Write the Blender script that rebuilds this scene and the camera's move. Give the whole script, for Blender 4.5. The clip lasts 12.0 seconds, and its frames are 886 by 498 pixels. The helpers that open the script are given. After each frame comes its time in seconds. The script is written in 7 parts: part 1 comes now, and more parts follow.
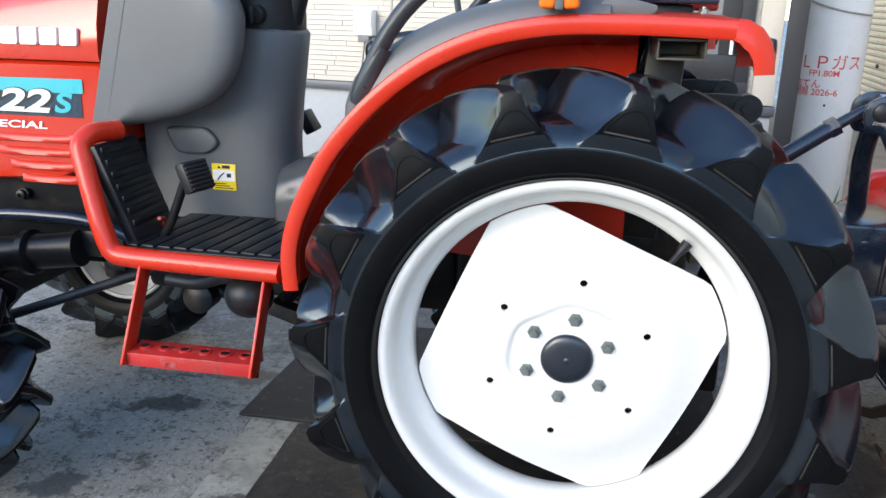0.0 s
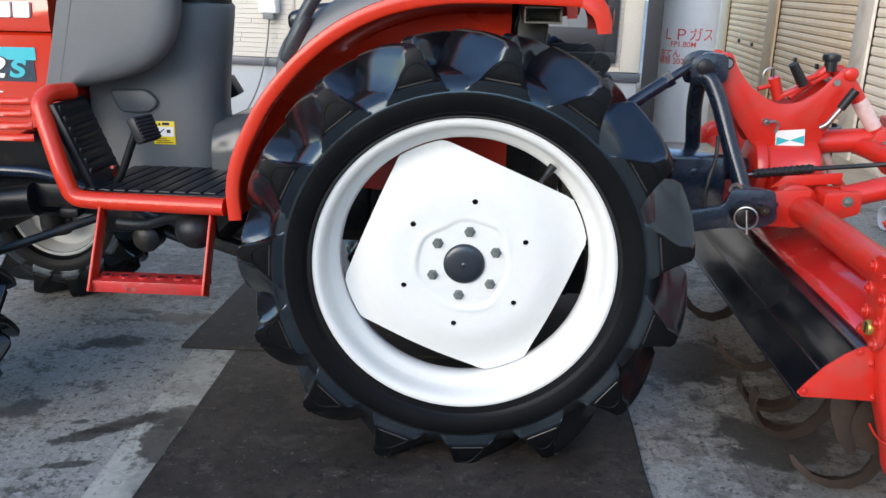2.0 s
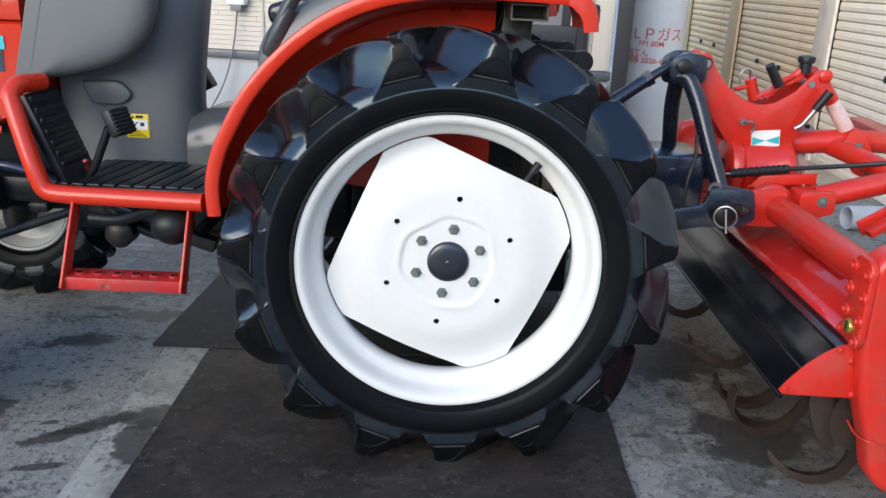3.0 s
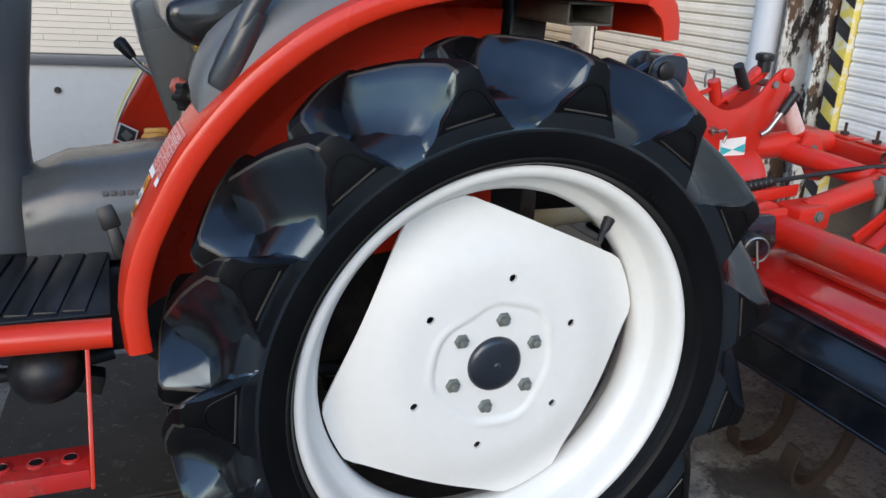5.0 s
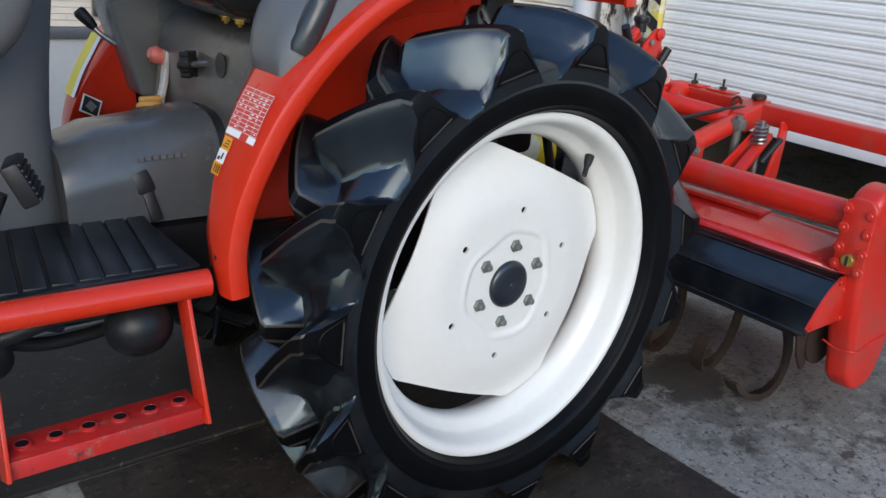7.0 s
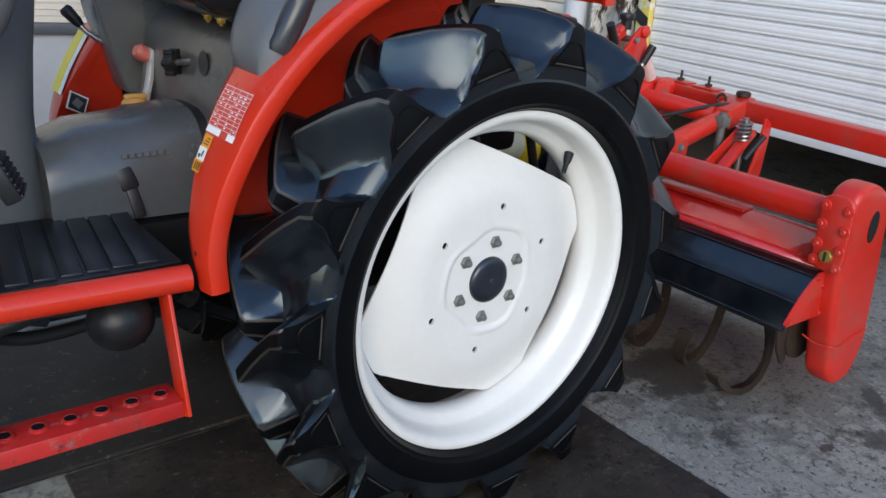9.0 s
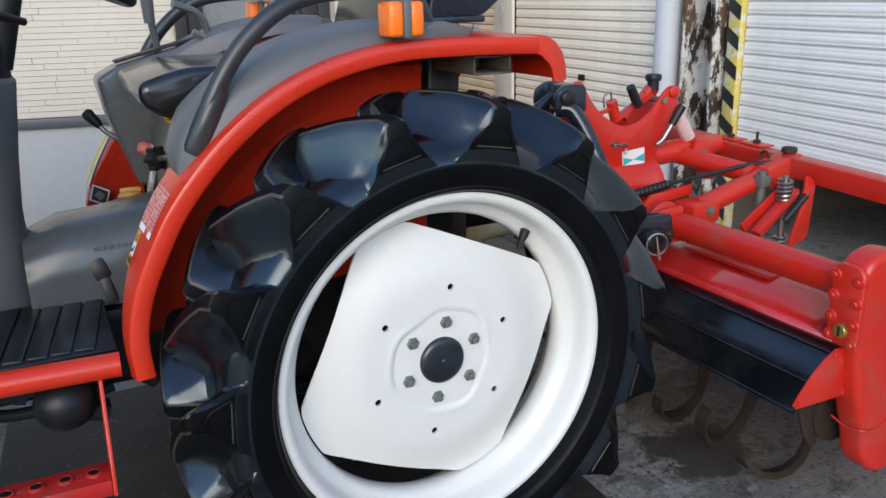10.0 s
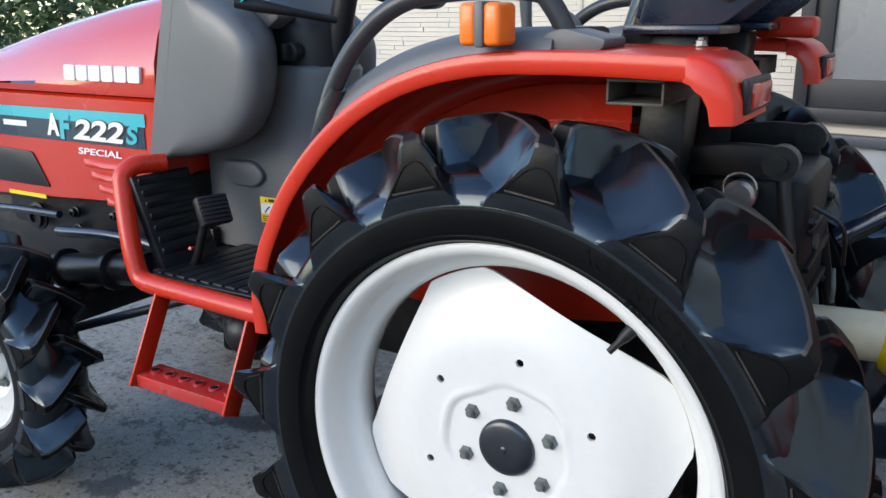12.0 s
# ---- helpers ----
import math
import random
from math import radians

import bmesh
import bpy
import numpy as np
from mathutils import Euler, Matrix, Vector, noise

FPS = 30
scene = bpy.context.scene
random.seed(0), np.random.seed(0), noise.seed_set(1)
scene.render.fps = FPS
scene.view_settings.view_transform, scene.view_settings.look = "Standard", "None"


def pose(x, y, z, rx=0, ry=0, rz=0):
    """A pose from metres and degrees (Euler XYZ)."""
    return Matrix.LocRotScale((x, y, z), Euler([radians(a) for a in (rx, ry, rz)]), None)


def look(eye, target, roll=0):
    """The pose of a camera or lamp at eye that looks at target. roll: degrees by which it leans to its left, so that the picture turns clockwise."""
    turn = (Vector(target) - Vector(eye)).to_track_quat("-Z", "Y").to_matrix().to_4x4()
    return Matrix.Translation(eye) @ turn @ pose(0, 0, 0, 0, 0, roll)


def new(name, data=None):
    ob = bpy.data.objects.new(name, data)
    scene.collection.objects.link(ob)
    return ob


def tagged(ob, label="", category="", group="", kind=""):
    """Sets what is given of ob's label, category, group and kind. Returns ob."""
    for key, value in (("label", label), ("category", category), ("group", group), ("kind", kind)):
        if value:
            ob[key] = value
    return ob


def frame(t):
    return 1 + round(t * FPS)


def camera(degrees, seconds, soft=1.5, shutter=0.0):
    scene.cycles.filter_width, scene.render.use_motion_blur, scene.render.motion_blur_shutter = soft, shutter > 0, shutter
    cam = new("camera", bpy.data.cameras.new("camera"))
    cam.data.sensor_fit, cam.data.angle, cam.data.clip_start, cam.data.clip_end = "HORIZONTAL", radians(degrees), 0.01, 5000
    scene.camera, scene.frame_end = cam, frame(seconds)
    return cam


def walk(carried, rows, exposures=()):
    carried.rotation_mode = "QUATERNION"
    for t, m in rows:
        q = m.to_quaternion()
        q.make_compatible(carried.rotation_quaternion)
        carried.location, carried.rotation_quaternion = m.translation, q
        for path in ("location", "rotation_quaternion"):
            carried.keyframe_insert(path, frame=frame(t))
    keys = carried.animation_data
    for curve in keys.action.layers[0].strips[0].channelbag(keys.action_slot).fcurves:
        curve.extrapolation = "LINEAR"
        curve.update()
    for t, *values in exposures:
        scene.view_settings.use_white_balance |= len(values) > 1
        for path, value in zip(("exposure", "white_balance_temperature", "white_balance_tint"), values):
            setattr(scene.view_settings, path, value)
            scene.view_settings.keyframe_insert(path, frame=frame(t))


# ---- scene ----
cam = camera(56.9, 12.0)
EXPOSURE, KELVIN = 0.55, 6480.0
EXPOSURES = [(0.0, 0.60), (1.0, 0.43), (2.5, 0.35), (3.5, 0.25), (5.5, 0.0), (7.0, -0.05), (9.0, -0.05), (10.5, 0.03), (11.2, 0.07), (12.0, 0.20)]
SKY, SUN, SUN_ELEV, SUN_ROT = 0.28, 1.2, 22.0, 212.0
PATH = [
    (0, (0.017, -1.297, 1.058), (-0.323, 0.584, 0.469), 1.2),
    (0.5, (0.043, -1.459, 1.067), (-0.147, 0.458, 0.531), 1.6),
    (1, (0.039, -1.594, 1.061), (-0.068, 0.318, 0.483), 1.1),
    (1.5, (0.052, -1.65, 1.055), (-0.047, 0.256, 0.456), 0.3),
    (2, (0.041, -1.665, 1.049), (-0.057, 0.232, 0.425), 1.2),
    (2.5, (0.027, -1.665, 1.053), (-0.022, 0.238, 0.441), 1.4),
    (3, (-0.012, -1.653, 1.047), (-0.011, 0.245, 0.416), 2.4),
    (3.5, (-0.096, -1.498, 1.028), (-0.09, 0.397, 0.388), 4.2),
    (3.7, (-0.133, -1.41, 1.036), (-0.068, 0.493, 0.421), 3.3),
    (5.3, (-0.608, -0.947, 1.038), (0.221, 0.759, 0.403), 4.0),
    (5.5, (-0.656, -0.923, 1.048), (0.231, 0.764, 0.443), 4.1),
    (6, (-0.811, -0.91, 1.051), (0.327, 0.597, 0.391), 3.4),
    (6.5, (-0.917, -0.938, 1.048), (0.254, 0.539, 0.378), 3.8),
    (7, (-0.971, -0.982, 1.037), (0.205, 0.479, 0.342), 3.9),
    (7.2, (-0.984, -0.995, 1.039), (0.177, 0.479, 0.345), 3.4),
    (8.8, (-0.973, -1.012, 1.035), (0.186, 0.464, 0.344), 2.4),
    (9, (-0.958, -1.016, 1.048), (0.22, 0.438, 0.342), 4.0),
    (9.5, (-0.82, -1.098, 1.11), (0.247, 0.441, 0.409), 1.1),
    (10, (-0.612, -1.221, 1.111), (0.236, 0.488, 0.514), -1.2),
    (10.5, (-0.346, -1.194, 1.073), (0.16, 0.643, 0.466), -1.9),
    (11, (-0.035, -1.151, 1.089), (0.001, 0.761, 0.503), -2.4),
    (11.5, (0.261, -1.115, 1.106), (-0.28, 0.737, 0.579), -2.9),
    (12, (0.494, -0.959, 1.08), (-0.509, 0.684, 0.537), -0.5),
]
walk(cam, [(t, look(eye, target, roll)) for t, eye, target, roll in PATH],
     exposures=[(t, EXPOSURE + e, KELVIN, 10.0) for t, e in EXPOSURES])

# ---- world and light: open shade under a clear sky, soft glow of a low sun behind thin cloud
world = bpy.data.worlds.new("world")
scene.world = world
world.use_nodes = True
wn = world.node_tree
for n in list(wn.nodes):
    wn.nodes.remove(n)
sky = wn.nodes.new("ShaderNodeTexSky")
sky.sky_type = "NISHITA"
sky.sun_disc = False
sky.sun_elevation = radians(SUN_ELEV)
sky.sun_rotation = radians(SUN_ROT)
sky.dust_density = 0.4
sky.ozone_density = 2.5
bgn = wn.nodes.new("ShaderNodeBackground")
bgn.inputs["Strength"].default_value = SKY
won = wn.nodes.new("ShaderNodeOutputWorld")
wn.links.new(sky.outputs[0], bgn.inputs[0])
wn.links.new(bgn.outputs[0], won.inputs[0])

sun = new("sun", bpy.data.lights.new("sun", "SUN"))
sun.data.energy = SUN
sun.data.angle = radians(40)
sun.data.color = (1.0, 0.82, 0.60)
az = radians(SUN_ROT)
el = radians(SUN_ELEV)
sun.matrix_world = look(Vector((math.sin(az) * math.cos(el), math.cos(az) * math.cos(el), math.sin(el))) * 20, (0, 0, 0))


# ---- materials
def material(name, color, rough=0.5, metal=0.0, coat=0.0, spread=0.12, grain=60.0, patch=3.0, bump=0.05, bump_scale=250.0,
             dirt=None, dirt_amount=0.0, dirt_scale=6.0, rough_spread=0.1, piece=0.0, spec=0.5, bump_dist=0.002):
    m = bpy.data.materials.new(name)
    m.use_nodes = True
    nt = m.node_tree
    b = nt.nodes["Principled BSDF"]
    N = nt.nodes.new
    L = nt.links.new
    co = N("ShaderNodeTexCoord")
    n1 = N("ShaderNodeTexNoise")
    n1.inputs["Scale"].default_value = patch
    n1.inputs["Detail"].default_value = 6
    n2 = N("ShaderNodeTexNoise")
    n2.inputs["Scale"].default_value = grain
    n2.inputs["Detail"].default_value = 5
    L(co.outputs["Object"], n1.inputs["Vector"])
    L(co.outputs["Object"], n2.inputs["Vector"])
    mix = N("ShaderNodeMix")
    mix.data_type = "FLOAT"
    mix.inputs[0].default_value = 0.45
    L(n1.outputs["Fac"], mix.inputs[2])
    L(n2.outputs["Fac"], mix.inputs[3])
    mr = N("ShaderNodeMapRange")
    mr.inputs["From Min"].default_value = 0.3
    mr.inputs["From Max"].default_value = 0.7
    mr.inputs["To Min"].default_value = 1 - spread
    mr.inputs["To Max"].default_value = 1 + spread
    L(mix.outputs[0], mr.inputs["Value"])
    hsv = N("ShaderNodeHueSaturation")
    hsv.inputs["Color"].default_value = (*color, 1)
    if piece:
        oi = N("ShaderNodeObjectInfo")
        pr = N("ShaderNodeMapRange")
        pr.inputs["To Min"].default_value = 1 - piece
        pr.inputs["To Max"].default_value = 1 + piece
        L(oi.outputs["Random"], pr.inputs["Value"])
        mul = N("ShaderNodeMath")
        mul.operation = "MULTIPLY"
        L(mr.outputs[0], mul.inputs[0])
        L(pr.outputs[0], mul.inputs[1])
        L(mul.outputs[0], hsv.inputs["Value"])
    else:
        L(mr.outputs[0], hsv.inputs["Value"])
    out = hsv.outputs[0]
    if dirt:
        n3 = N("ShaderNodeTexNoise")
        n3.inputs["Scale"].default_value = dirt_scale
        n3.inputs["Detail"].default_value = 9
        n3.inputs["Roughness"].default_value = 0.65
        L(co.outputs["Object"], n3.inputs["Vector"])
        dr = N("ShaderNodeMapRange")
        dr.inputs["From Min"].default_value = 0.5
        dr.inputs["From Max"].default_value = 0.72
        dr.inputs["To Max"].default_value = dirt_amount
        L(n3.outputs["Fac"], dr.inputs["Value"])
        dm = N("ShaderNodeMix")
        dm.data_type = "RGBA"
        dm.inputs[7].default_value = (*dirt, 1)
        L(dr.outputs[0], dm.inputs[0])
        L(out, dm.inputs[6])
        out = dm.outputs[2]
    L(out, b.inputs["Base Color"])
    rr = N("ShaderNodeMapRange")
    rr.inputs["From Min"].default_value = 0.3
    rr.inputs["From Max"].default_value = 0.7
    rr.inputs["To Min"].default_value = max(0.02, rough - rough_spread)
    rr.inputs["To Max"].default_value = min(1, rough + rough_spread)
    L(n1.outputs["Fac"], rr.inputs["Value"])
    L(rr.outputs[0], b.inputs["Roughness"])
    b.inputs["Metallic"].default_value = metal
    b.inputs["Coat Weight"].default_value = coat
    b.inputs["Coat Roughness"].default_value = 0.08
    b.inputs["Specular IOR Level"].default_value = spec
    if bump:
        n4 = N("ShaderNodeTexNoise")
        n4.inputs["Scale"].default_value = bump_scale
        n4.inputs["Detail"].default_value = 4
        L(co.outputs["Object"], n4.inputs["Vector"])
        bp = N("ShaderNodeBump")
        bp.inputs["Strength"].default_value = bump
        bp.inputs["Distance"].default_value = bump_dist
        L(n4.outputs["Fac"], bp.inputs["Height"])
        L(bp.outputs[0], b.inputs["Normal"])
    return m


RED = material("red paint", (0.55, 0.026, 0.007), rough=0.32, coat=0.15, spread=0.06, bump=0.03, bump_scale=40, dirt=(0.25, 0.09, 0.06), dirt_amount=0.15, spec=0.38)
RED_GLOSS = material("glossy red bonnet paint", (0.53, 0.026, 0.006), rough=0.2, coat=0.8, spread=0.05, bump=0.02, bump_scale=6, bump_dist=0.004, dirt=(0.3, 0.07, 0.04), dirt_amount=0.12)
RED_TILLER = material("worn red paint", (0.54, 0.020, 0.010), rough=0.36, coat=0.1, spread=0.09, bump=0.06, bump_scale=60, dirt=(0.22, 0.10, 0.07), dirt_amount=0.4, dirt_scale=9)
RED_LAMP = material("red lamp plastic", (0.5, 0.01, 0.01), rough=0.15, coat=0.5)
WHITE = material("cream wheel paint", (0.70, 0.69, 0.648), rough=0.4, coat=0.1, spread=0.03, bump=0.03, bump_scale=30, dirt=(0.5, 0.46, 0.38), dirt_amount=0.12, dirt_scale=5)
RUBBER = material("glossy tread rubber", (0.0055, 0.0062, 0.0075), rough=0.19, spread=0.25, bump=0.06, bump_scale=90, dirt=(0.030, 0.028, 0.025), dirt_amount=0.45, dirt_scale=9, rough_spread=0.07, spec=0.68)
RUBBER_SIDE = material("dull sidewall rubber", (0.0020, 0.0022, 0.0026), rough=0.44, spread=0.3, bump=0.12, bump_scale=160, dirt=(0.008, 0.0077, 0.0073), dirt_amount=0.35, dirt_scale=7, rough_spread=0.08, spec=0.14)
RUBBER_WORN = material("worn tread rubber", (0.036, 0.031, 0.026), rough=0.36, spread=0.35, grain=35, patch=8, bump=0.15, bump_scale=120, dirt=(0.075, 0.062, 0.05), dirt_amount=0.6, dirt_scale=16, spec=0.4)
# blue of the reflected sky is put into the tread's gloss colour
RUBBER.node_tree.nodes["Principled BSDF"].inputs["Specular Tint"].default_value = (0.72, 0.88, 1.0, 1)
GREY = material("grey plastic", (0.104, 0.108, 0.109), rough=0.45, spread=0.05, bump=0.12, bump_scale=900, bump_dist=0.0006, dirt=(0.2, 0.19, 0.17), dirt_amount=0.08)
GREY_GLOSS = material("polished grey plastic", (0.105, 0.11, 0.108), rough=0.24, spread=0.08, bump=0.04, bump_scale=20, dirt=(0.15, 0.13, 0.10), dirt_amount=0.3, dirt_scale=5)
GREY_DARK = material("grimy dark plastic", (0.066, 0.066, 0.064), rough=0.32, spread=0.25, bump=0.08, bump_scale=200, dirt=(0.10, 0.085, 0.065), dirt_amount=0.6, dirt_scale=6)
TUNNEL = material("smooth grey gearbox cover", (0.062, 0.068, 0.072), rough=0.28, spread=0.12, bump=0.05, bump_scale=25, dirt=(0.11, 0.10, 0.085), dirt_amount=0.35, dirt_scale=7)
GREY_LIGHT = material("light grey plastic", (0.15, 0.15, 0.145), rough=0.5, spread=0.05, bump=0.1, bump_scale=900, bump_dist=0.0006)
RAIL = material("black coated rail", (0.026, 0.028, 0.031), rough=0.36, spread=0.1, bump=0.05, bump_scale=400, bump_dist=0.0006)
BLACK = material("black plastic", (0.012, 0.012, 0.013), rough=0.45, spec=0.35, spread=0.15, bump=0.08, bump_scale=500, bump_dist=0.0006)
MAT_RUBBER = material("floor mat rubber", (0.0075, 0.0088, 0.0110), rough=0.42, spec=0.35, spread=0.2, dirt=(0.05, 0.05, 0.048), dirt_amount=0.3, dirt_scale=20)
SEAT = material("black seat vinyl", (0.010, 0.0098, 0.0098), rough=0.22, coat=0.3, spread=0.2, bump=0.1, bump_scale=400, bump_dist=0.0008)
NAVY = material("blue black paint", (0.008, 0.014, 0.027), rough=0.26, coat=0.15, spread=0.2, bump=0.05, bump_scale=60, dirt=(0.05, 0.05, 0.05), dirt_amount=0.3, dirt_scale=15)
DUSTY = material("dusty sheet steel", (0.075, 0.066, 0.054), rough=0.65, spread=0.3, bump=0.2, bump_scale=120, dirt=(0.16, 0.12, 0.07), dirt_amount=0.6, dirt_scale=22)
GREASE = material("black greasy castings", (0.0045, 0.0048, 0.0055), rough=0.5, spec=0.2, spread=0.4, bump=0.3, bump_scale=60, dirt=(0.03, 0.024, 0.018), dirt_amount=0.5, dirt_scale=18)
IRON = material("dark greasy iron", (0.0085, 0.0092, 0.0105), rough=0.40, spec=0.3, spread=0.3, bump=0.2, bump_scale=120, dirt=(0.08, 0.06, 0.04), dirt_amount=0.4, dirt_scale=14)
STEEL = material("worn steel", (0.35, 0.34, 0.32), rough=0.35, metal=0.9, spread=0.15, dirt=(0.1, 0.07, 0.05), dirt_amount=0.4, dirt_scale=40)
BOLT = material("olive bolt", (0.13, 0.145, 0.13), rough=0.45, metal=0.15, spread=0.3, grain=200, dirt=(0.15, 0.12, 0.09), dirt_amount=0.3, dirt_scale=80)
BRASS = material("yellow zinc", (0.45, 0.3, 0.07), rough=0.4, metal=0.7, spread=0.2)
RUST = material("rusty tine steel", (0.040, 0.026, 0.018), rough=0.6, metal=0.35, spread=0.4, grain=40, bump=0.3, bump_scale=120, dirt=(0.03, 0.025, 0.022), dirt_amount=0.8, dirt_scale=25)
AMBER = material("amber lens", (0.90, 0.17, 0.004), rough=0.3, coat=0.2, spread=0.05, bump=0.25, bump_scale=300)
YELLOW = material("yellow paint", (0.75, 0.5, 0.01), rough=0.4, spread=0.06)
STICKER_Y = material("yellow sticker", (0.8, 0.6, 0.02), rough=0.35, spread=0.03, bump=0)
STICKER_W = material("white sticker", (0.78, 0.77, 0.74), rough=0.35, spread=0.03, bump=0)
STICKER_O = material("orange sticker", (0.75, 0.3, 0.02), rough=0.35, spread=0.03, bump=0)
STICKER_R = material("red print", (0.55, 0.05, 0.03), rough=0.35, spread=0.03, bump=0)
STICKER_K = material("black print", (0.02, 0.02, 0.022), rough=0.35, spread=0.03, bump=0)
TEAL = material("teal stripe", (0.05, 0.42, 0.45), rough=0.3, spread=0.03, bump=0)
STRIPE_DARK = material("dark stripe", (0.02, 0.04, 0.06), rough=0.3, spread=0.03, bump=0)
UNSEEN_WALL = material("unseen sandy wall", (0.34, 0.28, 0.21), rough=0.8, spread=0.3, patch=0.8)
HUB = material("glossy black hub plastic", (0.010, 0.013, 0.019), rough=0.3, spread=0.3, bump=0.1, bump_scale=80, spec=0.8)
BRIGHT = material("scratched bright steel", (0.55, 0.56, 0.57), rough=0.4, metal=0.5, spread=0.3, dirt=(0.15, 0.12, 0.09), dirt_amount=0.6, dirt_scale=60)
OCHRE = material("ochre plastic", (0.42, 0.22, 0.05), rough=0.5, spread=0.12)
CREAM = material("cream plastic guard", (0.62, 0.55, 0.36), rough=0.5, spread=0.1, dirt=(0.3, 0.22, 0.1), dirt_amount=0.4)
BEIGE = material("beige siding", (0.56, 0.507, 0.425), rough=0.75, spread=0.08, grain=150, bump=0.35, bump_scale=160)
BEIGE_FLAT = material("beige joint", (0.43, 0.39, 0.33), rough=0.8, spread=0.06)
PLINTH = material("painted plinth", (0.36, 0.372, 0.372), rough=0.7, spread=0.07, grain=30, bump=0.15, bump_scale=60, dirt=(0.36, 0.36, 0.35), dirt_amount=0.35, dirt_scale=4)
FRAME = material("dark bronze metal", (0.035, 0.035, 0.037), rough=0.45, spec=0.3, spread=0.1)
FLASH = material("flashing metal", (0.10, 0.105, 0.115), rough=0.45, metal=0.3, spread=0.1)
PANE = material("frosted window glass", (0.17, 0.175, 0.178), rough=0.3, coat=0.4, spread=0.08, bump=0.1, bump_scale=50)
SHUTTER_W = material("white shutter slat", (0.82, 0.79, 0.73), rough=0.5, spread=0.03, piece=0.02, bump=0.05, bump_scale=30, dirt=(0.5, 0.48, 0.45), dirt_amount=0.3, dirt_scale=5)
SHUTTER_B = material("beige shutter slat", (0.88, 0.60, 0.32), rough=0.5, spread=0.04, piece=0.02, bump=0.05, bump_scale=30, dirt=(0.4, 0.33, 0.24), dirt_amount=0.4, dirt_scale=5)
# groove tones are slat colours darkened for the shadow line between slats
GROOVE = material("shaded shutter groove", (0.56, 0.55, 0.53), rough=0.7)
GROOVE_B = material("shaded beige shutter groove", (0.40, 0.27, 0.14), rough=0.7)
SHUTTER_C = material("cream shutter slat", (0.90, 0.81, 0.68), rough=0.5, spread=0.03, piece=0.02, bump=0.05, bump_scale=30, dirt=(0.5, 0.45, 0.38), dirt_amount=0.3, dirt_scale=5)
SHUTTER_P = material("pale beige shutter slat", (0.89, 0.71, 0.49), rough=0.5, spread=0.03, piece=0.02, bump=0.05, bump_scale=30, dirt=(0.45, 0.38, 0.3), dirt_amount=0.3, dirt_scale=5)
GROOVE_C = material("shaded cream shutter groove", (0.42, 0.36, 0.28), rough=0.7)
POST_B = material("beige post", (0.70, 0.54, 0.35), rough=0.6, spread=0.08, dirt=(0.3, 0.24, 0.17), dirt_amount=0.4)
POST_W = material("white post", (0.74, 0.69, 0.61), rough=0.6, spread=0.06, dirt=(0.35, 0.25, 0.17), dirt_amount=0.5, dirt_scale=7)
RUSTCOL = material("peeling painted column", (0.6, 0.6, 0.56), rough=0.7, spread=0.1, dirt=(0.09, 0.05, 0.03), dirt_amount=1.0, dirt_scale=7, bump=0.3, bump_scale=50)
PIPE = material("grey drain pipe", (0.50, 0.52, 0.55), rough=0.4, spread=0.05)
GAS = material("grey gas cylinder paint", (0.62, 0.64, 0.66), rough=0.45, spread=0.05, dirt=(0.4, 0.38, 0.35), dirt_amount=0.25)
# dark fill for joints and slots, and for shade inside the garage
DARK = material("dark recess fill", (0.11, 0.095, 0.08), rough=0.9, spread=0.3)
STRAW = material("straw", (0.40, 0.27, 0.11), rough=0.9, spread=0.4, piece=0.2)
LEAF = material("hedge leaf", (0.06, 0.10, 0.025), rough=0.5, spread=0.4, grain=30)
WOOD = material("hedge twig", (0.08, 0.06, 0.04), rough=0.8)



def layer(m, scale, lo, hi, amount, color, seed, rough=0.7, stretch=(1, 1, 1), turn=0.0):
    """Blotches of one colour with ragged edges."""
    nt = m.node_tree
    b = nt.nodes["Principled BSDF"]
    co = nt.nodes.new("ShaderNodeTexCoord")
    old = b.inputs["Base Color"].links[0].from_socket
    mp = nt.nodes.new("ShaderNodeMapping")
    mp.inputs["Location"].default_value = (seed, seed * 1.7, 0)
    mp.inputs["Rotation"].default_value = (0, 0, turn)
    mp.inputs["Scale"].default_value = stretch
    v = nt.nodes.new("ShaderNodeTexNoise")
    v.inputs["Scale"].default_value = scale
    v.inputs["Detail"].default_value = 11
    v.inputs["Roughness"].default_value = rough
    nt.links.new(co.outputs["Object"], mp.inputs["Vector"])
    nt.links.new(mp.outputs[0], v.inputs["Vector"])
    r = nt.nodes.new("ShaderNodeMapRange")
    r.inputs["From Min"].default_value = lo
    r.inputs["From Max"].default_value = hi
    r.inputs["To Max"].default_value = amount
    nt.links.new(v.outputs["Fac"], r.inputs["Value"])
    mx = nt.nodes.new("ShaderNodeMix")
    mx.data_type = "RGBA"
    mx.inputs[7].default_value = (*color, 1)
    nt.links.new(r.outputs[0], mx.inputs[0])
    nt.links.new(old, mx.inputs[6])
    nt.links.new(mx.outputs[2], b.inputs["Base Color"])


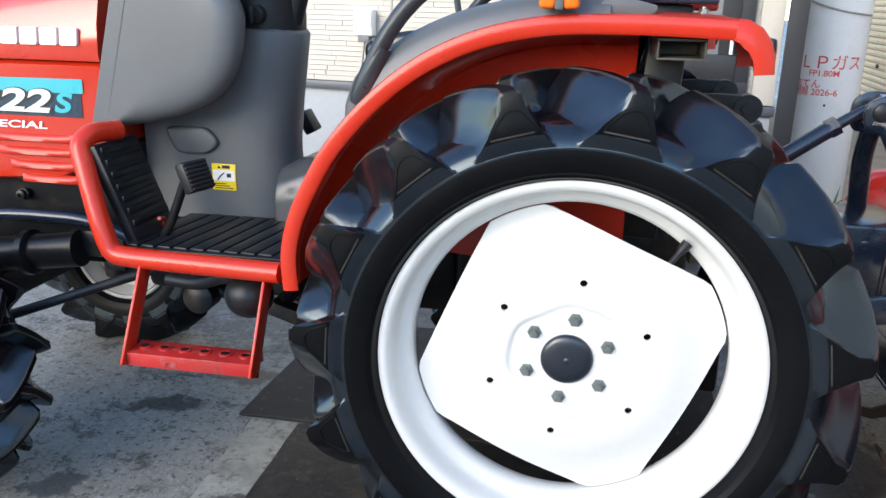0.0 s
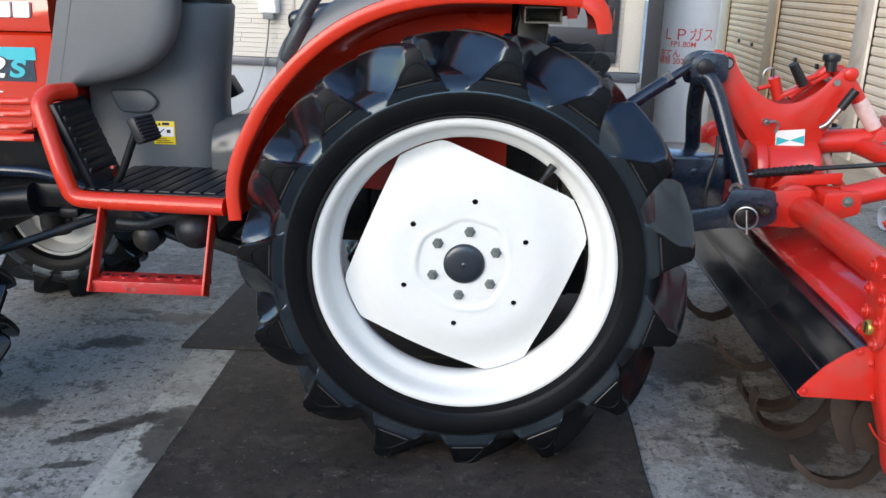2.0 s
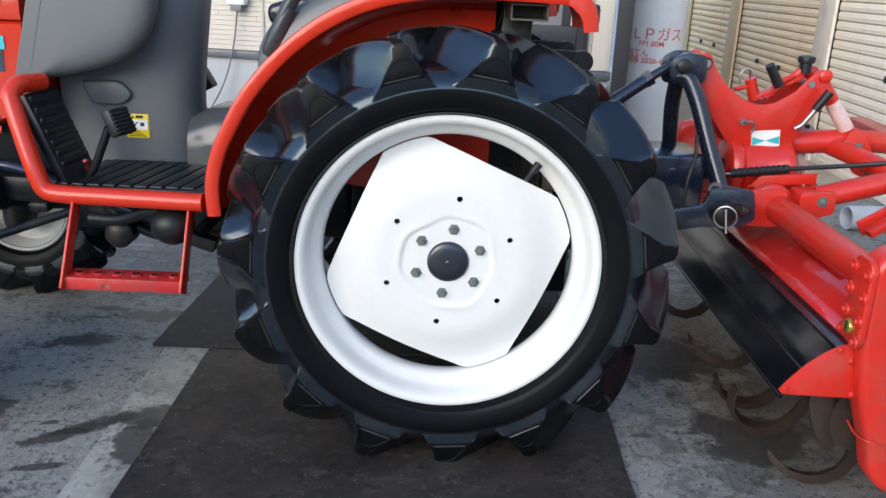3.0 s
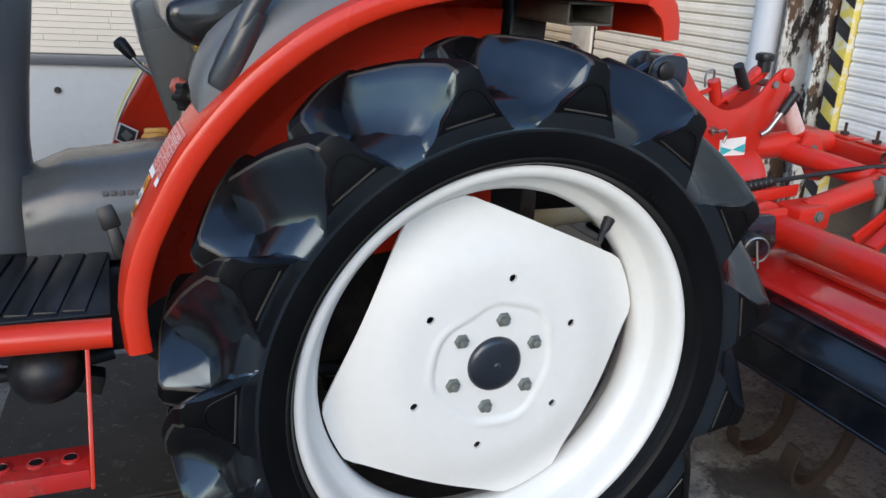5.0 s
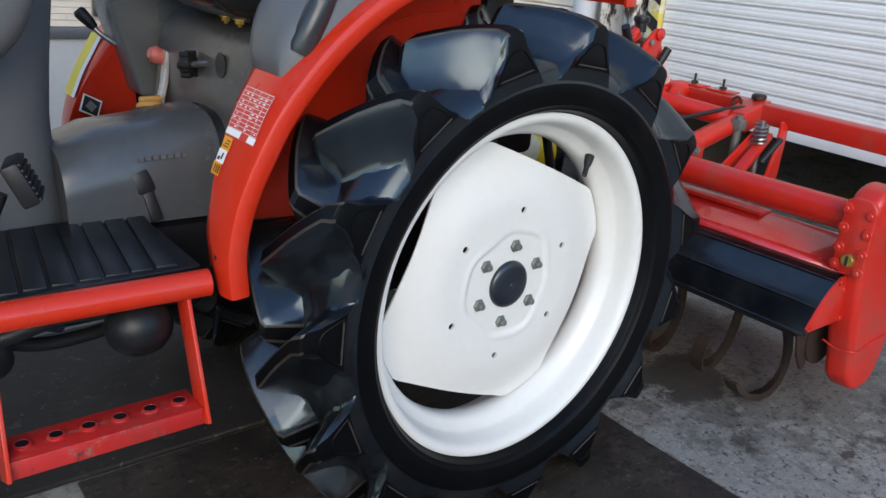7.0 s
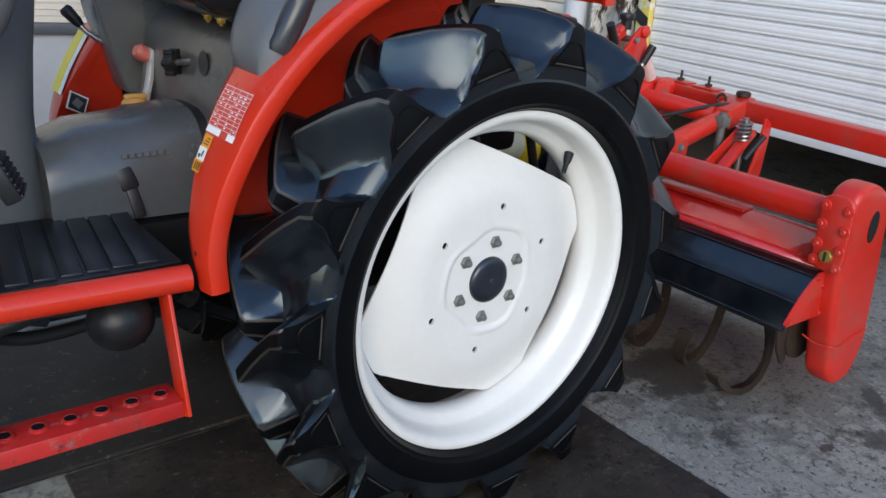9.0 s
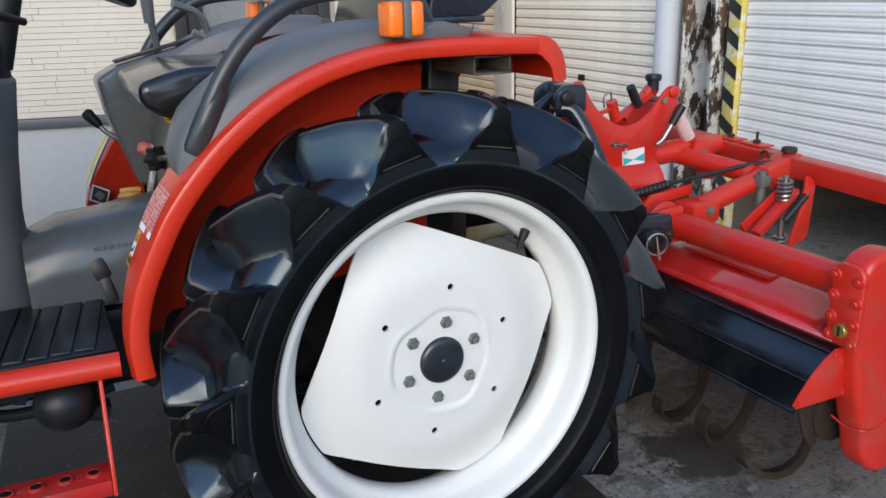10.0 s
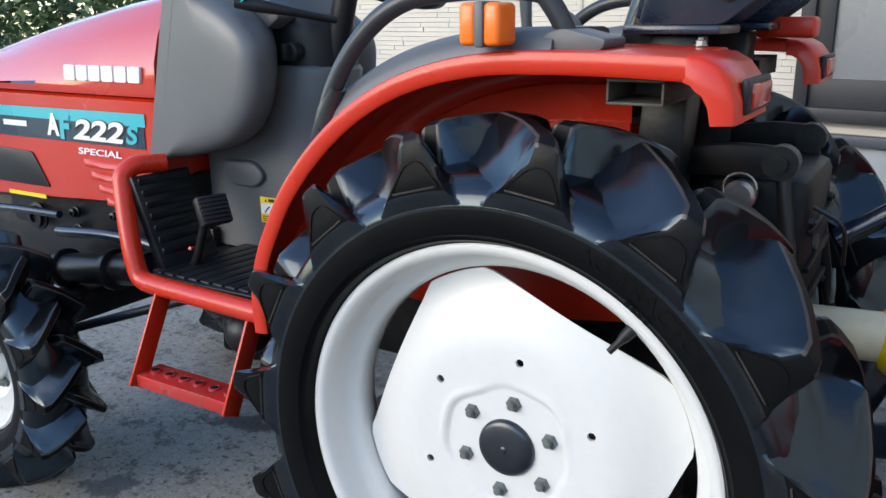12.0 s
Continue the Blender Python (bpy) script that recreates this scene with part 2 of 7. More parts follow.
def dark_mark(m, x, y, rx, ry, turn, amount=0.85, color=(0.022, 0.019, 0.017), gloss=0.4):
    """One dark mark on the yard, such as oil and water leave, with a ragged outline."""
    nt = m.node_tree
    b = nt.nodes["Principled BSDF"]
    co = nt.nodes.new("ShaderNodeTexCoord")
    mp = nt.nodes.new("ShaderNodeMapping")
    mp.vector_type = "TEXTURE"
    mp.inputs["Location"].default_value = (x, y, 0)
    mp.inputs["Rotation"].default_value = (0, 0, radians(turn))
    mp.inputs["Scale"].default_value = (rx, ry, 1)
    nt.links.new(co.outputs["Object"], mp.inputs["Vector"])
    le = nt.nodes.new("ShaderNodeVectorMath")
    le.operation = "LENGTH"
    nt.links.new(mp.outputs[0], le.inputs[0])
    v = nt.nodes.new("ShaderNodeTexNoise")
    v.inputs["Scale"].default_value = 14
    v.inputs["Detail"].default_value = 8
    v.inputs["Roughness"].default_value = 0.68
    nt.links.new(co.outputs["Object"], v.inputs["Vector"])
    ad = nt.nodes.new("ShaderNodeMath")
    ad.operation = "MULTIPLY_ADD"
    ad.inputs[1].default_value = 3.0
    nt.links.new(v.outputs["Fac"], ad.inputs[0])
    nt.links.new(le.outputs["Value"], ad.inputs[2])
    r = nt.nodes.new("ShaderNodeMapRange")
    r.inputs["From Min"].default_value = 2.6
    r.inputs["From Max"].default_value = 2.3
    r.inputs["To Max"].default_value = amount
    nt.links.new(ad.outputs[0], r.inputs["Value"])
    for name, mix_type, a, c, o, value in (("Base Color", "RGBA", 6, 7, 2, (*color, 1)), ("Roughness", "FLOAT", 2, 3, 0, gloss)):
        old = b.inputs[name].links[0].from_socket
        mx = nt.nodes.new("ShaderNodeMix")
        mx.data_type = mix_type
        mx.inputs[c].default_value = value
        nt.links.new(r.outputs[0], mx.inputs[0])
        nt.links.new(old, mx.inputs[a])
        nt.links.new(mx.outputs[o], b.inputs[name])


layer(RUSTCOL, 9, 0.50, 0.54, 1.0, (0.10, 0.055, 0.03), 2.0, 0.7, (1, 1, 0.45))
layer(RUSTCOL, 11, 0.53, 0.56, 1.0, (0.028, 0.020, 0.016), 5.0, 0.7, (1, 1, 0.45))
GUARD_Y = material("faded yellow guard paint", (0.62, 0.50, 0.10), rough=0.5, spread=0.1)
layer(GUARD_Y, 16, 0.50, 0.54, 0.9, (0.62, 0.60, 0.52), 3.0)
STREAK = ((-0.90, 0.0, 0.09, 0.025, 32), (-0.80, 0.075, 0.11, 0.03, 28), (-0.72, 0.10, 0.09, 0.055, 10), (-0.70, -0.02, 0.05, 0.12, 10))
CONCRETE = material("worn concrete", (0.245, 0.237, 0.210), rough=0.62, spread=0.22, grain=55, patch=1.6, bump=0.35, bump_scale=70,
                    dirt=(0.05, 0.046, 0.040), dirt_amount=0.2, dirt_scale=2.3, rough_spread=0.2, bump_dist=0.004)
layer(CONCRETE, 5, 0.50, 0.60, 0.8, (0.27, 0.262, 0.225), 3.0, 0.8)
layer(CONCRETE, 7, 0.53, 0.60, 0.85, (0.055, 0.049, 0.040), 11.0, 0.78)
layer(CONCRETE, 26, 0.55, 0.61, 0.7, (0.31, 0.305, 0.28), 7.0)
layer(CONCRETE, 45, 0.56, 0.61, 0.85, (0.03, 0.028, 0.026), 21.0)
layer(CONCRETE, 95, 0.57, 0.61, 0.65, (0.045, 0.042, 0.038), 41.0)
layer(CONCRETE, 70, 0.57, 0.61, 0.75, (0.36, 0.355, 0.33), 53.0)
layer(CONCRETE, 11, 0.59, 0.63, 0.6, (0.075, 0.068, 0.058), 61.0, 0.75, (1, 2.4, 1), 0.3)
layer(CONCRETE, 3, 0.60, 0.68, 0.5, (0.10, 0.060, 0.038), 31.0)
for q in STREAK + ((-1.04, 0.755, 0.06, 0.025, 0), (-0.93, 0.72, 0.10, 0.035, -8), (-0.85, 0.735, 0.06, 0.03, 0), (-1.10, 0.115, 0.07, 0.05, 20), (-0.93, 0.062, 0.025, 0.012, 20), (-0.87, -0.12, 0.05, 0.012, 15), (-1.05, 0.52, 0.10, 0.05, 10),
                   (0.62, 0.55, 0.25, 0.16, 0), (0.78, 0.12, 0.16, 0.12, 0), (0.95, -0.42, 0.05, 0.12, 10), (0.80, -0.32, 0.03, 0.012, 0), (1.10, -0.30, 0.10, 0.03, 40)):
    dark_mark(CONCRETE, *q, amount=0.8)
# wide half-strength darker patches: near the tiller, and along the tractor's far side
dark_mark(CONCRETE, 1.05, 0.1, 0.5, 0.45, 0, amount=0.5, color=(0.05, 0.046, 0.04), gloss=0.6)
dark_mark(CONCRETE, -0.3, 1.3, 1.2, 0.5, 0, amount=0.5, color=(0.05, 0.045, 0.038), gloss=0.6)
EARTH = material("dusty concrete", (0.40, 0.34, 0.25), rough=0.85, spread=0.2, grain=40, patch=3, bump=0.3, bump_scale=60, dirt=(0.16, 0.13, 0.10), dirt_amount=0.5, dirt_scale=5)
CONCRETE_PALE = material("pale concrete strip", (0.33, 0.32, 0.27), rough=0.7, spread=0.25, grain=45, patch=3, bump=0.3, bump_scale=90, dirt=(0.09, 0.085, 0.075), dirt_amount=0.8, dirt_scale=7)
layer(CONCRETE_PALE, 8, 0.53, 0.60, 0.7, (0.12, 0.113, 0.098), 15.0, 0.78)
layer(CONCRETE_PALE, 30, 0.55, 0.62, 0.6, (0.06, 0.055, 0.05), 5.0)
for q in STREAK:
    dark_mark(CONCRETE_PALE, *q)
PLY = material("dark oil-stained board", (0.019, 0.014, 0.010), rough=0.6, spread=0.4, grain=40, patch=3, bump=0.3, bump_scale=140, dirt=(0.045, 0.036, 0.028), dirt_amount=0.7, dirt_scale=4)
layer(PLY, 3.5, 0.48, 0.58, 0.85, (0.009, 0.0078, 0.007), 2.0, 0.75)
layer(PLY, 7, 0.53, 0.62, 0.65, (0.060, 0.048, 0.037), 9.0, 0.8, (1, 2.2, 1), 0.5)
layer(PLY, 2.6, 0.50, 0.62, 0.6, (0.042, 0.029, 0.020), 29.0, 0.7)
layer(PLY, 70, 0.60, 0.65, 0.7, (0.2, 0.19, 0.17), 14.0, 0.8)
layer(PLY, 16, 0.56, 0.62, 0.6, (0.075, 0.066, 0.055), 33.0, 0.82)
layer(PLY, 40, 0.55, 0.60, 0.9, (0.006, 0.0055, 0.005), 17.0)
PLY_LIGHT = material("worn plywood board", (0.016, 0.013, 0.010), rough=0.7, spread=0.25, grain=40, patch=4, bump=0.25, bump_scale=140, dirt=(0.028, 0.023, 0.019), dirt_amount=0.7, dirt_scale=4)
layer(PLY_LIGHT, 45, 0.60, 0.65, 0.6, (0.15, 0.135, 0.115), 4.0)
layer(PLY_LIGHT, 22, 0.58, 0.64, 0.5, (0.085, 0.076, 0.064), 21.0, 0.8)
layer(PLY_LIGHT, 4, 0.53, 0.62, 0.8, (0.010, 0.0085, 0.0075), 8.0, 0.75)
RED_WORN = material("scuffed red paint", (0.50, 0.020, 0.017), rough=0.28, coat=0.9, spread=0.09, bump=0.06, bump_scale=60, dirt=(0.30, 0.06, 0.045), dirt_amount=0.5, dirt_scale=6)
layer(RED_WORN, 6, 0.60, 0.66, 0.65, (0.42, 0.26, 0.16), 5.0, 0.6, (1, 0.5, 1))
layer(RED_WORN, 60, 0.63, 0.68, 0.7, (0.30, 0.22, 0.16), 9.0)
FADED = material("paint rubbed to primer", (0.66, 0.50, 0.47), rough=0.5, spread=0.15, bump=0.05, bump_scale=60, dirt=(0.5, 0.10, 0.08), dirt_amount=0.6, dirt_scale=24)
RED_STEP = material("worn step paint", (0.46, 0.020, 0.017), rough=0.36, coat=0.25, spread=0.12, bump=0.1, bump_scale=80, dirt=(0.22, 0.06, 0.045), dirt_amount=0.6, dirt_scale=9)
layer(RED_STEP, 16, 0.56, 0.62, 0.75, (0.24, 0.14, 0.11), 3.0, 0.75, (1, 3, 1))
layer(RED_STEP, 30, 0.58, 0.63, 0.85, (0.035, 0.026, 0.022), 12.0, 0.8)
GUARD = material("black guard paint", (0.0030, 0.0038, 0.0052), rough=0.22, spec=0.8, coat=0.25, spread=0.3, bump=0.04, bump_scale=30, dirt=(0.02, 0.019, 0.018), dirt_amount=0.5, dirt_scale=12, rough_spread=0.08)
layer(GUARD, 12, 0.60, 0.66, 0.4, (0.05, 0.045, 0.04), 3.0, 0.75, (3, 0.6, 1))


# ---- mesh tools
def part(name, bm, mat, parent=None, label="", sharp=40, smooth=True):
    if smooth:
        bm.normal_update()
        lim = radians(sharp)
        for f in bm.faces:
            f.smooth = True
        for e in bm.edges:
            if len(e.link_faces) == 2:
                e.smooth = e.calc_face_angle(0) < lim
    me = bpy.data.meshes.new(name)
    bm.to_mesh(me)
    bm.free()
    for mm in (mat if isinstance(mat, (list, tuple)) else [mat]):
        me.materials.append(mm)
    ob = new(name, me)
    if parent is not None:
        ob.parent = parent
    if label:
        tagged(ob, label)
    return ob


def thing(name, label, category, m=None, group="", kind=""):
    ob = new(name)
    if m is not None:
        ob.matrix_world = m
    return tagged(ob, label, category, group, kind)


def box(bm, lo, hi, bevel=0.004, m=None, seg=2):
    lo, hi = Vector(lo), Vector(hi)
    c, s = (lo + hi) / 2, hi - lo
    r = bmesh.ops.create_cube(bm, size=1.0, matrix=Matrix.Translation(c) @ Matrix.Diagonal((abs(s.x), abs(s.y), abs(s.z), 1)))
    vs = r["verts"]
    if bevel:
        es = list({e for v in vs for e in v.link_edges})
        out = bmesh.ops.bevel(bm, geom=es, offset=min(bevel, 0.45 * min(abs(s.x), abs(s.y), abs(s.z))), segments=seg, profile=0.5, affect="EDGES")
        vs = list(set(out["verts"]) | {v for v in vs if v.is_valid})
    if m is not None:
        bmesh.ops.transform(bm, matrix=m, verts=[v for v in vs if v.is_valid])
    return bm


def bar(bm, p, q, w, h, bevel=0.004, up=(0, 0, 1)):
    """A rectangular bar from p to q; h along up, w across."""
    p, q = Vector(p), Vector(q)
    a = (q - p).normalized()
    s = a.cross(Vector(up)).normalized()
    u = s.cross(a)
    m = Matrix.Translation(p) @ Matrix((a, s, u)).transposed().to_4x4()
    return box(bm, (0, -w / 2, -h / 2), ((q - p).length, w / 2, h / 2), bevel, m)


def fillet(pts, rad, n=6):
    pts = [Vector(p) for p in pts]
    out = [pts[0]]
    for a, b, c in zip(pts, pts[1:], pts[2:]):
        u, v = a - b, c - b
        r = min(rad, 0.48 * u.length, 0.48 * v.length)
        s, e = b + u.normalized() * r, b + v.normalized() * r
        for i in range(n + 1):
            k = i / n
            out.append((1 - k) ** 2 * s + 2 * k * (1 - k) * b + k * k * e)
    return out + [pts[-1]]


def sweep(bm, pts, r, seg=14, ends=True, squash=1.0):
    pts = [Vector(p) for p in pts]
    n = len(pts)
    radii = r if isinstance(r, (list, tuple)) else [r] * n
    t0 = (pts[1] - pts[0]).normalized()
    ref = Vector((0, 0, 1)) if abs(t0.z) < 0.9 else Vector((1, 0, 0))
    side = t0.cross(ref).normalized()
    rings = []
    for i, p in enumerate(pts):
        t = (pts[min(i + 1, n - 1)] - pts[max(i - 1, 0)]).normalized()
        side = (side - t * side.dot(t)).normalized()
        up = t.cross(side)
        rings.append([bm.verts.new(p + (side * math.cos(a) + up * math.sin(a) * squash) * radii[i]) for a in (2 * math.pi * k / seg for k in range(seg))])
    skin(bm, rings, ends)
    return bm


def skin(bm, rings, ends=True, closed=True):
    for a, b in zip(rings, rings[1:]):
        m = len(a)
        for k in range(m if closed else m - 1):
            j = (k + 1) % m
            try:
                bm.faces.new((a[k], a[j], b[j], b[k]))
            except ValueError:
                pass
    if ends:
        bm.faces.new(list(reversed(rings[0])))
        bm.faces.new(rings[-1])
    bmesh.ops.recalc_face_normals(bm, faces=bm.faces)
    return bm


def plate(bm, outline, lo, hi, bevel=0.003, axis="y", seg=2, m=None):
    """An outline in the two other axes, pulled from lo to hi along the axis."""
    def at(p, v):
        return {"y": (p[0], v, p[1]), "x": (v, p[0], p[1]), "z": (p[0], p[1], v)}[axis]
    a = [bm.verts.new(at(p, lo)) for p in outline]
    b = [bm.verts.new(at(p, hi)) for p in outline]
    fs = [bm.faces.new(a), bm.faces.new(list(reversed(b)))]
    n = len(a)
    for k in range(n):
        fs.append(bm.faces.new((a[k], b[k], b[(k + 1) % n], a[(k + 1) % n])))
    bmesh.ops.recalc_face_normals(bm, faces=fs)
    vs = a + b
    if bevel:
        es = [e for e in set(fs[0].edges) | set(fs[1].edges)]
        out = bmesh.ops.bevel(bm, geom=es, offset=bevel, segments=seg, profile=0.5, affect="EDGES", clamp_overlap=True)
        vs = list(set(out["verts"]) | {v for v in vs if v.is_valid})
    if m is not None:
        bmesh.ops.transform(bm, matrix=m, verts=[v for v in vs if v.is_valid])
    return bm


def rounded(outline, rad, n=5):
    """A closed outline with its corners rounded."""
    pts = [Vector((p[0], p[1], 0)) for p in outline]
    out = []
    m = len(pts)
    for i in range(m):
        a, b, c = pts[i - 1], pts[i], pts[(i + 1) % m]
        u, v = a - b, c - b
        r = min(rad, 0.45 * u.length, 0.45 * v.length)
        s, e = b + u.normalized() * r, b + v.normalized() * r
        for k in range(n + 1):
            f = k / n
            q = (1 - f) ** 2 * s + 2 * f * (1 - f) * b + f * f * e
            out.append((q.x, q.y))
    return out


def lathe(bm, profile, seg=64, m=None, caps=False):
    """A profile of (radius, y) turned round the y axis."""
    rings = []
    for r, y in profile:
        rings.append([bm.verts.new((r * math.cos(2 * math.pi * k / seg), y, r * math.sin(2 * math.pi * k / seg))) for k in range(seg)])
    for a, b in zip(rings, rings[1:]):
        for k in range(seg):
            j = (k + 1) % seg
            bm.faces.new((a[k], a[j], b[j], b[k]))
    if caps:
        bm.faces.new(rings[0])
        bm.faces.new(list(reversed(rings[-1])))
    vs = [v for r in rings for v in r]
    bmesh.ops.recalc_face_normals(bm, faces=list({f for v in vs for f in v.link_faces}))
    if m is not None:
        bmesh.ops.transform(bm, matrix=m, verts=vs)
    return bm


def along(p, d):
    """A pose at p whose y axis points along d."""
    d = Vector(d).normalized()
    return Matrix.Translation(p) @ d.to_track_quat("Y", "Z").to_matrix().to_4x4()


def rod(bm, p, q, r, seg=12):
    return sweep(bm, [p, q], r, seg)


def hexbolt(bm, p, d, r=0.009, h=0.008, stud=True):
    m = along(p, d)
    lathe(bm, [(r * 1.35, 0), (r * 1.35, 0.0015)], 14, m, True)
    lathe(bm, [(r, 0.0015), (r, h * 0.85), (r * 0.8, h)], 6, m, True)
    if stud:
        lathe(bm, [(r * 0.5, h), (r * 0.5, h * 1.35), (r * 0.4, h * 1.45)], 8, m, True)
    return bm


B = bmesh.new


def letters(body, size, fat=0.0):
    """The built-in font as flat triangles: vertices and faces in the xy plane, and its width."""
    cu = bpy.data.curves.new("letters", "FONT")
    cu.body, cu.size, cu.offset = body, size, fat
    tmp = bpy.data.objects.new("letters", cu)
    me = tmp.to_mesh()
    vs = [v.co.copy() for v in me.vertices]
    fs = [tuple(p.vertices) for p in me.polygons]
    tmp.to_mesh_clear()
    bpy.data.objects.remove(tmp)
    bpy.data.curves.remove(cu)
    return vs, fs


def writing(bm, body, size, place, thick=0.0008, slant=0.0, fat=0.0, wide=1.0):
    """Letters laid by place(u, v, d): u along, v up, d proud of the surface."""
    vs, fs = letters(body, size, fat)
    top = [bm.verts.new(place(v.x * wide + slant * v.y, v.y, thick)) for v in vs]
    for f in fs:
        try:
            bm.faces.new([top[i] for i in f])
        except ValueError:
            pass
    return bm


# ---- the yard: ground, boards
def ground():
    bm = B()
    # fine near the tractor, wide beyond it; slightly uneven slabs
    xs = sorted(set([-60, -25, -12, -7] + [round(-4 + 0.25 * i, 3) for i in range(29)] + [5, 8, 14, 30, 60]))
    ys = sorted(set([-60, -25, -12, -7] + [round(-4 + 0.25 * i, 3) for i in range(33)] + [6, 9, 14, 30, 60]))
    grid = [[bm.verts.new((x, y, -0.002 + 0.002 * noise.noise((x * 0.7, y * 0.7, 3)))) for x in xs] for y in ys]
    for r, s in zip(grid, grid[1:]):
        for i in range(len(xs) - 1):
            bm.faces.new((r[i], r[i + 1], s[i + 1], s[i]))
    g = part("ground", bm, CONCRETE)
    return tagged(g, "worn grey concrete yard with oil stains", "ground", kind="structure")


ground()


def apron():
    bm = B()
    xs, ys = [1.20 + 0.1 * i for i in range(14)], [2.75 + 0.25 * i for i in range(24)]
    grid = [[bm.verts.new((x, y, 0.003 + 0.003 * noise.noise((x * 2, y * 2, 8)) + 0.003)) for x in xs] for y in ys]
    skin(bm, grid, False, False)
    return tagged(part("pavement", bm, EARTH), "tan dusty concrete apron before the garage", "pavement", kind="structure")


apron()


def flat_board(name, corners, z0, z1, mat, label, category, bevel=0.003):
    bm = B()
    pts = []
    m = len(corners)
    for i in range(m):
        a, b = Vector(corners[i]), Vector(corners[(i + 1) % m])
        for k in range(8):
            p = a.lerp(b, k / 8)
            n = 0.004 * noise.noise((p.x * 6, p.y * 6, 1.7)) if k else 0
            pts.append((p.x + n, p.y + n))
    plate(bm, pts, z0, z1, bevel, "z", 1)
    return tagged(part(name, bm, mat), label, category)


flat_board("ground_board", [(-0.672, 0.478), (-0.675, -0.2), (-0.672, -0.75), (0.424, -0.75), (0.424, -0.11), (0.434, 0.478)], 0.002, 0.009, PLY,
           "dark oil-stained board lying under the rear tyre", "board")
flat_board("ground_board", [(-0.838, 0.491), (-0.80, 1.15), (0.40, 1.2), (0.40, 0.482)], 0.001, 0.012, PLY_LIGHT,
           "worn brown board lying under the tractor", "board")
strip = flat_board("concrete_strip", [(-0.80, 0.49), (-0.66, 0.49), (-0.66, -0.9), (-0.765, -0.9)], 0.0, 0.0025, CONCRETE_PALE,
           "pale repaired strip of concrete beside a joint", "concrete strip", 0.0)
tagged(strip, "pale repaired strip of concrete beside a joint", "concrete", kind="structure")


def crack(points, w):
    bm = B()
    out = []
    for a, b in zip(points, points[1:]):
        a, b = Vector(a), Vector(b)
        n = max(2, int((b - a).length / 0.05))
        for k in range(n):
            p = a.lerp(b, k / n)
            out.append(p + Vector((0.012 * noise.noise((p.x * 9, p.y * 9, 4.2)), 0.012 * noise.noise((p.x * 9, p.y * 9, 8.2)))))
    out.append(Vector(points[-1]))
    rows = []
    for i, p in enumerate(out):
        t = (out[min(i + 1, len(out) - 1)] - out[max(0, i - 1)]).normalized()
        s = Vector((-t.y, t.x)) * w * (0.6 + 0.8 * abs(noise.noise((p.x * 20, p.y * 20, 0))))
        rows.append([bm.verts.new((p.x + s.x, p.y + s.y, 0.0018)), bm.verts.new((p.x - s.x, p.y - s.y, 0.0018))])
    skin(bm, rows, False, False)
    return part("joint", bm, DARK, bpy.data.objects["ground"], smooth=False)


crack([(-0.80, 0.49), (-0.775, 0.1), (-0.765, -0.9), (-0.76, -2.5)], 0.0022)
crack([(0.78, 0.9), (0.70, 0.3), (0.655, -0.06), (0.6, -1.2)], 0.001)
crack([(-2.4, -0.05), (-1.3, -0.02), (-0.95, 0.06), (-0.78, 0.03)], 0.0012)
crack([(-2.2, 1.35), (-0.7, 1.3), (1.5, 1.35)], 0.003)


# ---- the house wall with its siding, plinth and window
HOUSE = pose(0.86, 2.36, 0, 0, 0, -10)
WIN = (-0.845, -0.262, 0.728, 1.75)


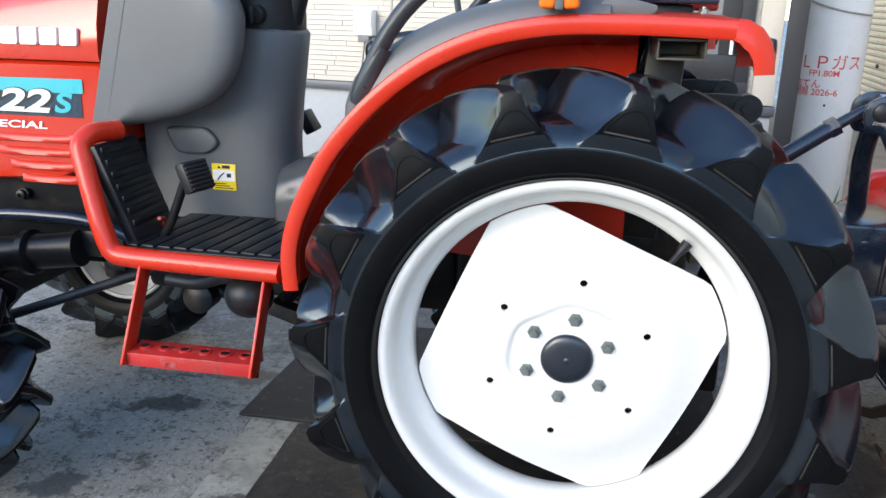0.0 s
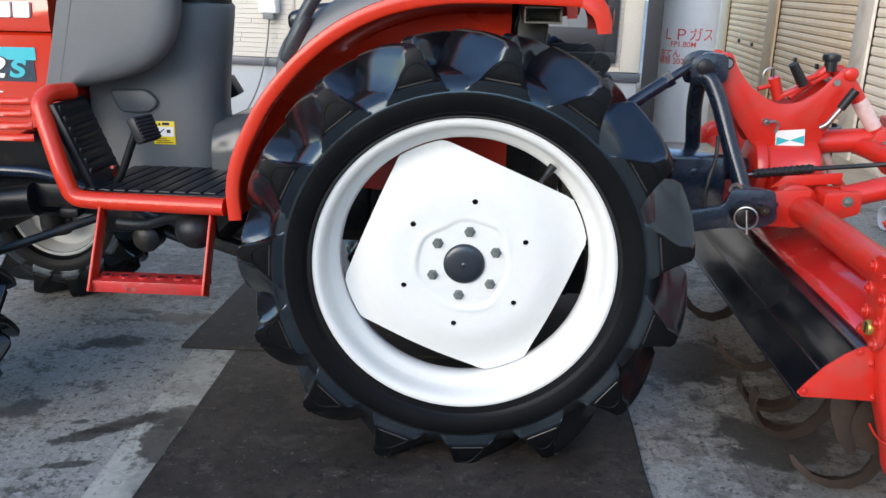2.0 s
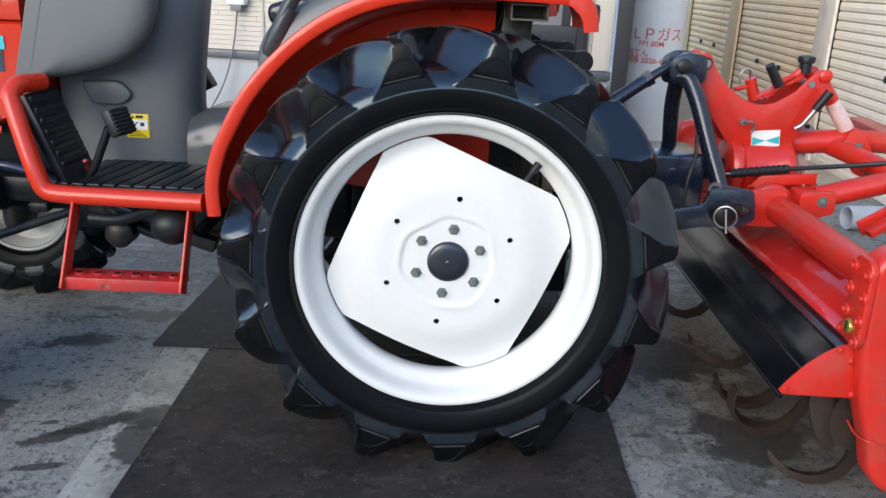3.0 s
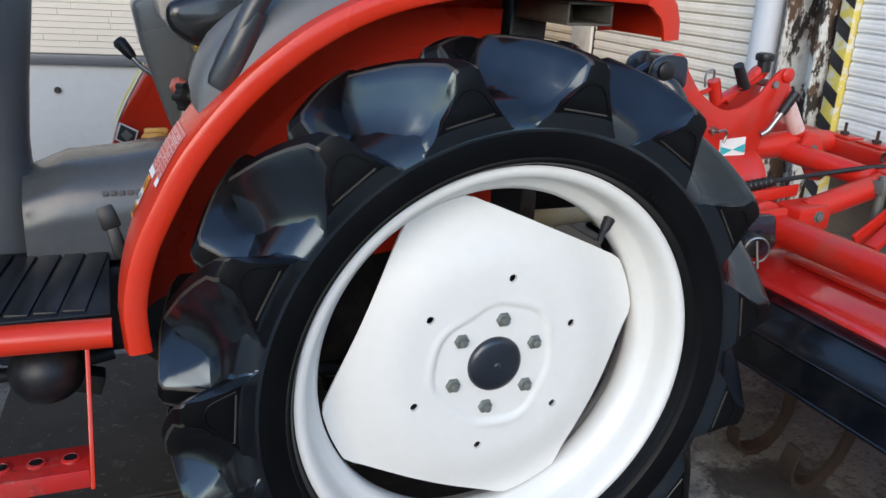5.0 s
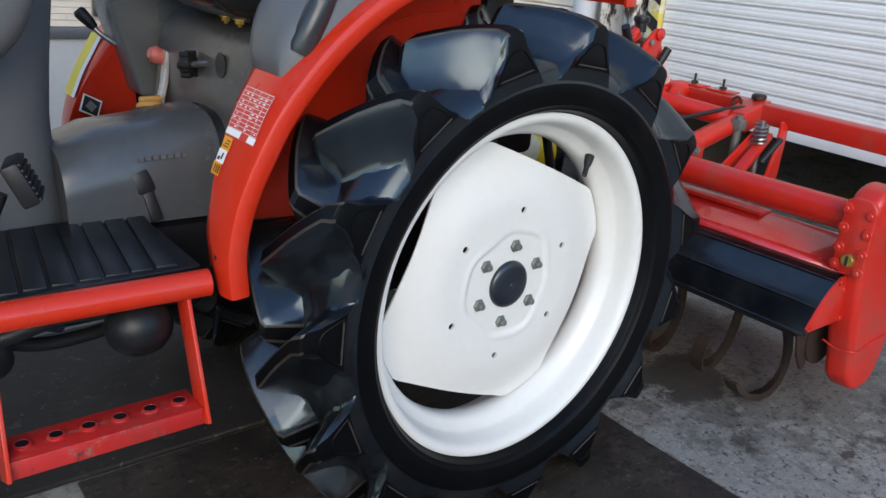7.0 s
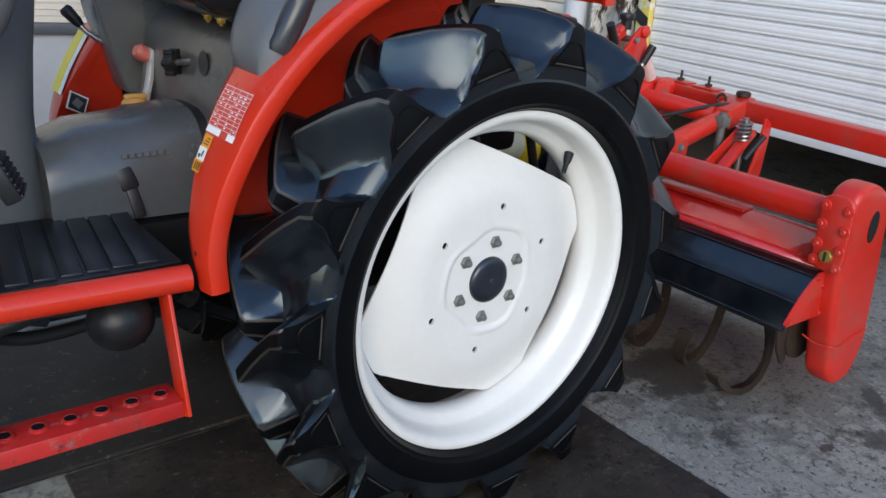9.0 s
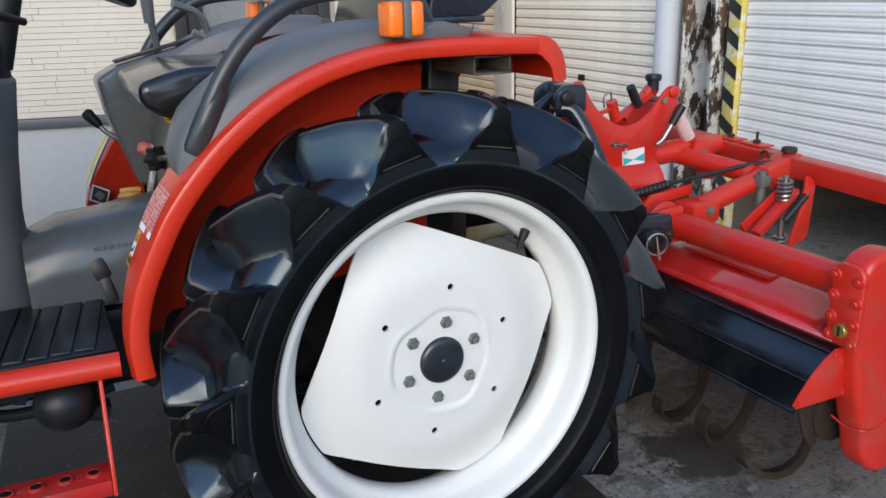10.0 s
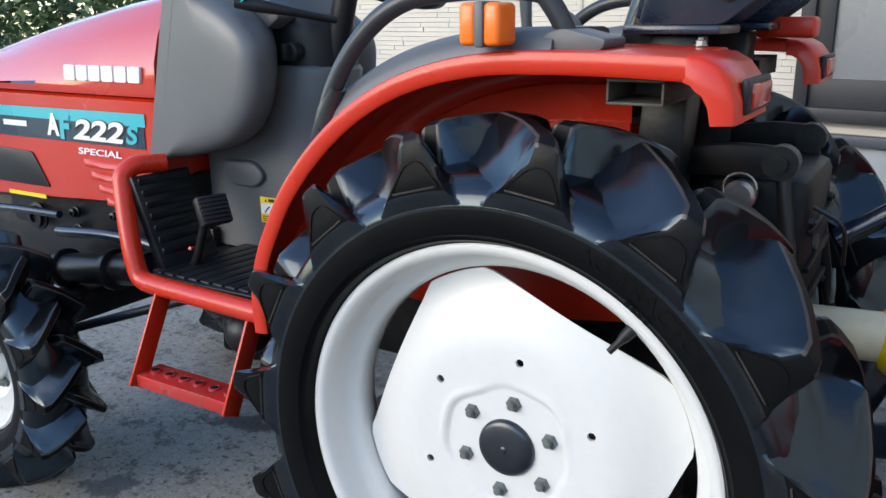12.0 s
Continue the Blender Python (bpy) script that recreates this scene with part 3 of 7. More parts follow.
def house_wall():
    wall = thing("wall_house", "house wall with pale beige brick-look siding over a painted plinth", "wall", HOUSE, kind="structure")
    bm = B()
    a, b, c, d = WIN
    for lo, hi in (((-4.4, 0.0125, 0.62), (a, 0.16, 2.35)), ((b, 0.0125, 0.62), (-0.11, 0.16, 2.35)), ((a, 0.0125, 0.62), (b, 0.16, c)), ((a, 0.0125, d), (b, 0.16, 2.35))):
        box(bm, lo, hi, 0)
    part("wall_core", bm, BEIGE_FLAT, wall, smooth=False)
    bm = B()
    box(bm, (-4.4, 0.0, -0.02), (-0.11, 0.16, 0.602), 0.004)
    part("plinth", bm, PLINTH, wall, "pale grey painted plinth")
    bm = B()
    box(bm, (-4.42, -0.022, 0.602), (-0.098, 0.03, 0.642), 0.003)
    part("flashing", bm, FLASH, wall, "dark grey metal flashing strip")
    # thin brick-look courses with shallow joints
    rng = random.Random(4)
    vs, fs = [], []
    z = 0.645
    while z < 2.32:
        h = 0.0245
        x = -4.4 - rng.random() * 0.3
        while x < -0.20:
            w = rng.choice((0.15, 0.2, 0.26, 0.33))
            x0, x1 = max(x, -4.4), min(x + w - 0.001, -0.20)
            x += w
            pieces = [(x0, x1)]
            if z + h > WIN[2] - 0.045 and z < WIN[3] + 0.04:
                pieces = [(x0, min(x1, WIN[0] - 0.045)), (max(x0, WIN[1] + 0.045), x1)]
            for p0, p1 in pieces:
                if p1 - p0 < 0.01:
                    continue
                y = 0.008 - rng.random() * 0.0045
                i = len(vs)
                vs += [(p0, y, z), (p1, y, z), (p1, y, z + h - 0.002), (p0, y, z + h - 0.002), (p0, 0.0145, z - 0.0008), (p1, 0.0145, z - 0.0008), (p1, 0.0145, z + h - 0.0012), (p0, 0.0145, z + h - 0.0012)]
                fs += [(i, i + 1, i + 2, i + 3), (i, i + 4, i + 5, i + 1), (i + 3, i + 2, i + 6, i + 7), (i, i + 3, i + 7, i + 4), (i + 1, i + 5, i + 6, i + 2)]
        z += h
    me = bpy.data.meshes.new("siding")
    me.from_pydata(vs, [], fs)
    me.materials.append(BEIGE)
    ob = new("siding", me)
    ob.parent = wall
    tagged(ob, "thin beige brick-look siding courses", kind="stuff")
    bm = B()
    for x in (-1.87, -3.5):
        box(bm, (x - 0.006, 0.0, 0.645), (x + 0.006, 0.025, 2.3), 0.001)
    part("sealant_joint", bm, BEIGE_FLAT, wall)
    bm = B()
    box(bm, (-0.198, -0.004, 0.645), (-0.106, 0.17, 2.35), 0.004)
    part("corner_trim", bm, BEIGE, wall)
    bm = B()
    box(bm, (-0.27, 0.16, -0.02), (-0.11, 5.0, 2.35), 0.0)
    part("return_wall", bm, BEIGE_FLAT, wall, smooth=False)
    return wall


house_wall()


def window():
    win = thing("window_1", "dark bronze framed window with frosted pane", "window", HOUSE, kind="structure")
    a, b, c, d = WIN
    bm = B()
    for lo, hi in (((a - 0.04, -0.03, c - 0.04), (b + 0.04, 0.1, c + 0.012)), ((a - 0.04, -0.03, d - 0.012), (b + 0.04, 0.1, d + 0.04)),
                   ((a - 0.04, -0.03, c + 0.012), (a + 0.012, 0.1, d - 0.012)), ((b - 0.012, -0.03, c + 0.012), (b + 0.04, 0.1, d - 0.012))):
        box(bm, lo, hi, 0.003)
    part("window_frame", bm, FRAME, win)
    bm = B()
    for lo, hi in (((a + 0.012, -0.012, c + 0.012), (b - 0.012, 0.03, c + 0.12)), ((b - 0.09, -0.012, c + 0.12), (b - 0.012, 0.03, d - 0.012)),
                   ((a + 0.012, -0.012, c + 0.12), (a + 0.08, 0.03, d - 0.012)), ((a + 0.08, -0.012, d - 0.09), (b - 0.09, 0.03, d - 0.012))):
        box(bm, lo, hi, 0.003)
    part("sash", bm, FRAME, win)
    bm = B()
    box(bm, (a + 0.08, 0.006, c + 0.12), (b - 0.09, 0.014, d - 0.09), 0)
    part("pane", bm, PANE, win, "grey frosted pane")
    bm = B()
    box(bm, (b - 0.045, -0.032, 0.85), (b - 0.03, -0.012, 0.97), 0.003)
    part("pull_handle", bm, STICKER_W, win, "white plastic pull")
    return win


window()


def downpipe():
    bm = B()
    box(bm, (-0.092, -0.05, 0.0), (-0.020, 0.05, 2.35), 0.006)
    ob = part("downpipe", bm, FRAME)
    ob.matrix_world = HOUSE
    return tagged(ob, "dark square downpipe at the house corner", "downpipe")


downpipe()


def wall_socket():
    s = thing("wall_socket", "white outdoor socket box with a hanging cable", "socket", HOUSE @ pose(-1.995, 0.0, 0.93))
    bm = B()
    box(bm, (-0.05, -0.055, -0.06), (0.05, 0.0, 0.065), 0.01, seg=3)
    part("socket_cover", bm, STICKER_W, s)
    bm = B()
    box(bm, (-0.046, -0.06, -0.015), (0.046, -0.05, 0.055), 0.004)
    part("socket_flap", bm, STICKER_W, s)
    bm = B()
    box(bm, (-0.03, -0.05, -0.09), (0.03, -0.01, -0.058), 0.004)
    part("plug", bm, GREY_LIGHT, s)
    bm = B()
    pts = [Vector((0.0, -0.03, -0.08)), Vector((-0.02, -0.035, -0.25)), Vector((-0.07, -0.05, -0.45)), Vector((-0.19, -0.12, -0.68)), Vector((-0.34, -0.25, -0.915)), Vector((-0.7, -0.4, -0.922))]
    sweep(bm, fillet(pts, 0.3, 5), 0.0045, 8)
    part("cable", bm, GREY_LIGHT, s, "thin grey hanging cable")
    return s


wall_socket()
bm = B()
lathe(bm, [(0.012, 0.0), (0.012, -0.012), (0.009, -0.018)], 16, None, True)
ob = part("plinth_anchor", bm, IRON)
ob.matrix_world = HOUSE @ pose(-1.60, 0.0, 0.5)
tagged(ob, "small dark anchor plug in the plinth", "plug")


# ---- the shutter building across the yard
SHUT = pose(2.24, 1.6, 0, 0, 0, 83.2)
GARAGE = pose(2.24, 1.6, 0, 0, 0, 87.0)


def slat_mesh(name, width, mat, groove, pitch=0.0562):
    """One curved slat with its rolled joint, width along x, its foot at z 0."""
    bm = B()
    prof = [(0.000, 0.0), (0.003, 0.001), (0.0048, 0.004), (0.0056, 0.011), (0.0050, 0.0115), (0.0060, 0.0125), (0.0064, 0.023), (0.0060, 0.033), (0.0050, 0.034), (0.0054, 0.035), (0.0046, 0.041), (0.0042, 0.046), (0.002, 0.0485), (-0.001, 0.0495), (-0.001, pitch)]
    rows = [[bm.verts.new((0, y, z)), bm.verts.new((width, y, z))] for y, z in prof]
    skin(bm, rows, False, False)
    bm.faces.ensure_lookup_table()
    for f in bm.faces:
        f.smooth = True
        # the joint's shadow line is painted with the darker groove colour
        if f.calc_center_median().z > 0.0480:
            f.material_index = 1
    me = bpy.data.meshes.new(name)
    bm.to_mesh(me)
    bm.free()
    me.materials.append(mat)
    me.materials.append(groove)
    return me


def shutter(x0, x1, z0, z1, mat, groove, label, lock=(), base=GARAGE):
    sh = thing("roller_shutter", label, "shutter", base, group="roller shutters of the garage")
    pitch = 0.0562
    me = slat_mesh("slat", x1 - x0, mat, groove, pitch)
    z = z0 + 0.05
    while z < z1:
        ob = new("slat", me)
        ob.parent = sh
        ob.location = (x0, -0.03, z)
        z += pitch
    bm = B()
    box(bm, (x0, -0.05, z0), (x1, -0.01, z0 + 0.05), 0.005)
    part("bottom_rail", bm, mat, sh)
    bm = B()
    box(bm, (x0, -0.08, z0), (x1, -0.045, z1), 0)
    part("backing", bm, groove, sh, smooth=False)
    for lx, lz in lock:
        bm = B()
        box(bm, (lx - 0.03, -0.02, lz - 0.018), (lx + 0.03, -0.008, lz + 0.018), 0.003)
        part("lock_plate", bm, IRON, sh, "small dark lock plate")
    return sh


shutter(-3.9, -0.09, 0.385, 2.6, SHUTTER_W, GROOVE, "white steel roller shutter, partly raised", base=SHUT)
shutter(0.49, 2.03, 0.0, 2.6, SHUTTER_C, GROOVE_C, "cream steel roller shutter, closed", [(1.2, 0.62)])
shutter(2.29, 4.10, 0.0, 2.6, SHUTTER_P, GROOVE_B, "pale beige steel roller shutter, closed", [(3.47, 0.51), (2.94, 0.51)])
shutter(4.40, 5.98, 0.0, 2.6, SHUTTER_B, GROOVE_B, "beige steel roller shutter, closed", [(5.40, 0.53), (4.87, 0.53)])


def shutter_house():
    w = thing("wall_garage", "garage front with posts between roller shutters", "wall", SHUT, kind="structure")
    bm = B()
    bend = SHUT.inverted() @ GARAGE
    for x0, x1, mat, label in ((2.03, 2.29, POST_W, "white post between shutters"), (4.10, 4.40, POST_B, "beige post between shutters"), (5.98, 6.3, POST_B, "beige post beside the shutter")):
        bm = B()
        box(bm, (x0, -0.10, -0.02), (x1, 0.004, 2.75), 0.006, bend)
        part("post", bm, mat, w, label)
        bm = B()
        box(bm, (x0 - 0.006, -0.06, 0.0), (x0, -0.016, 2.75), 0.001, bend)
        part("guide_rail", bm, IRON, w, "dark guide rail of the shutter")
    bm = B()
    for lo, hi in (((0.03, -0.12, -0.02), (0.27, -0.10, 2.75)), ((0.03, -0.10, -0.02), (0.045, 0.05, 2.75)), ((0.255, -0.10, -0.02), (0.27, 0.05, 2.75))):
        box(bm, lo, hi, 0.003)
    part("steel_column", bm, RUSTCOL, w, "peeling white steel column with rust")
    bm = B()
    box(bm, (-4.2, -0.12, 2.60), (0.27, 0.06, 3.4), 0.0)
    box(bm, (0.30, -0.12, 2.60), (9.4, 0.06, 3.4), 0.0, bend)
    box(bm, (6.3, -0.12, -0.02), (9.4, 0.0, 2.60), 0.0, bend)
    part("lintel", bm, POST_W, w, smooth=False)
    bm = B()
    box(bm, (0.27, -0.11, -0.02), (0.49, -0.06, 2.75), 0.0)
    part("panel", bm, POST_W, w, smooth=False)
    # the dim inside under the raised shutter: added walls, coloured dark for its shade
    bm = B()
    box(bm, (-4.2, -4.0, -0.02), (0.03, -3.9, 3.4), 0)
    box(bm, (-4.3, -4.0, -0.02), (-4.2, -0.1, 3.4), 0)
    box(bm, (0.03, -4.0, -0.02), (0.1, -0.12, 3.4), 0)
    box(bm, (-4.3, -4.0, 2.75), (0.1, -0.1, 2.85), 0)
    part("dim_inside_walls", bm, DARK, w, "added dark walls for the dim garage inside", smooth=False)
    return w


shutter_house()


def guard_stripes():
    g = thing("corner_guard", "yellow and black striped corner guard strip", "corner guard", SHUT @ pose(-0.045, 0.0, 0))
    bm = B()
    box(bm, (-0.04, -0.05, 0.02), (0.04, 0.005, 1.6), 0.006)
    part("strip", bm, GUARD_Y, g)
    for k in range(12):
        bm = B()
        z = 0.06 + 0.13 * k
        plate(bm, [(-0.0405, z), (0.0405, z + 0.045), (0.0405, z + 0.105), (-0.0405, z + 0.06)], 0.004, 0.0075, 0, "y")
        part("black_stripe", bm, STICKER_K, g, smooth=False)
    return g


guard_stripes()


def drain():
    bm = B()
    sweep(bm, [(0.385, 0.05, 0.0), (0.385, 0.05, 2.7)], 0.062, 24)
    ob = part("drain_pipe", bm, PIPE)
    ob.matrix_world = SHUT
    tagged(ob, "pale grey plastic drain pipe on the garage front", "drain pipe")
    for z in (0.55, 1.5):
        bm = B()
        lathe(bm, [(0.0645, -0.012), (0.0645, 0.012)], 24, along((0.385, 0.05, z), (0, 0, 1)))
        box(bm, (0.30, 0.03, z - 0.012), (0.33, 0.06, z + 0.012), 0.003)
        part("pipe_clip", bm, STEEL, ob)


drain()


def straw_heap():
    vs, fs = [], []
    rng = random.Random(8)
    for k in range(7000):
        a, r = rng.random() * 6.283, rng.random() ** 0.6
        x, y = -1.42 + 0.80 * r * math.cos(a), -0.92 + 0.50 * r * math.sin(a)
        z = 0.13 * (1 - r) * (0.5 + rng.random() * 0.6) + 0.01
        d = Vector((rng.uniform(-1, 1), rng.uniform(-1, 1), rng.uniform(-0.25, 0.25))).normalized() * rng.uniform(0.012, 0.04)
        w = d.cross(Vector((0, 0, 1))).normalized() * 0.002
        p = Vector((x, y, z))
        i = len(vs)
        vs += [p - d + w, p - d - w, p + d - w, p + d + w]
        fs.append((i, i + 1, i + 2, i + 3))
    me = bpy.data.meshes.new("straw_heap")
    me.from_pydata(vs, [], fs)
    me.materials.append(STRAW)
    ob = new("straw_heap", me)
    ob.matrix_world = SHUT
    tagged(ob, "loose heap of dry straw on the garage floor", "straw", kind="stuff")


straw_heap()


def pale_pipe():
    bm = B()
    lathe(bm, [(0.055, 0), (0.055, 0.42), (0.049, 0.42), (0.049, 0.0), (0.055, 0)], 24, along((1.86, 2.03, 0.060), (0.9, 0.1, 0)))
    tagged(part("plastic_pipe", bm, PIPE), "short length of pale grey plastic pipe lying on the ground", "pipe")


pale_pipe()


# ---- the gas cylinder
def gas_cylinder(x, y):
    g = thing("gas_cylinder", "tall pale grey gas cylinder with red writing, chained upright", "gas cylinder", pose(x, y, 0))
    R = 0.152
    bm = B()
    prof = [(0.138, 0.0), (0.140, 0.03), (R, 0.05), (R, 1.06), (0.147, 1.11), (0.128, 1.155), (0.09, 1.19), (0.05, 1.205), (0.045, 1.23)]
    lathe(bm, prof, 48, along((0, 0, 0), (0, 0, 1)), True)
    part("cylinder_body", bm, GAS, g)
    bm = B()
    lathe(bm, [(0.085, 1.17), (0.088, 1.32), (0.082, 1.32), (0.080, 1.17)], 32, along((0, 0, 0), (0, 0, 1)))
    part("valve_guard", bm, GAS, g)
    face = math.atan2(-1.7 - y, 0.1 - x)

    def wrap(u0, z0):
        def place(u, v, d):
            a = face + (u + u0) / R
            return (math.cos(a) * (R + 0.0012), math.sin(a) * (R + 0.0012), z0 + v)
        return place

    for text, size, u0, z0 in (("ＬＰガス", 0.076, -0.150, 0.772), ("FP1.80M", 0.040, -0.092, 0.735), ("充てん", 0.045, -0.165, 0.682), ("期限 2026-6", 0.042, -0.165, 0.645)):
        bm = B()
        writing(bm, text, size, wrap(u0, z0), fat=0.0005)
        part("red_writing", bm, STICKER_R, g, smooth=False)
    bm = B()
    lathe(bm, [(0.006, -0.002), (0.006, 0.003)], 10, along((math.cos(face) * R, math.sin(face) * R, 0.60), (math.cos(face), math.sin(face), 0)), True)
    part("stain_spot", bm, IRON, g)
    bm = B()
    n = 44
    for k in range(n):
        a = face - 1.25 + 2.5 * k / n
        z = 1.10 - 0.085 * (k / n) - 0.02 * math.sin(math.pi * k / n)
        c = Vector((math.cos(a) * (R + 0.005), math.sin(a) * (R + 0.005), z))
        t = Vector((-math.sin(a), math.cos(a), -0.03)).normalized()
        u = Vector((0, 0, 1)) if k % 2 else Vector((math.cos(a), math.sin(a), 0))
        ring = [c + t * 0.0095 * math.cos(q) + u * 0.0045 * math.sin(q) for q in (2 * math.pi * i / 8 for i in range(9))]
        sweep(bm, ring, 0.0014, 5, False)
    part("chain", bm, STEEL, g, "thin rusty steel chain")
    return g


gas_cylinder(1.123, 3.05)


def weeds():
    rng = random.Random(3)
    bm = B()
    for k in range(70):
        p = Vector((1.0 + rng.gauss(0, 0.06), 2.62 + rng.gauss(0, 0.08), 0.0))
        d = Vector((rng.uniform(-0.6, 0.6), rng.uniform(-0.6, 0.6), 1)).normalized() * rng.uniform(0.08, 0.3)
        s = Vector((rng.uniform(-1, 1), rng.uniform(-1, 1), 0)).normalized() * 0.006
        a = [bm.verts.new(p - s), bm.verts.new(p + s), bm.verts.new(p + d * 0.6 + s * 1.4), bm.verts.new(p + d + Vector((d.x, d.y, -0.02)) * 0.5), bm.verts.new(p + d * 0.6 - s * 1.4)]
        bm.faces.new(a)
    tagged(part("weeds", bm, LEAF), "small green weeds growing at the wall foot", "weeds", kind="stuff")


weeds()


def hedge():
    rng = random.Random(11)
    h = thing("hedge_bush", "dense dark green hedge beyond the house end", "bush", pose(-8.2, 5.2, 0))
    bm = B()
    for k in range(16):
        a = rng.random() * 6.283
        p = Vector((rng.uniform(-2.2, 2.2), rng.uniform(-0.4, 0.4), 0))
        q = p + Vector((math.cos(a) * 0.5, math.sin(a) * 0.3, rng.uniform(1.4, 2.4)))
        sweep(bm, [p, p.lerp(q, 0.5) + Vector((0.05, 0.03, 0)), q], [0.03, 0.02, 0.006], 6)
    part("stems", bm, WOOD, h)
    vs, fs = [], []
    for k in range(15000):
        c = Vector((rng.uniform(-3.0, 3.0), rng.uniform(-0.8, 0.8), 0.3 + 2.4 * rng.random() ** 0.8))
        lim = 2.2 + 0.5 * noise.noise((c.x * 1.3, c.y, 0))
        if c.z > lim or noise.noise((c.x * 2.5, c.y * 2.5, c.z * 2.5)) < -0.25:
            continue
        d = Vector((rng.gauss(0, 1), rng.gauss(0, 1), rng.gauss(0, 0.6))).normalized() * rng.uniform(0.045, 0.085)
        s = d.cross(Vector((rng.gauss(0, 1), rng.gauss(0, 1), rng.gauss(0, 1)))).normalized() * d.length * 0.45
        i = len(vs)
        vs += [c - d, c + s, c + d, c - s]
        fs.append((i, i + 1, i + 2, i + 3))
    me = bpy.data.meshes.new("foliage")
    me.from_pydata(vs, [], fs)
    me.materials.append(LEAF)
    ob = new("foliage", me)
    ob.parent = h
    tagged(ob, kind="stuff")


hedge()


# plain unseen wall added behind the camera to shape low light and reflections
def unseen_wall():
    bm = B()
    box(bm, (-20, -12.2, 0), (16, -12.0, 2.0), 0.01)
    ob = part("wall_unseen", bm, UNSEEN_WALL)
    return tagged(ob, "plain unseen sandy wall added behind the camera", "wall", kind="structure")


unseen_wall()


# ---- the tractor; x runs to its rear, its middle line lies at y 0.48
MID = 0.48
tractor = thing("tractor", "small red farm tractor with grey plastic covers and cream wheels", "tractor")


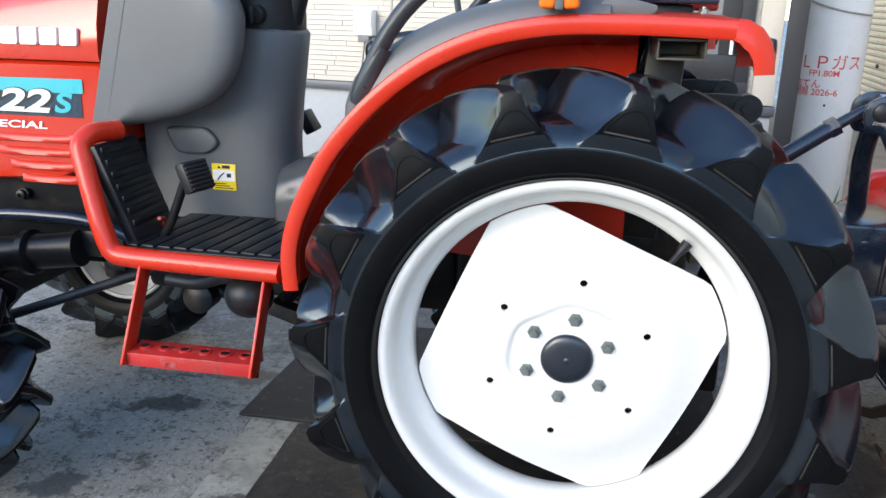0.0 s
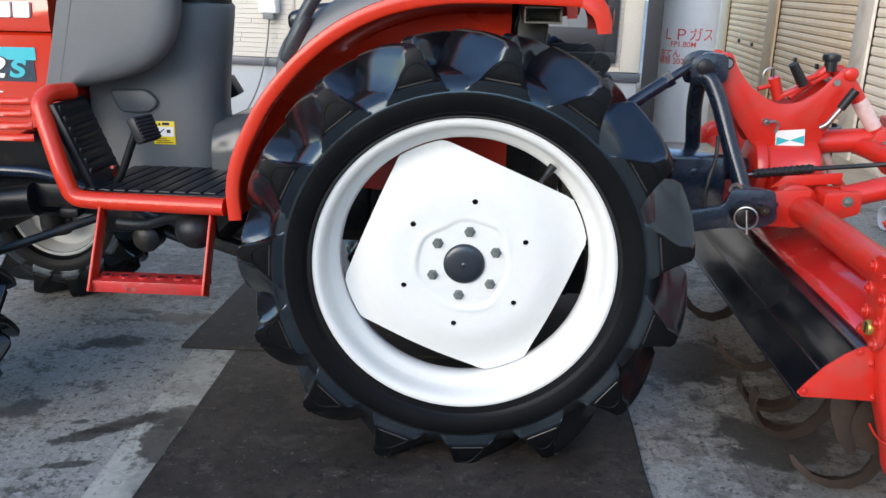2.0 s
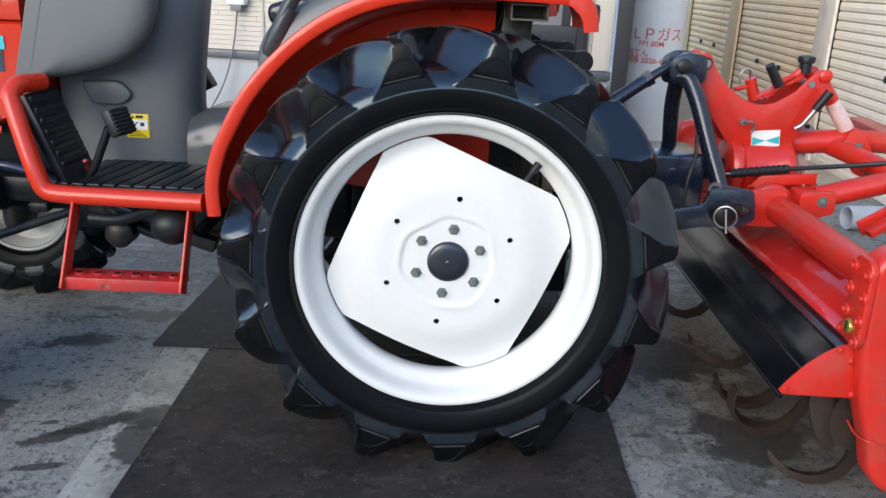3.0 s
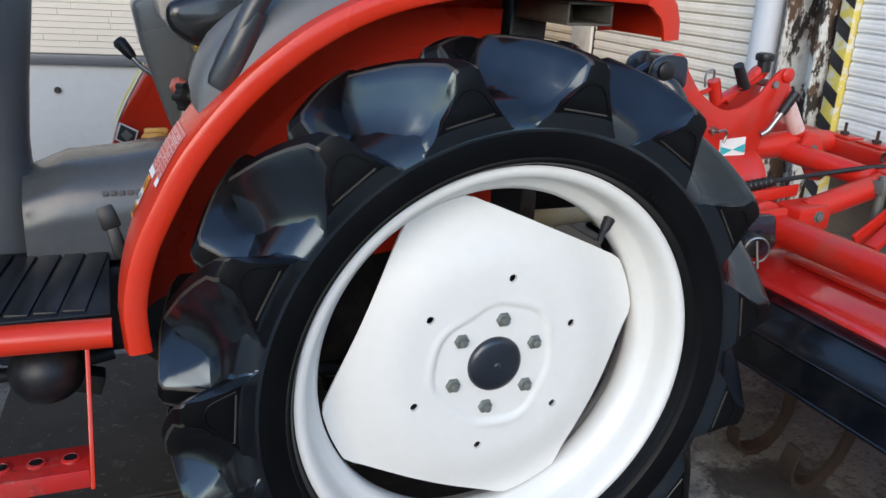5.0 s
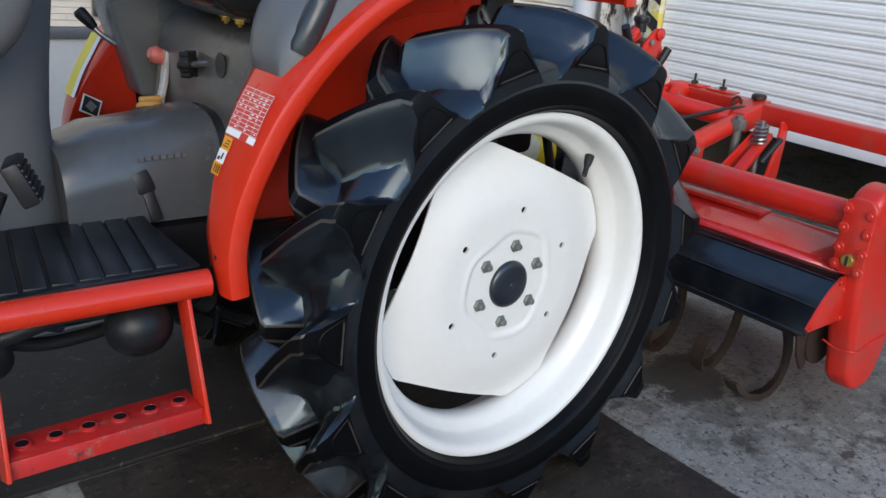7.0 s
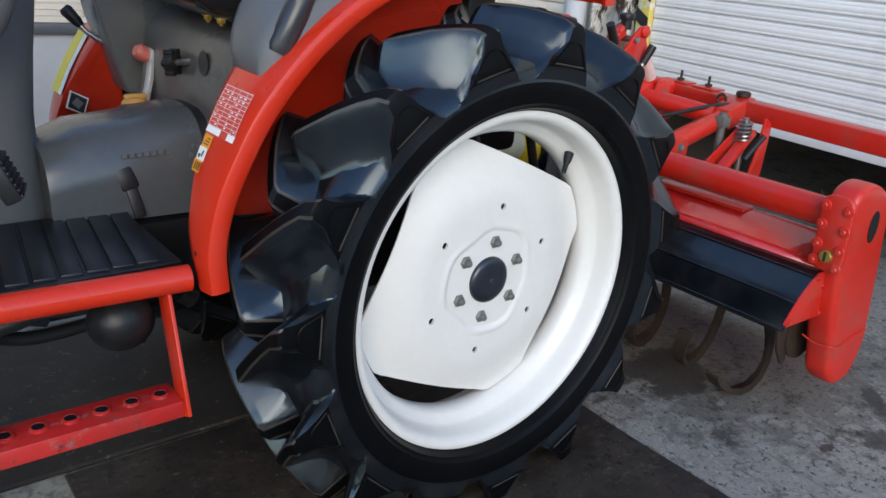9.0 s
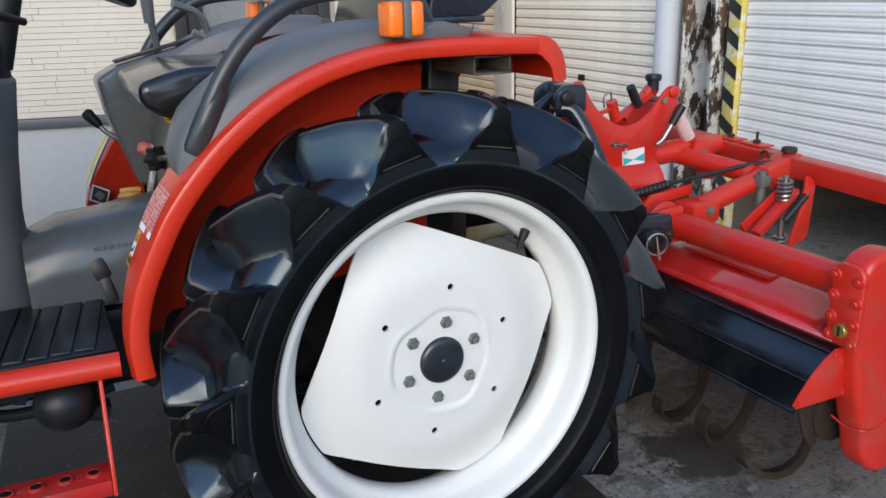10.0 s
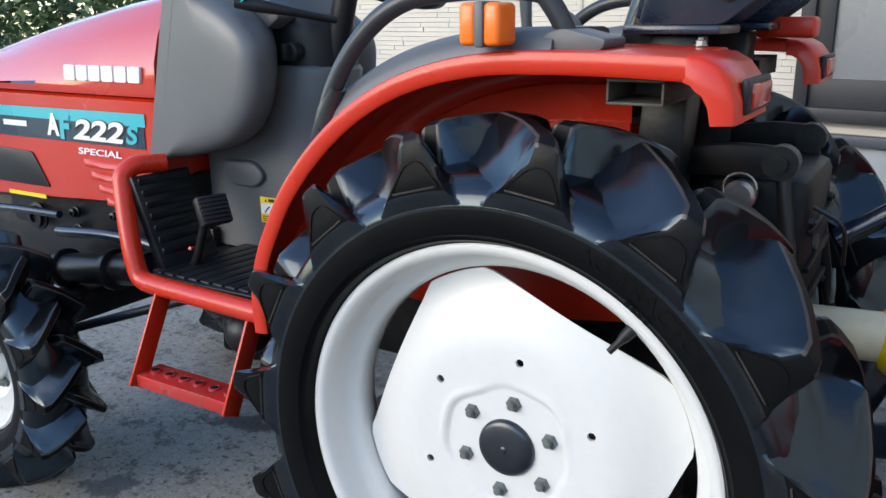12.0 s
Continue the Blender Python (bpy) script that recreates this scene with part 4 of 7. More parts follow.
def tyre_mesh(R, rb, hw, lugs, phase, height, foot):
    """A tractor tyre round the y axis: its carcass and its lugs. R: radius over the lugs; rb: bead radius; hw: half width; foot: depth of the ground under the hub."""
    bm = B()
    out = []
    k = hw / 0.112
    base = R - height
    side = [(0.60, 0.0), (0.612, 0.115), (0.645, 0.135), (0.715, 0.15), (0.775, 0.18), (0.785, 0.205), (0.835, 0.25), (0.862, 0.33), (0.880, 0.43), (0.888, 0.545), (0.878, 0.61), (0.848, 0.675), (0.795, 0.745), (0.72, 0.81), (0.61, 0.868), (0.43, 0.938), (0.0, 1.0)]
    prof = [(rb + (base - rb) * f, -w * hw) for w, f in side]
    prof += [(r, -w) for r, w in reversed(prof[:-1])]
    lathe(bm, prof, 120)
    # the tread floor and the shoulder round shine, the flanks are dull
    for f in bm.faces:
        c = f.calc_center_median()
        f.material_index = 0 if math.hypot(c.x, c.z) > rb + (base - rb) * 0.548 else 2
    out.append(bm)
    ext = R - 0.4915
    pitch = 360 / lugs
    s = pitch / 22.5
    # w top, r top, w base, r base, then degrees from the lug's tip: top edges, base edges
    rows = [
        (0.0985, 0.3790, 0.0980, 0.3770, -6.6, 10.4, -8.0, 12.0),
        (0.1008, 0.3860, 0.0980, 0.3810, -6.2, 9.8, -8.0, 12.2),
        (0.1034, 0.3945, 0.0965, 0.3870, -5.6, 9.0, -7.8, 12.0),
        (0.1058, 0.4020, 0.0985, 0.3950, -4.8, 7.9, -7.4, 11.6),
        (0.1050, 0.4250, 0.0945, 0.4030, -3.2, 4.9, -7.0, 11.4),
        (0.1034, 0.4480, 0.0900, 0.4085, -2.0, 2.7, -6.6, 11.6),
        (0.1015, 0.4690, 0.0860, 0.4120, -1.5, 2.2, -6.0, 11.0),
        (0.0990, 0.4735, 0.0840, 0.4135, -1.2, 2.5, -5.6, 10.8),
        (0.0850, 0.4800, 0.0750, 0.4180, -0.3, 3.0, -5.5, 13.2),
        (0.0650, 0.4850, 0.0620, 0.4230, 2.0, 5.3, -3.6, 15.0),
        (0.0400, 0.4895, 0.0390, 0.4270, 5.0, 8.3, -0.6, 17.8),
        (0.0100, 0.4910, 0.0100, 0.4300, 8.4, 11.8, 3.0, 20.6),
        (-0.0120, 0.4915, -0.0120, 0.4300, 10.8, 14.0, 5.6, 22.4),
        (-0.0200, 0.4860, -0.0200, 0.4300, 11.6, 14.6, 6.6, 22.4),
        (-0.0320, 0.4270, -0.0320, 0.4270, 12.0, 16.4, 10.6, 17.8),
    ]
    floor = [(w * 0.112, rb + (base - rb) * f - ext) for w, f in side if f >= 0.545]

    def sunk(w, r):
        """A foot that reaches 3 mm into the carcass under it."""
        for (w0, r0), (w1, r1) in zip(floor, floor[1:]):
            if w1 <= abs(w) <= w0:
                return min(r, r0 + (r1 - r0) * (w0 - abs(w)) / (w0 - w1) - 0.003)
        return min(r, floor[0][1])

    for h in (-1, 1):
        for n in range(lugs):
            th = phase + pitch * n + (pitch / 2 if h > 0 else 0)
            bm = B()
            out.append(bm)
            ring = []
            for wt, rt, wb, rbs, tt, tl, bt, bl in rows:
                line = []
                rbs = sunk(wb, rbs)
                for da, f in ((bt, 0), (bt * 0.72 + tt * 0.28, 0.09), (bt * 0.45 + tt * 0.55, 0.36), (bt * 0.18 + tt * 0.82, 0.74), (tt, 0.965), (tt + 0.16 * (tl - tt), 1), ((tt + tl) / 2, 1.0), (tl - 0.16 * (tl - tt), 1), (tl, 0.965),
                              (tl * 0.84 + bl * 0.16, 0.74), (tl * 0.62 + bl * 0.38, 0.40), (tl * 0.36 + bl * 0.64, 0.14), (tl * 0.14 + bl * 0.86, 0.035), (bl, 0)):
                    a = radians(th + da * s)
                    r = (rbs + (rt - rbs) * f) + ext
                    w = (wb + (wt - wb) * f) * k * h
                    line.append(bm.verts.new((r * math.cos(a), w, r * math.sin(a))))
                ring.append(line)
            for j, (a, b) in enumerate(zip(ring, ring[1:])):
                for i in range(len(a) - 1):
                    q = (a[i], a[i + 1], b[i + 1], b[i])
                    fc = bm.faces.new(q if h > 0 else tuple(reversed(q)))
                    if 4 <= i <= 7:
                        # the flat lug end is dull, the tread face is worn along its edges
                        fc.material_index = 0 if j < 3 else 2 if j < 6 else (1 if i in (4, 7) else 2)
            # moulded line round the panel on the lug end
            tri = []
            for da, (wt, rt) in ((-3.6, (0.1056, 0.4075)), (6.6, (0.1056, 0.4075)), (2.0, (0.1038, 0.4440)), (-1.0, (0.1038, 0.4440))):
                a = radians(th + da * s)
                tri.append(Vector(((rt + ext) * math.cos(a), (wt + 0.0008) * k * h, (rt + ext) * math.sin(a))))
            n0 = len(bm.faces)
            sweep(bm, fillet(tri + [tri[0]], 0.012, 3), 0.0011, 5, False)
            for fc in list(bm.faces)[n0:]:
                fc.material_index = 2
            n0 = len(bm.faces)
            sweep(bm, [tri[0].lerp(tri[1], 0.06), tri[0].lerp(tri[1], 0.94)], 0.0015, 5)
            for fc in list(bm.faces)[n0:]:
                fc.material_index = 1
    for bm in out:
        for v in bm.verts:
            if v.co.z < -foot + 0.001:
                over = -foot + 0.001 - v.co.z
                v.co.z = -foot + 0.001
                v.co.y *= 1 + 0.25 * over
    return out


def tyre(w, meshes, mats, label):
    part("tyre", meshes[0], mats, w, label, sharp=28)
    for bm in meshes[1:]:
        part("tread_lug", bm, mats, w, sharp=24)


def disc_mesh(side, holes, rot):
    """The pressed wheel centre: a square with cut corners, bored and dished."""
    bm = B()
    hr = 0.0066
    rs = [0.030, 0.046, 0.070, 0.082, 0.087, 0.091, 0.0945, 0.098, 0.1015, 0.105, 0.1085, 0.112, 0.116, 0.122, 0.1425 - hr, 0.1425, 0.1425 + hr, 0.165, 0.19, 0.215, 0.235, 0.25, 0.262, 0.2725]
    half = hr / 0.1425
    angs = []
    hole_at = [radians(a) for a in holes]
    for a in hole_at:
        angs += [a - half, a, a + half]
        for q in range(1, 16):
            angs.append(a + half + (2 * math.pi / 6 - 2 * half) * q / 16)
    angs = sorted(a % (2 * math.pi) for a in angs)

    def edge(a):
        rel = (a - radians(rot) + math.pi / 4) % (math.pi / 2) - math.pi / 4
        # chord between the cut corners
        return min(0.2725, 0.226 / max(0.2, math.cos(math.pi / 4 - abs(rel))))

    def depth(r, a):
        d = 0.0
        k = max(0, min(1, (0.262 - r) / 0.10))
        d += 0.031 * k * k * (3 - 2 * k)
        # shallow hub seat with a wavy pressed lip
        seat = 0.1005 + 0.0055 * math.cos(3 * (a - radians(52))) + 0.0025 * math.cos(7 * a + 1.0)
        d -= 0.0034 * max(0, min(1, (seat - r) / 0.008 + 0.5))
        d += 0.0024 * math.exp(-((r - seat - 0.004) / 0.0055) ** 2) * (0.45 + 0.55 * math.sin(3 * a - 0.4))
        return d
    grid = []
    for r in rs:
        row = []
        for a in angs:
            rr = min(r, edge(a)) if r > 0.2 else r
            aa, r2 = a, rr
            for hc in hole_at:
                da = (a - hc + math.pi) % (2 * math.pi) - math.pi
                if abs(da) < half * 1.01 and abs(da) > 1e-6 and 0 < abs(r - 0.1425) < hr * 1.01:
                    aa = hc + da * 0.72
                    r2 = 0.1425 + (r - 0.1425) * 0.72
            row.append(bm.verts.new((r2 * math.cos(aa), -side * depth(rr, a), r2 * math.sin(aa))))
        grid.append(row)
    n = len(angs)
    for i in range(len(rs) - 1):
        for j in range(n):
            q = (grid[i][j], grid[i][(j + 1) % n], grid[i + 1][(j + 1) % n], grid[i + 1][j])
            c = sum((v.co for v in q), Vector()) / 4
            if any((Vector((0.1425 * math.cos(h), 0, 0.1425 * math.sin(h))) - Vector((c.x, 0, c.z))).length < hr * 0.75 for h in hole_at):
                continue
            try:
                bm.faces.new(q)
            except ValueError:
                pass
    bmesh.ops.remove_doubles(bm, verts=bm.verts, dist=0.0002)
    bmesh.ops.recalc_face_normals(bm, faces=bm.faces)
    bmesh.ops.solidify(bm, geom=list(bm.faces), thickness=0.005)
    bmesh.ops.recalc_face_normals(bm, faces=bm.faces)
    return bm


def rear_wheel(y, side, phase):
    """side 1: the outer face looks to -y."""
    w = new("rear_wheel")
    w.parent = tractor
    w.location = (0, y, 0.46)
    w.rotation_euler = (0, 0, radians(1.2) if side > 0 else 0)
    tagged(w, "cream steel wheel with a chunky black tractor tyre")
    tyre(w, tyre_mesh(0.496, 0.312, 0.112, 15, phase, 0.060, 0.46), [RUBBER, RUBBER_WORN, RUBBER_SIDE], "black tractor tyre carcass")
    bm = B()
    s = -side
    prof = [(0.321, 0.070), (0.326, 0.078), (0.3265, 0.083), (0.322, 0.0855), (0.315, 0.084), (0.309, 0.078), (0.306, 0.068), (0.303, 0.056), (0.300, 0.040), (0.296, 0.030), (0.284, 0.020),
            (0.277, 0.008), (0.2755, -0.012), (0.2765, -0.024), (0.284, -0.034), (0.298, -0.046), (0.303, -0.06), (0.309, -0.075), (0.322, -0.082), (0.326, -0.078)]
    lathe(bm, [(r, s * (d - 0.0125 if d > 0.05 else d - 0.25 * max(0, d))) for r, d in prof], 96)
    part("rim", bm, WHITE, w, "cream painted steel rim", sharp=50)
    d = part("wheel_disc", disc_mesh(side, [82 - 60 * k for k in range(6)], 21.5), WHITE, w, "cream pressed steel wheel centre", sharp=50)
    d.location = (0, s * -0.009, 0)
    bm = B()
    lathe(bm, [(0.0455, s * -0.02), (0.0455, s * 0.026), (0.0445, s * 0.029), (0.042, s * 0.0315), (0.037, s * 0.0335), (0.027, s * 0.035), (0.015, s * 0.036), (0.006, s * 0.0362), (0.004, s * 0.0375), (0.001, s * 0.0377)], 40, None, True)
    part("hub_cap", bm, HUB, w, "round black hub cap", sharp=30)
    for k in range(6):
        a = radians(82 - 60 * k)
        bm = B()
        hexbolt(bm, (0.074 * math.cos(a), s * 0.010, 0.074 * math.sin(a)), (0, s, 0), 0.0125, 0.019)
        part("wheel_bolt", bm, BOLT, w, "olive grey wheel bolt", sharp=30)
    bm = B()
    a = radians(51)
    c, t = Vector((math.cos(a) * 0.278, s * 0.03, math.sin(a) * 0.278)), Vector((-math.cos(a), 0.35 * s, -math.sin(a))).normalized()
    sweep(bm, [c - t * 0.01, c + t * 0.006, c + t * 0.014, c + t * 0.016, c + t * 0.033], [0.0095, 0.008, 0.0052, 0.0052, 0.0048], 12)
    part("valve_stem", bm, BLACK, w, "rubber valve stem with plastic cap")
    return w


rear_wheel(0.052, 1, -88.7)
rear_wheel(0.908, -1, -97)


def tyre_writing():
    wheel = [o for o in tractor.children if o.name.startswith("rear_wheel")][0]
    bm = B()

    def place(u, v, d):
        a = radians(69.5) - u / 0.366
        r = 0.3545 + v
        return (r * math.cos(a), -min(0.0978 + (r - 0.358) * 0.1, 0.0998) - 0.0012, r * math.sin(a))
    writing(bm, "AG TRACTOR", 0.030, place, wide=1.12)
    for k in range(4):
        u = 0.085 + 0.011 * k
        q = [bm.verts.new(place(u + i * 0.007, j * 0.008 - 0.016, 0)) for i, j in ((0, 0), (1, 0), (1, 1), (0, 1))]
        bm.faces.new(q)
    part("moulded_writing", bm, RUBBER_SIDE, wheel, "raised rubber lettering", smooth=False)


def front_wheel(y, side):
    w = new("front_wheel")
    w.parent = tractor
    w.location = (-1.375, y, 0.30)
    tagged(w, "small front wheel with lugged tyre and cream rim")
    tyre(w, tyre_mesh(0.318, 0.146, 0.088, 14, -83, 0.040, 0.30), [RUBBER, RUBBER_WORN, RUBBER_SIDE], "dusty black tyre carcass")
    s = -side
    bm = B()
    lathe(bm, [(r, s * d) for r, d in [(0.154, 0.050), (0.159, 0.055), (0.154, 0.058), (0.146, 0.053), (0.143, 0.042), (0.140, 0.03), (0.134, 0.012), (0.132, -0.012), (0.140, -0.030), (0.144, -0.042), (0.147, -0.052), (0.154, -0.058), (0.159, -0.054)]], 64)
    part("rim", bm, WHITE, w, "cream rim")
    bm = B()
    lathe(bm, [(0.134, s * 0.0), (0.12, s * 0.012), (0.09, s * 0.022), (0.07, s * 0.008), (0.05, s * 0.008), (0.05, s * 0.03), (0.01, s * 0.034)], 48, None, True)
    part("wheel_disc", bm, WHITE, w)
    for k in range(4):
        a = radians(40 + 90 * k)
        bm = B()
        hexbolt(bm, (0.062 * math.cos(a), s * 0.01, 0.062 * math.sin(a)), (0, s, 0), 0.009, 0.012)
        part("wheel_bolt", bm, BOLT, w)
    return w


front_wheel(0.040, 1)
front_wheel(0.925, -1)

FENDER = [(-0.528, 0.532), (-0.531, 0.60), (-0.516, 0.67), (-0.486, 0.737), (-0.443, 0.81), (-0.375, 0.888), (-0.30, 0.95), (-0.222, 0.993), (-0.14, 1.02), (-0.05, 1.035), (0.05, 1.038), (0.14, 1.037), (0.222, 1.034)]
INNER_Y = [0.098, 0.115, 0.14, 0.165, 0.19, 0.215, 0.235, 0.25, 0.26, 0.265, 0.265, 0.265, 0.265]


def smooth_line(pts, n=5):
    out = []
    for i in range(len(pts) - 1):
        p0, p1, p2, p3 = (Vector(pts[max(0, min(len(pts) - 1, j))]) for j in (i - 1, i, i + 1, i + 2))
        for k in range(n):
            t = k / n
            out.append(0.5 * (2 * p1 + (p2 - p0) * t + (2 * p0 - 5 * p1 + 4 * p2 - p3) * t * t + (3 * p1 - p0 - 3 * p2 + p3) * t ** 3))
    out.append(Vector(pts[-1]))
    return out


def fender(mir):
    def Y(y):
        return 1.0 - y if mir else y
    f = new("fender")
    f.parent = tractor
    tagged(f, "red painted rear mudguard with grey plastic top cover")
    line = smooth_line([(x, z, y) for (x, z), y in zip(FENDER, INNER_Y)])
    normals = []
    for i, p in enumerate(line):
        a, b = line[max(0, i - 1)], line[min(len(line) - 1, i + 1)]
        t = Vector((b.x - a.x, b.y - a.y)).normalized()
        normals.append(Vector((-t.y, t.x)))
    bm = B()
    rings = []
    for p, n in zip(line, normals):
        yi = p.z
        # the lip grows towards the foot
        rings.append([bm.verts.new((p.x + n.x * d, Y(y), p.y + n.y * d)) for y, d in ((0.060, -0.029), (0.054, -0.031), (0.0505, -0.027), (0.050, -0.008), (0.0525, -0.002), (0.059, 0.0), (yi - 0.02, 0.004), (yi - 0.004, 0.002), (yi, -0.004), (yi, -0.02), (yi - 0.004, -0.02), (yi - 0.005, -0.006), (0.064, -0.005), (0.058, -0.010))])
    skin(bm, rings)
    part("guard_band", bm, RED, f, sharp=50)
    # flare between the band and the inner side panel, with a pressed crease
    bm = B()
    rows = []
    for p, n in zip(line, normals):
        if p.x < 0.092:
            w = 0.0 if mir else 1.0
            rows.append([bm.verts.new((p.x - n.x * d, Y(min(max(p.z + e, lo), p.z + w)), p.y - n.y * d)) for d, e, lo in
                         ((0.016, -0.003, 0.0), (0.030, 0.006, 0.20), (0.046, 0.006, 0.228), (0.054, 0.004, 0.236), (0.058, -0.002, 0.240), (0.066, 0.0, 0.246), (0.12, 0.004, 0.262))])
    skin(bm, rows, False, False)
    part("inner_flare", bm, RED, f, sharp=35)
    # inner side panel
    bm = B()
    yi = 0.262
    top = [(p.x - n.x * 0.115, p.y - n.y * 0.115) for p, n in zip(line, normals) if p.x < 0.088][6:]
    plate(bm, top + [(0.088, 0.60), (-0.2, 0.56), (-0.45, 0.58)], Y(yi), Y(yi + 0.005), 0, "y")
    if mir:
        bm.clear()
        box(bm, (-0.2, Y(0.30), 0.70), (0.1, Y(0.305), 0.95), 0.002)
    part("inner_panel", bm, RED, f, smooth=False)
    # rear tail
    bm = B()
    tail = [(0.2225, 1.036), (0.240, 1.034), (0.260, 1.023), (0.275, 1.004), (0.283, 0.98), (0.285, 0.954)]
    rings = []
    for i, (x, z) in enumerate(tail):
        a, b = tail[max(0, i - 1)], tail[min(len(tail) - 1, i + 1)]
        t = Vector((b[0] - a[0], b[1] - a[1])).normalized()
        n = Vector((-t.y, t.x))
        g = 1 - abs(i - 2) / 3
        rings.append([bm.verts.new((x + n.x * d, Y(y), z + n.y * d)) for y, d in ((0.058, -0.030 - 0.01 * g), (0.051, -0.030 - 0.01 * g), (0.050, -0.006), (0.056, 0.0), (0.235, 0.0), (0.24, -0.006), (0.24, -0.03), (0.235, -0.03), (0.233, -0.006), (0.06, -0.006))])
    skin(bm, rings)
    part("tail_end", bm, RED, f, "red curved tail of the mudguard", sharp=50)
    bm = B()
    box(bm, (0.279, Y(0.09), 0.962), (0.290, Y(0.225), 1.006), 0.004)
    part("tail_lamp", bm, BLACK, f, "dark tail lamp surround")
    bm = B()
    box(bm, (0.287, Y(0.105), 0.968), (0.294, Y(0.215), 0.999), 0.004)
    part("lamp_lens", bm, RED_LAMP, f, "red lamp lens")
    if mir:
        bm = B()
        box(bm, (0.17, 0.70, 1.04), (0.275, 0.765, 1.078), 0.008, seg=3)
        part("control_cover", bm, RED, f, "red sheet cover")
    bm = B()
    hexbolt(bm, (0.19, Y(0.235), 1.040), (0, 0, 1), 0.008, 0.008)
    part("bolt", bm, STEEL, f)
    # grey top cover, a smooth cap that follows the band
    bm = B()
    rings = []
    capline = [(p, n) for p, n in zip(line, normals) if -0.43 < p.x < 0.05]
    m = len(capline)
    for i, (p, n) in enumerate(capline):
        k = i / (m - 1)
        rise = 0.045 * min(1, (k / 0.14)) ** 0.5 * (1 - 0.45 * k) + 0.004
        y0 = 0.085 + 0.02 * (1 - min(1, k / 0.1))
        y1 = max(p.z + 0.045 * min(1, k / 0.2), y0 + 0.06)
        sec = [(y0 - 0.004, -0.004), (y0, rise * 0.35), (y0 + 0.012, rise * 0.75), (y0 + 0.035, rise), (y1 - 0.03, rise), (y1 - 0.008, rise * 0.85), (y1, rise * 0.4), (y1 + 0.003, -0.004)]
        rings.append([bm.verts.new((p.x + n.x * d, Y(y), p.y + n.y * d)) for y, d in sec])
    skin(bm, rings)
    part("top_cover", bm, GREY, f, "grey plastic mudguard cover", sharp=50)
    # grab rail
    bm = B()
    rail = [(-0.380, Y(0.10), 0.888), (-0.360, Y(0.092), 0.955), (-0.308, Y(0.09), 1.035), (-0.237, Y(0.092), 1.093), (-0.155, Y(0.10), 1.116), (-0.02, Y(0.115), 1.117), (0.015, Y(0.122), 1.095), (0.045, Y(0.13), 1.035)]
    sweep(bm, [Vector(p) for p in smooth_line(rail, 6)], 0.0150, 16)
    part("grab_rail", bm, RAIL, f, "black bent grab rail")
    bm = B()
    sweep(bm, [(-0.345, Y(0.092), 0.975), (-0.365, Y(0.095), 0.935), (-0.386, Y(0.102), 0.885), (-0.390, Y(0.103), 0.876)], [0.0155, 0.020, 0.022, 0.019], 16)
    part("rail_foot", bm, RAIL, f)
    bm = B()
    plate(bm, rounded([(0.0, 1.038), (0.10, 1.038), (0.105, 1.052), (0.045, 1.066), (0.02, 1.060)], 0.008), Y(0.09), Y(0.175), 0.004)
    part("rail_foot", bm, GREY, f)
    # indicator
    ind = new("indicator_lamp")
    ind.parent = f
    tagged(ind, "amber indicator lamp with a dark middle band")
    for lo, hi in (((-0.080, Y(0.024), 1.044), (-0.054, Y(0.078), 1.100)), ((-0.043, Y(0.024), 1.044), (-0.018, Y(0.078), 1.100))):
        bm = B()
        box(bm, lo, hi, 0.007, seg=3)
        part("amber_lens", bm, AMBER, ind)
    bm = B()
    box(bm, (-0.0555, Y(0.022), 1.042), (-0.0415, Y(0.080), 1.102), 0.004)
    part("lamp_body", bm, GREY, ind)
    return f


fender(False)
fender(True)


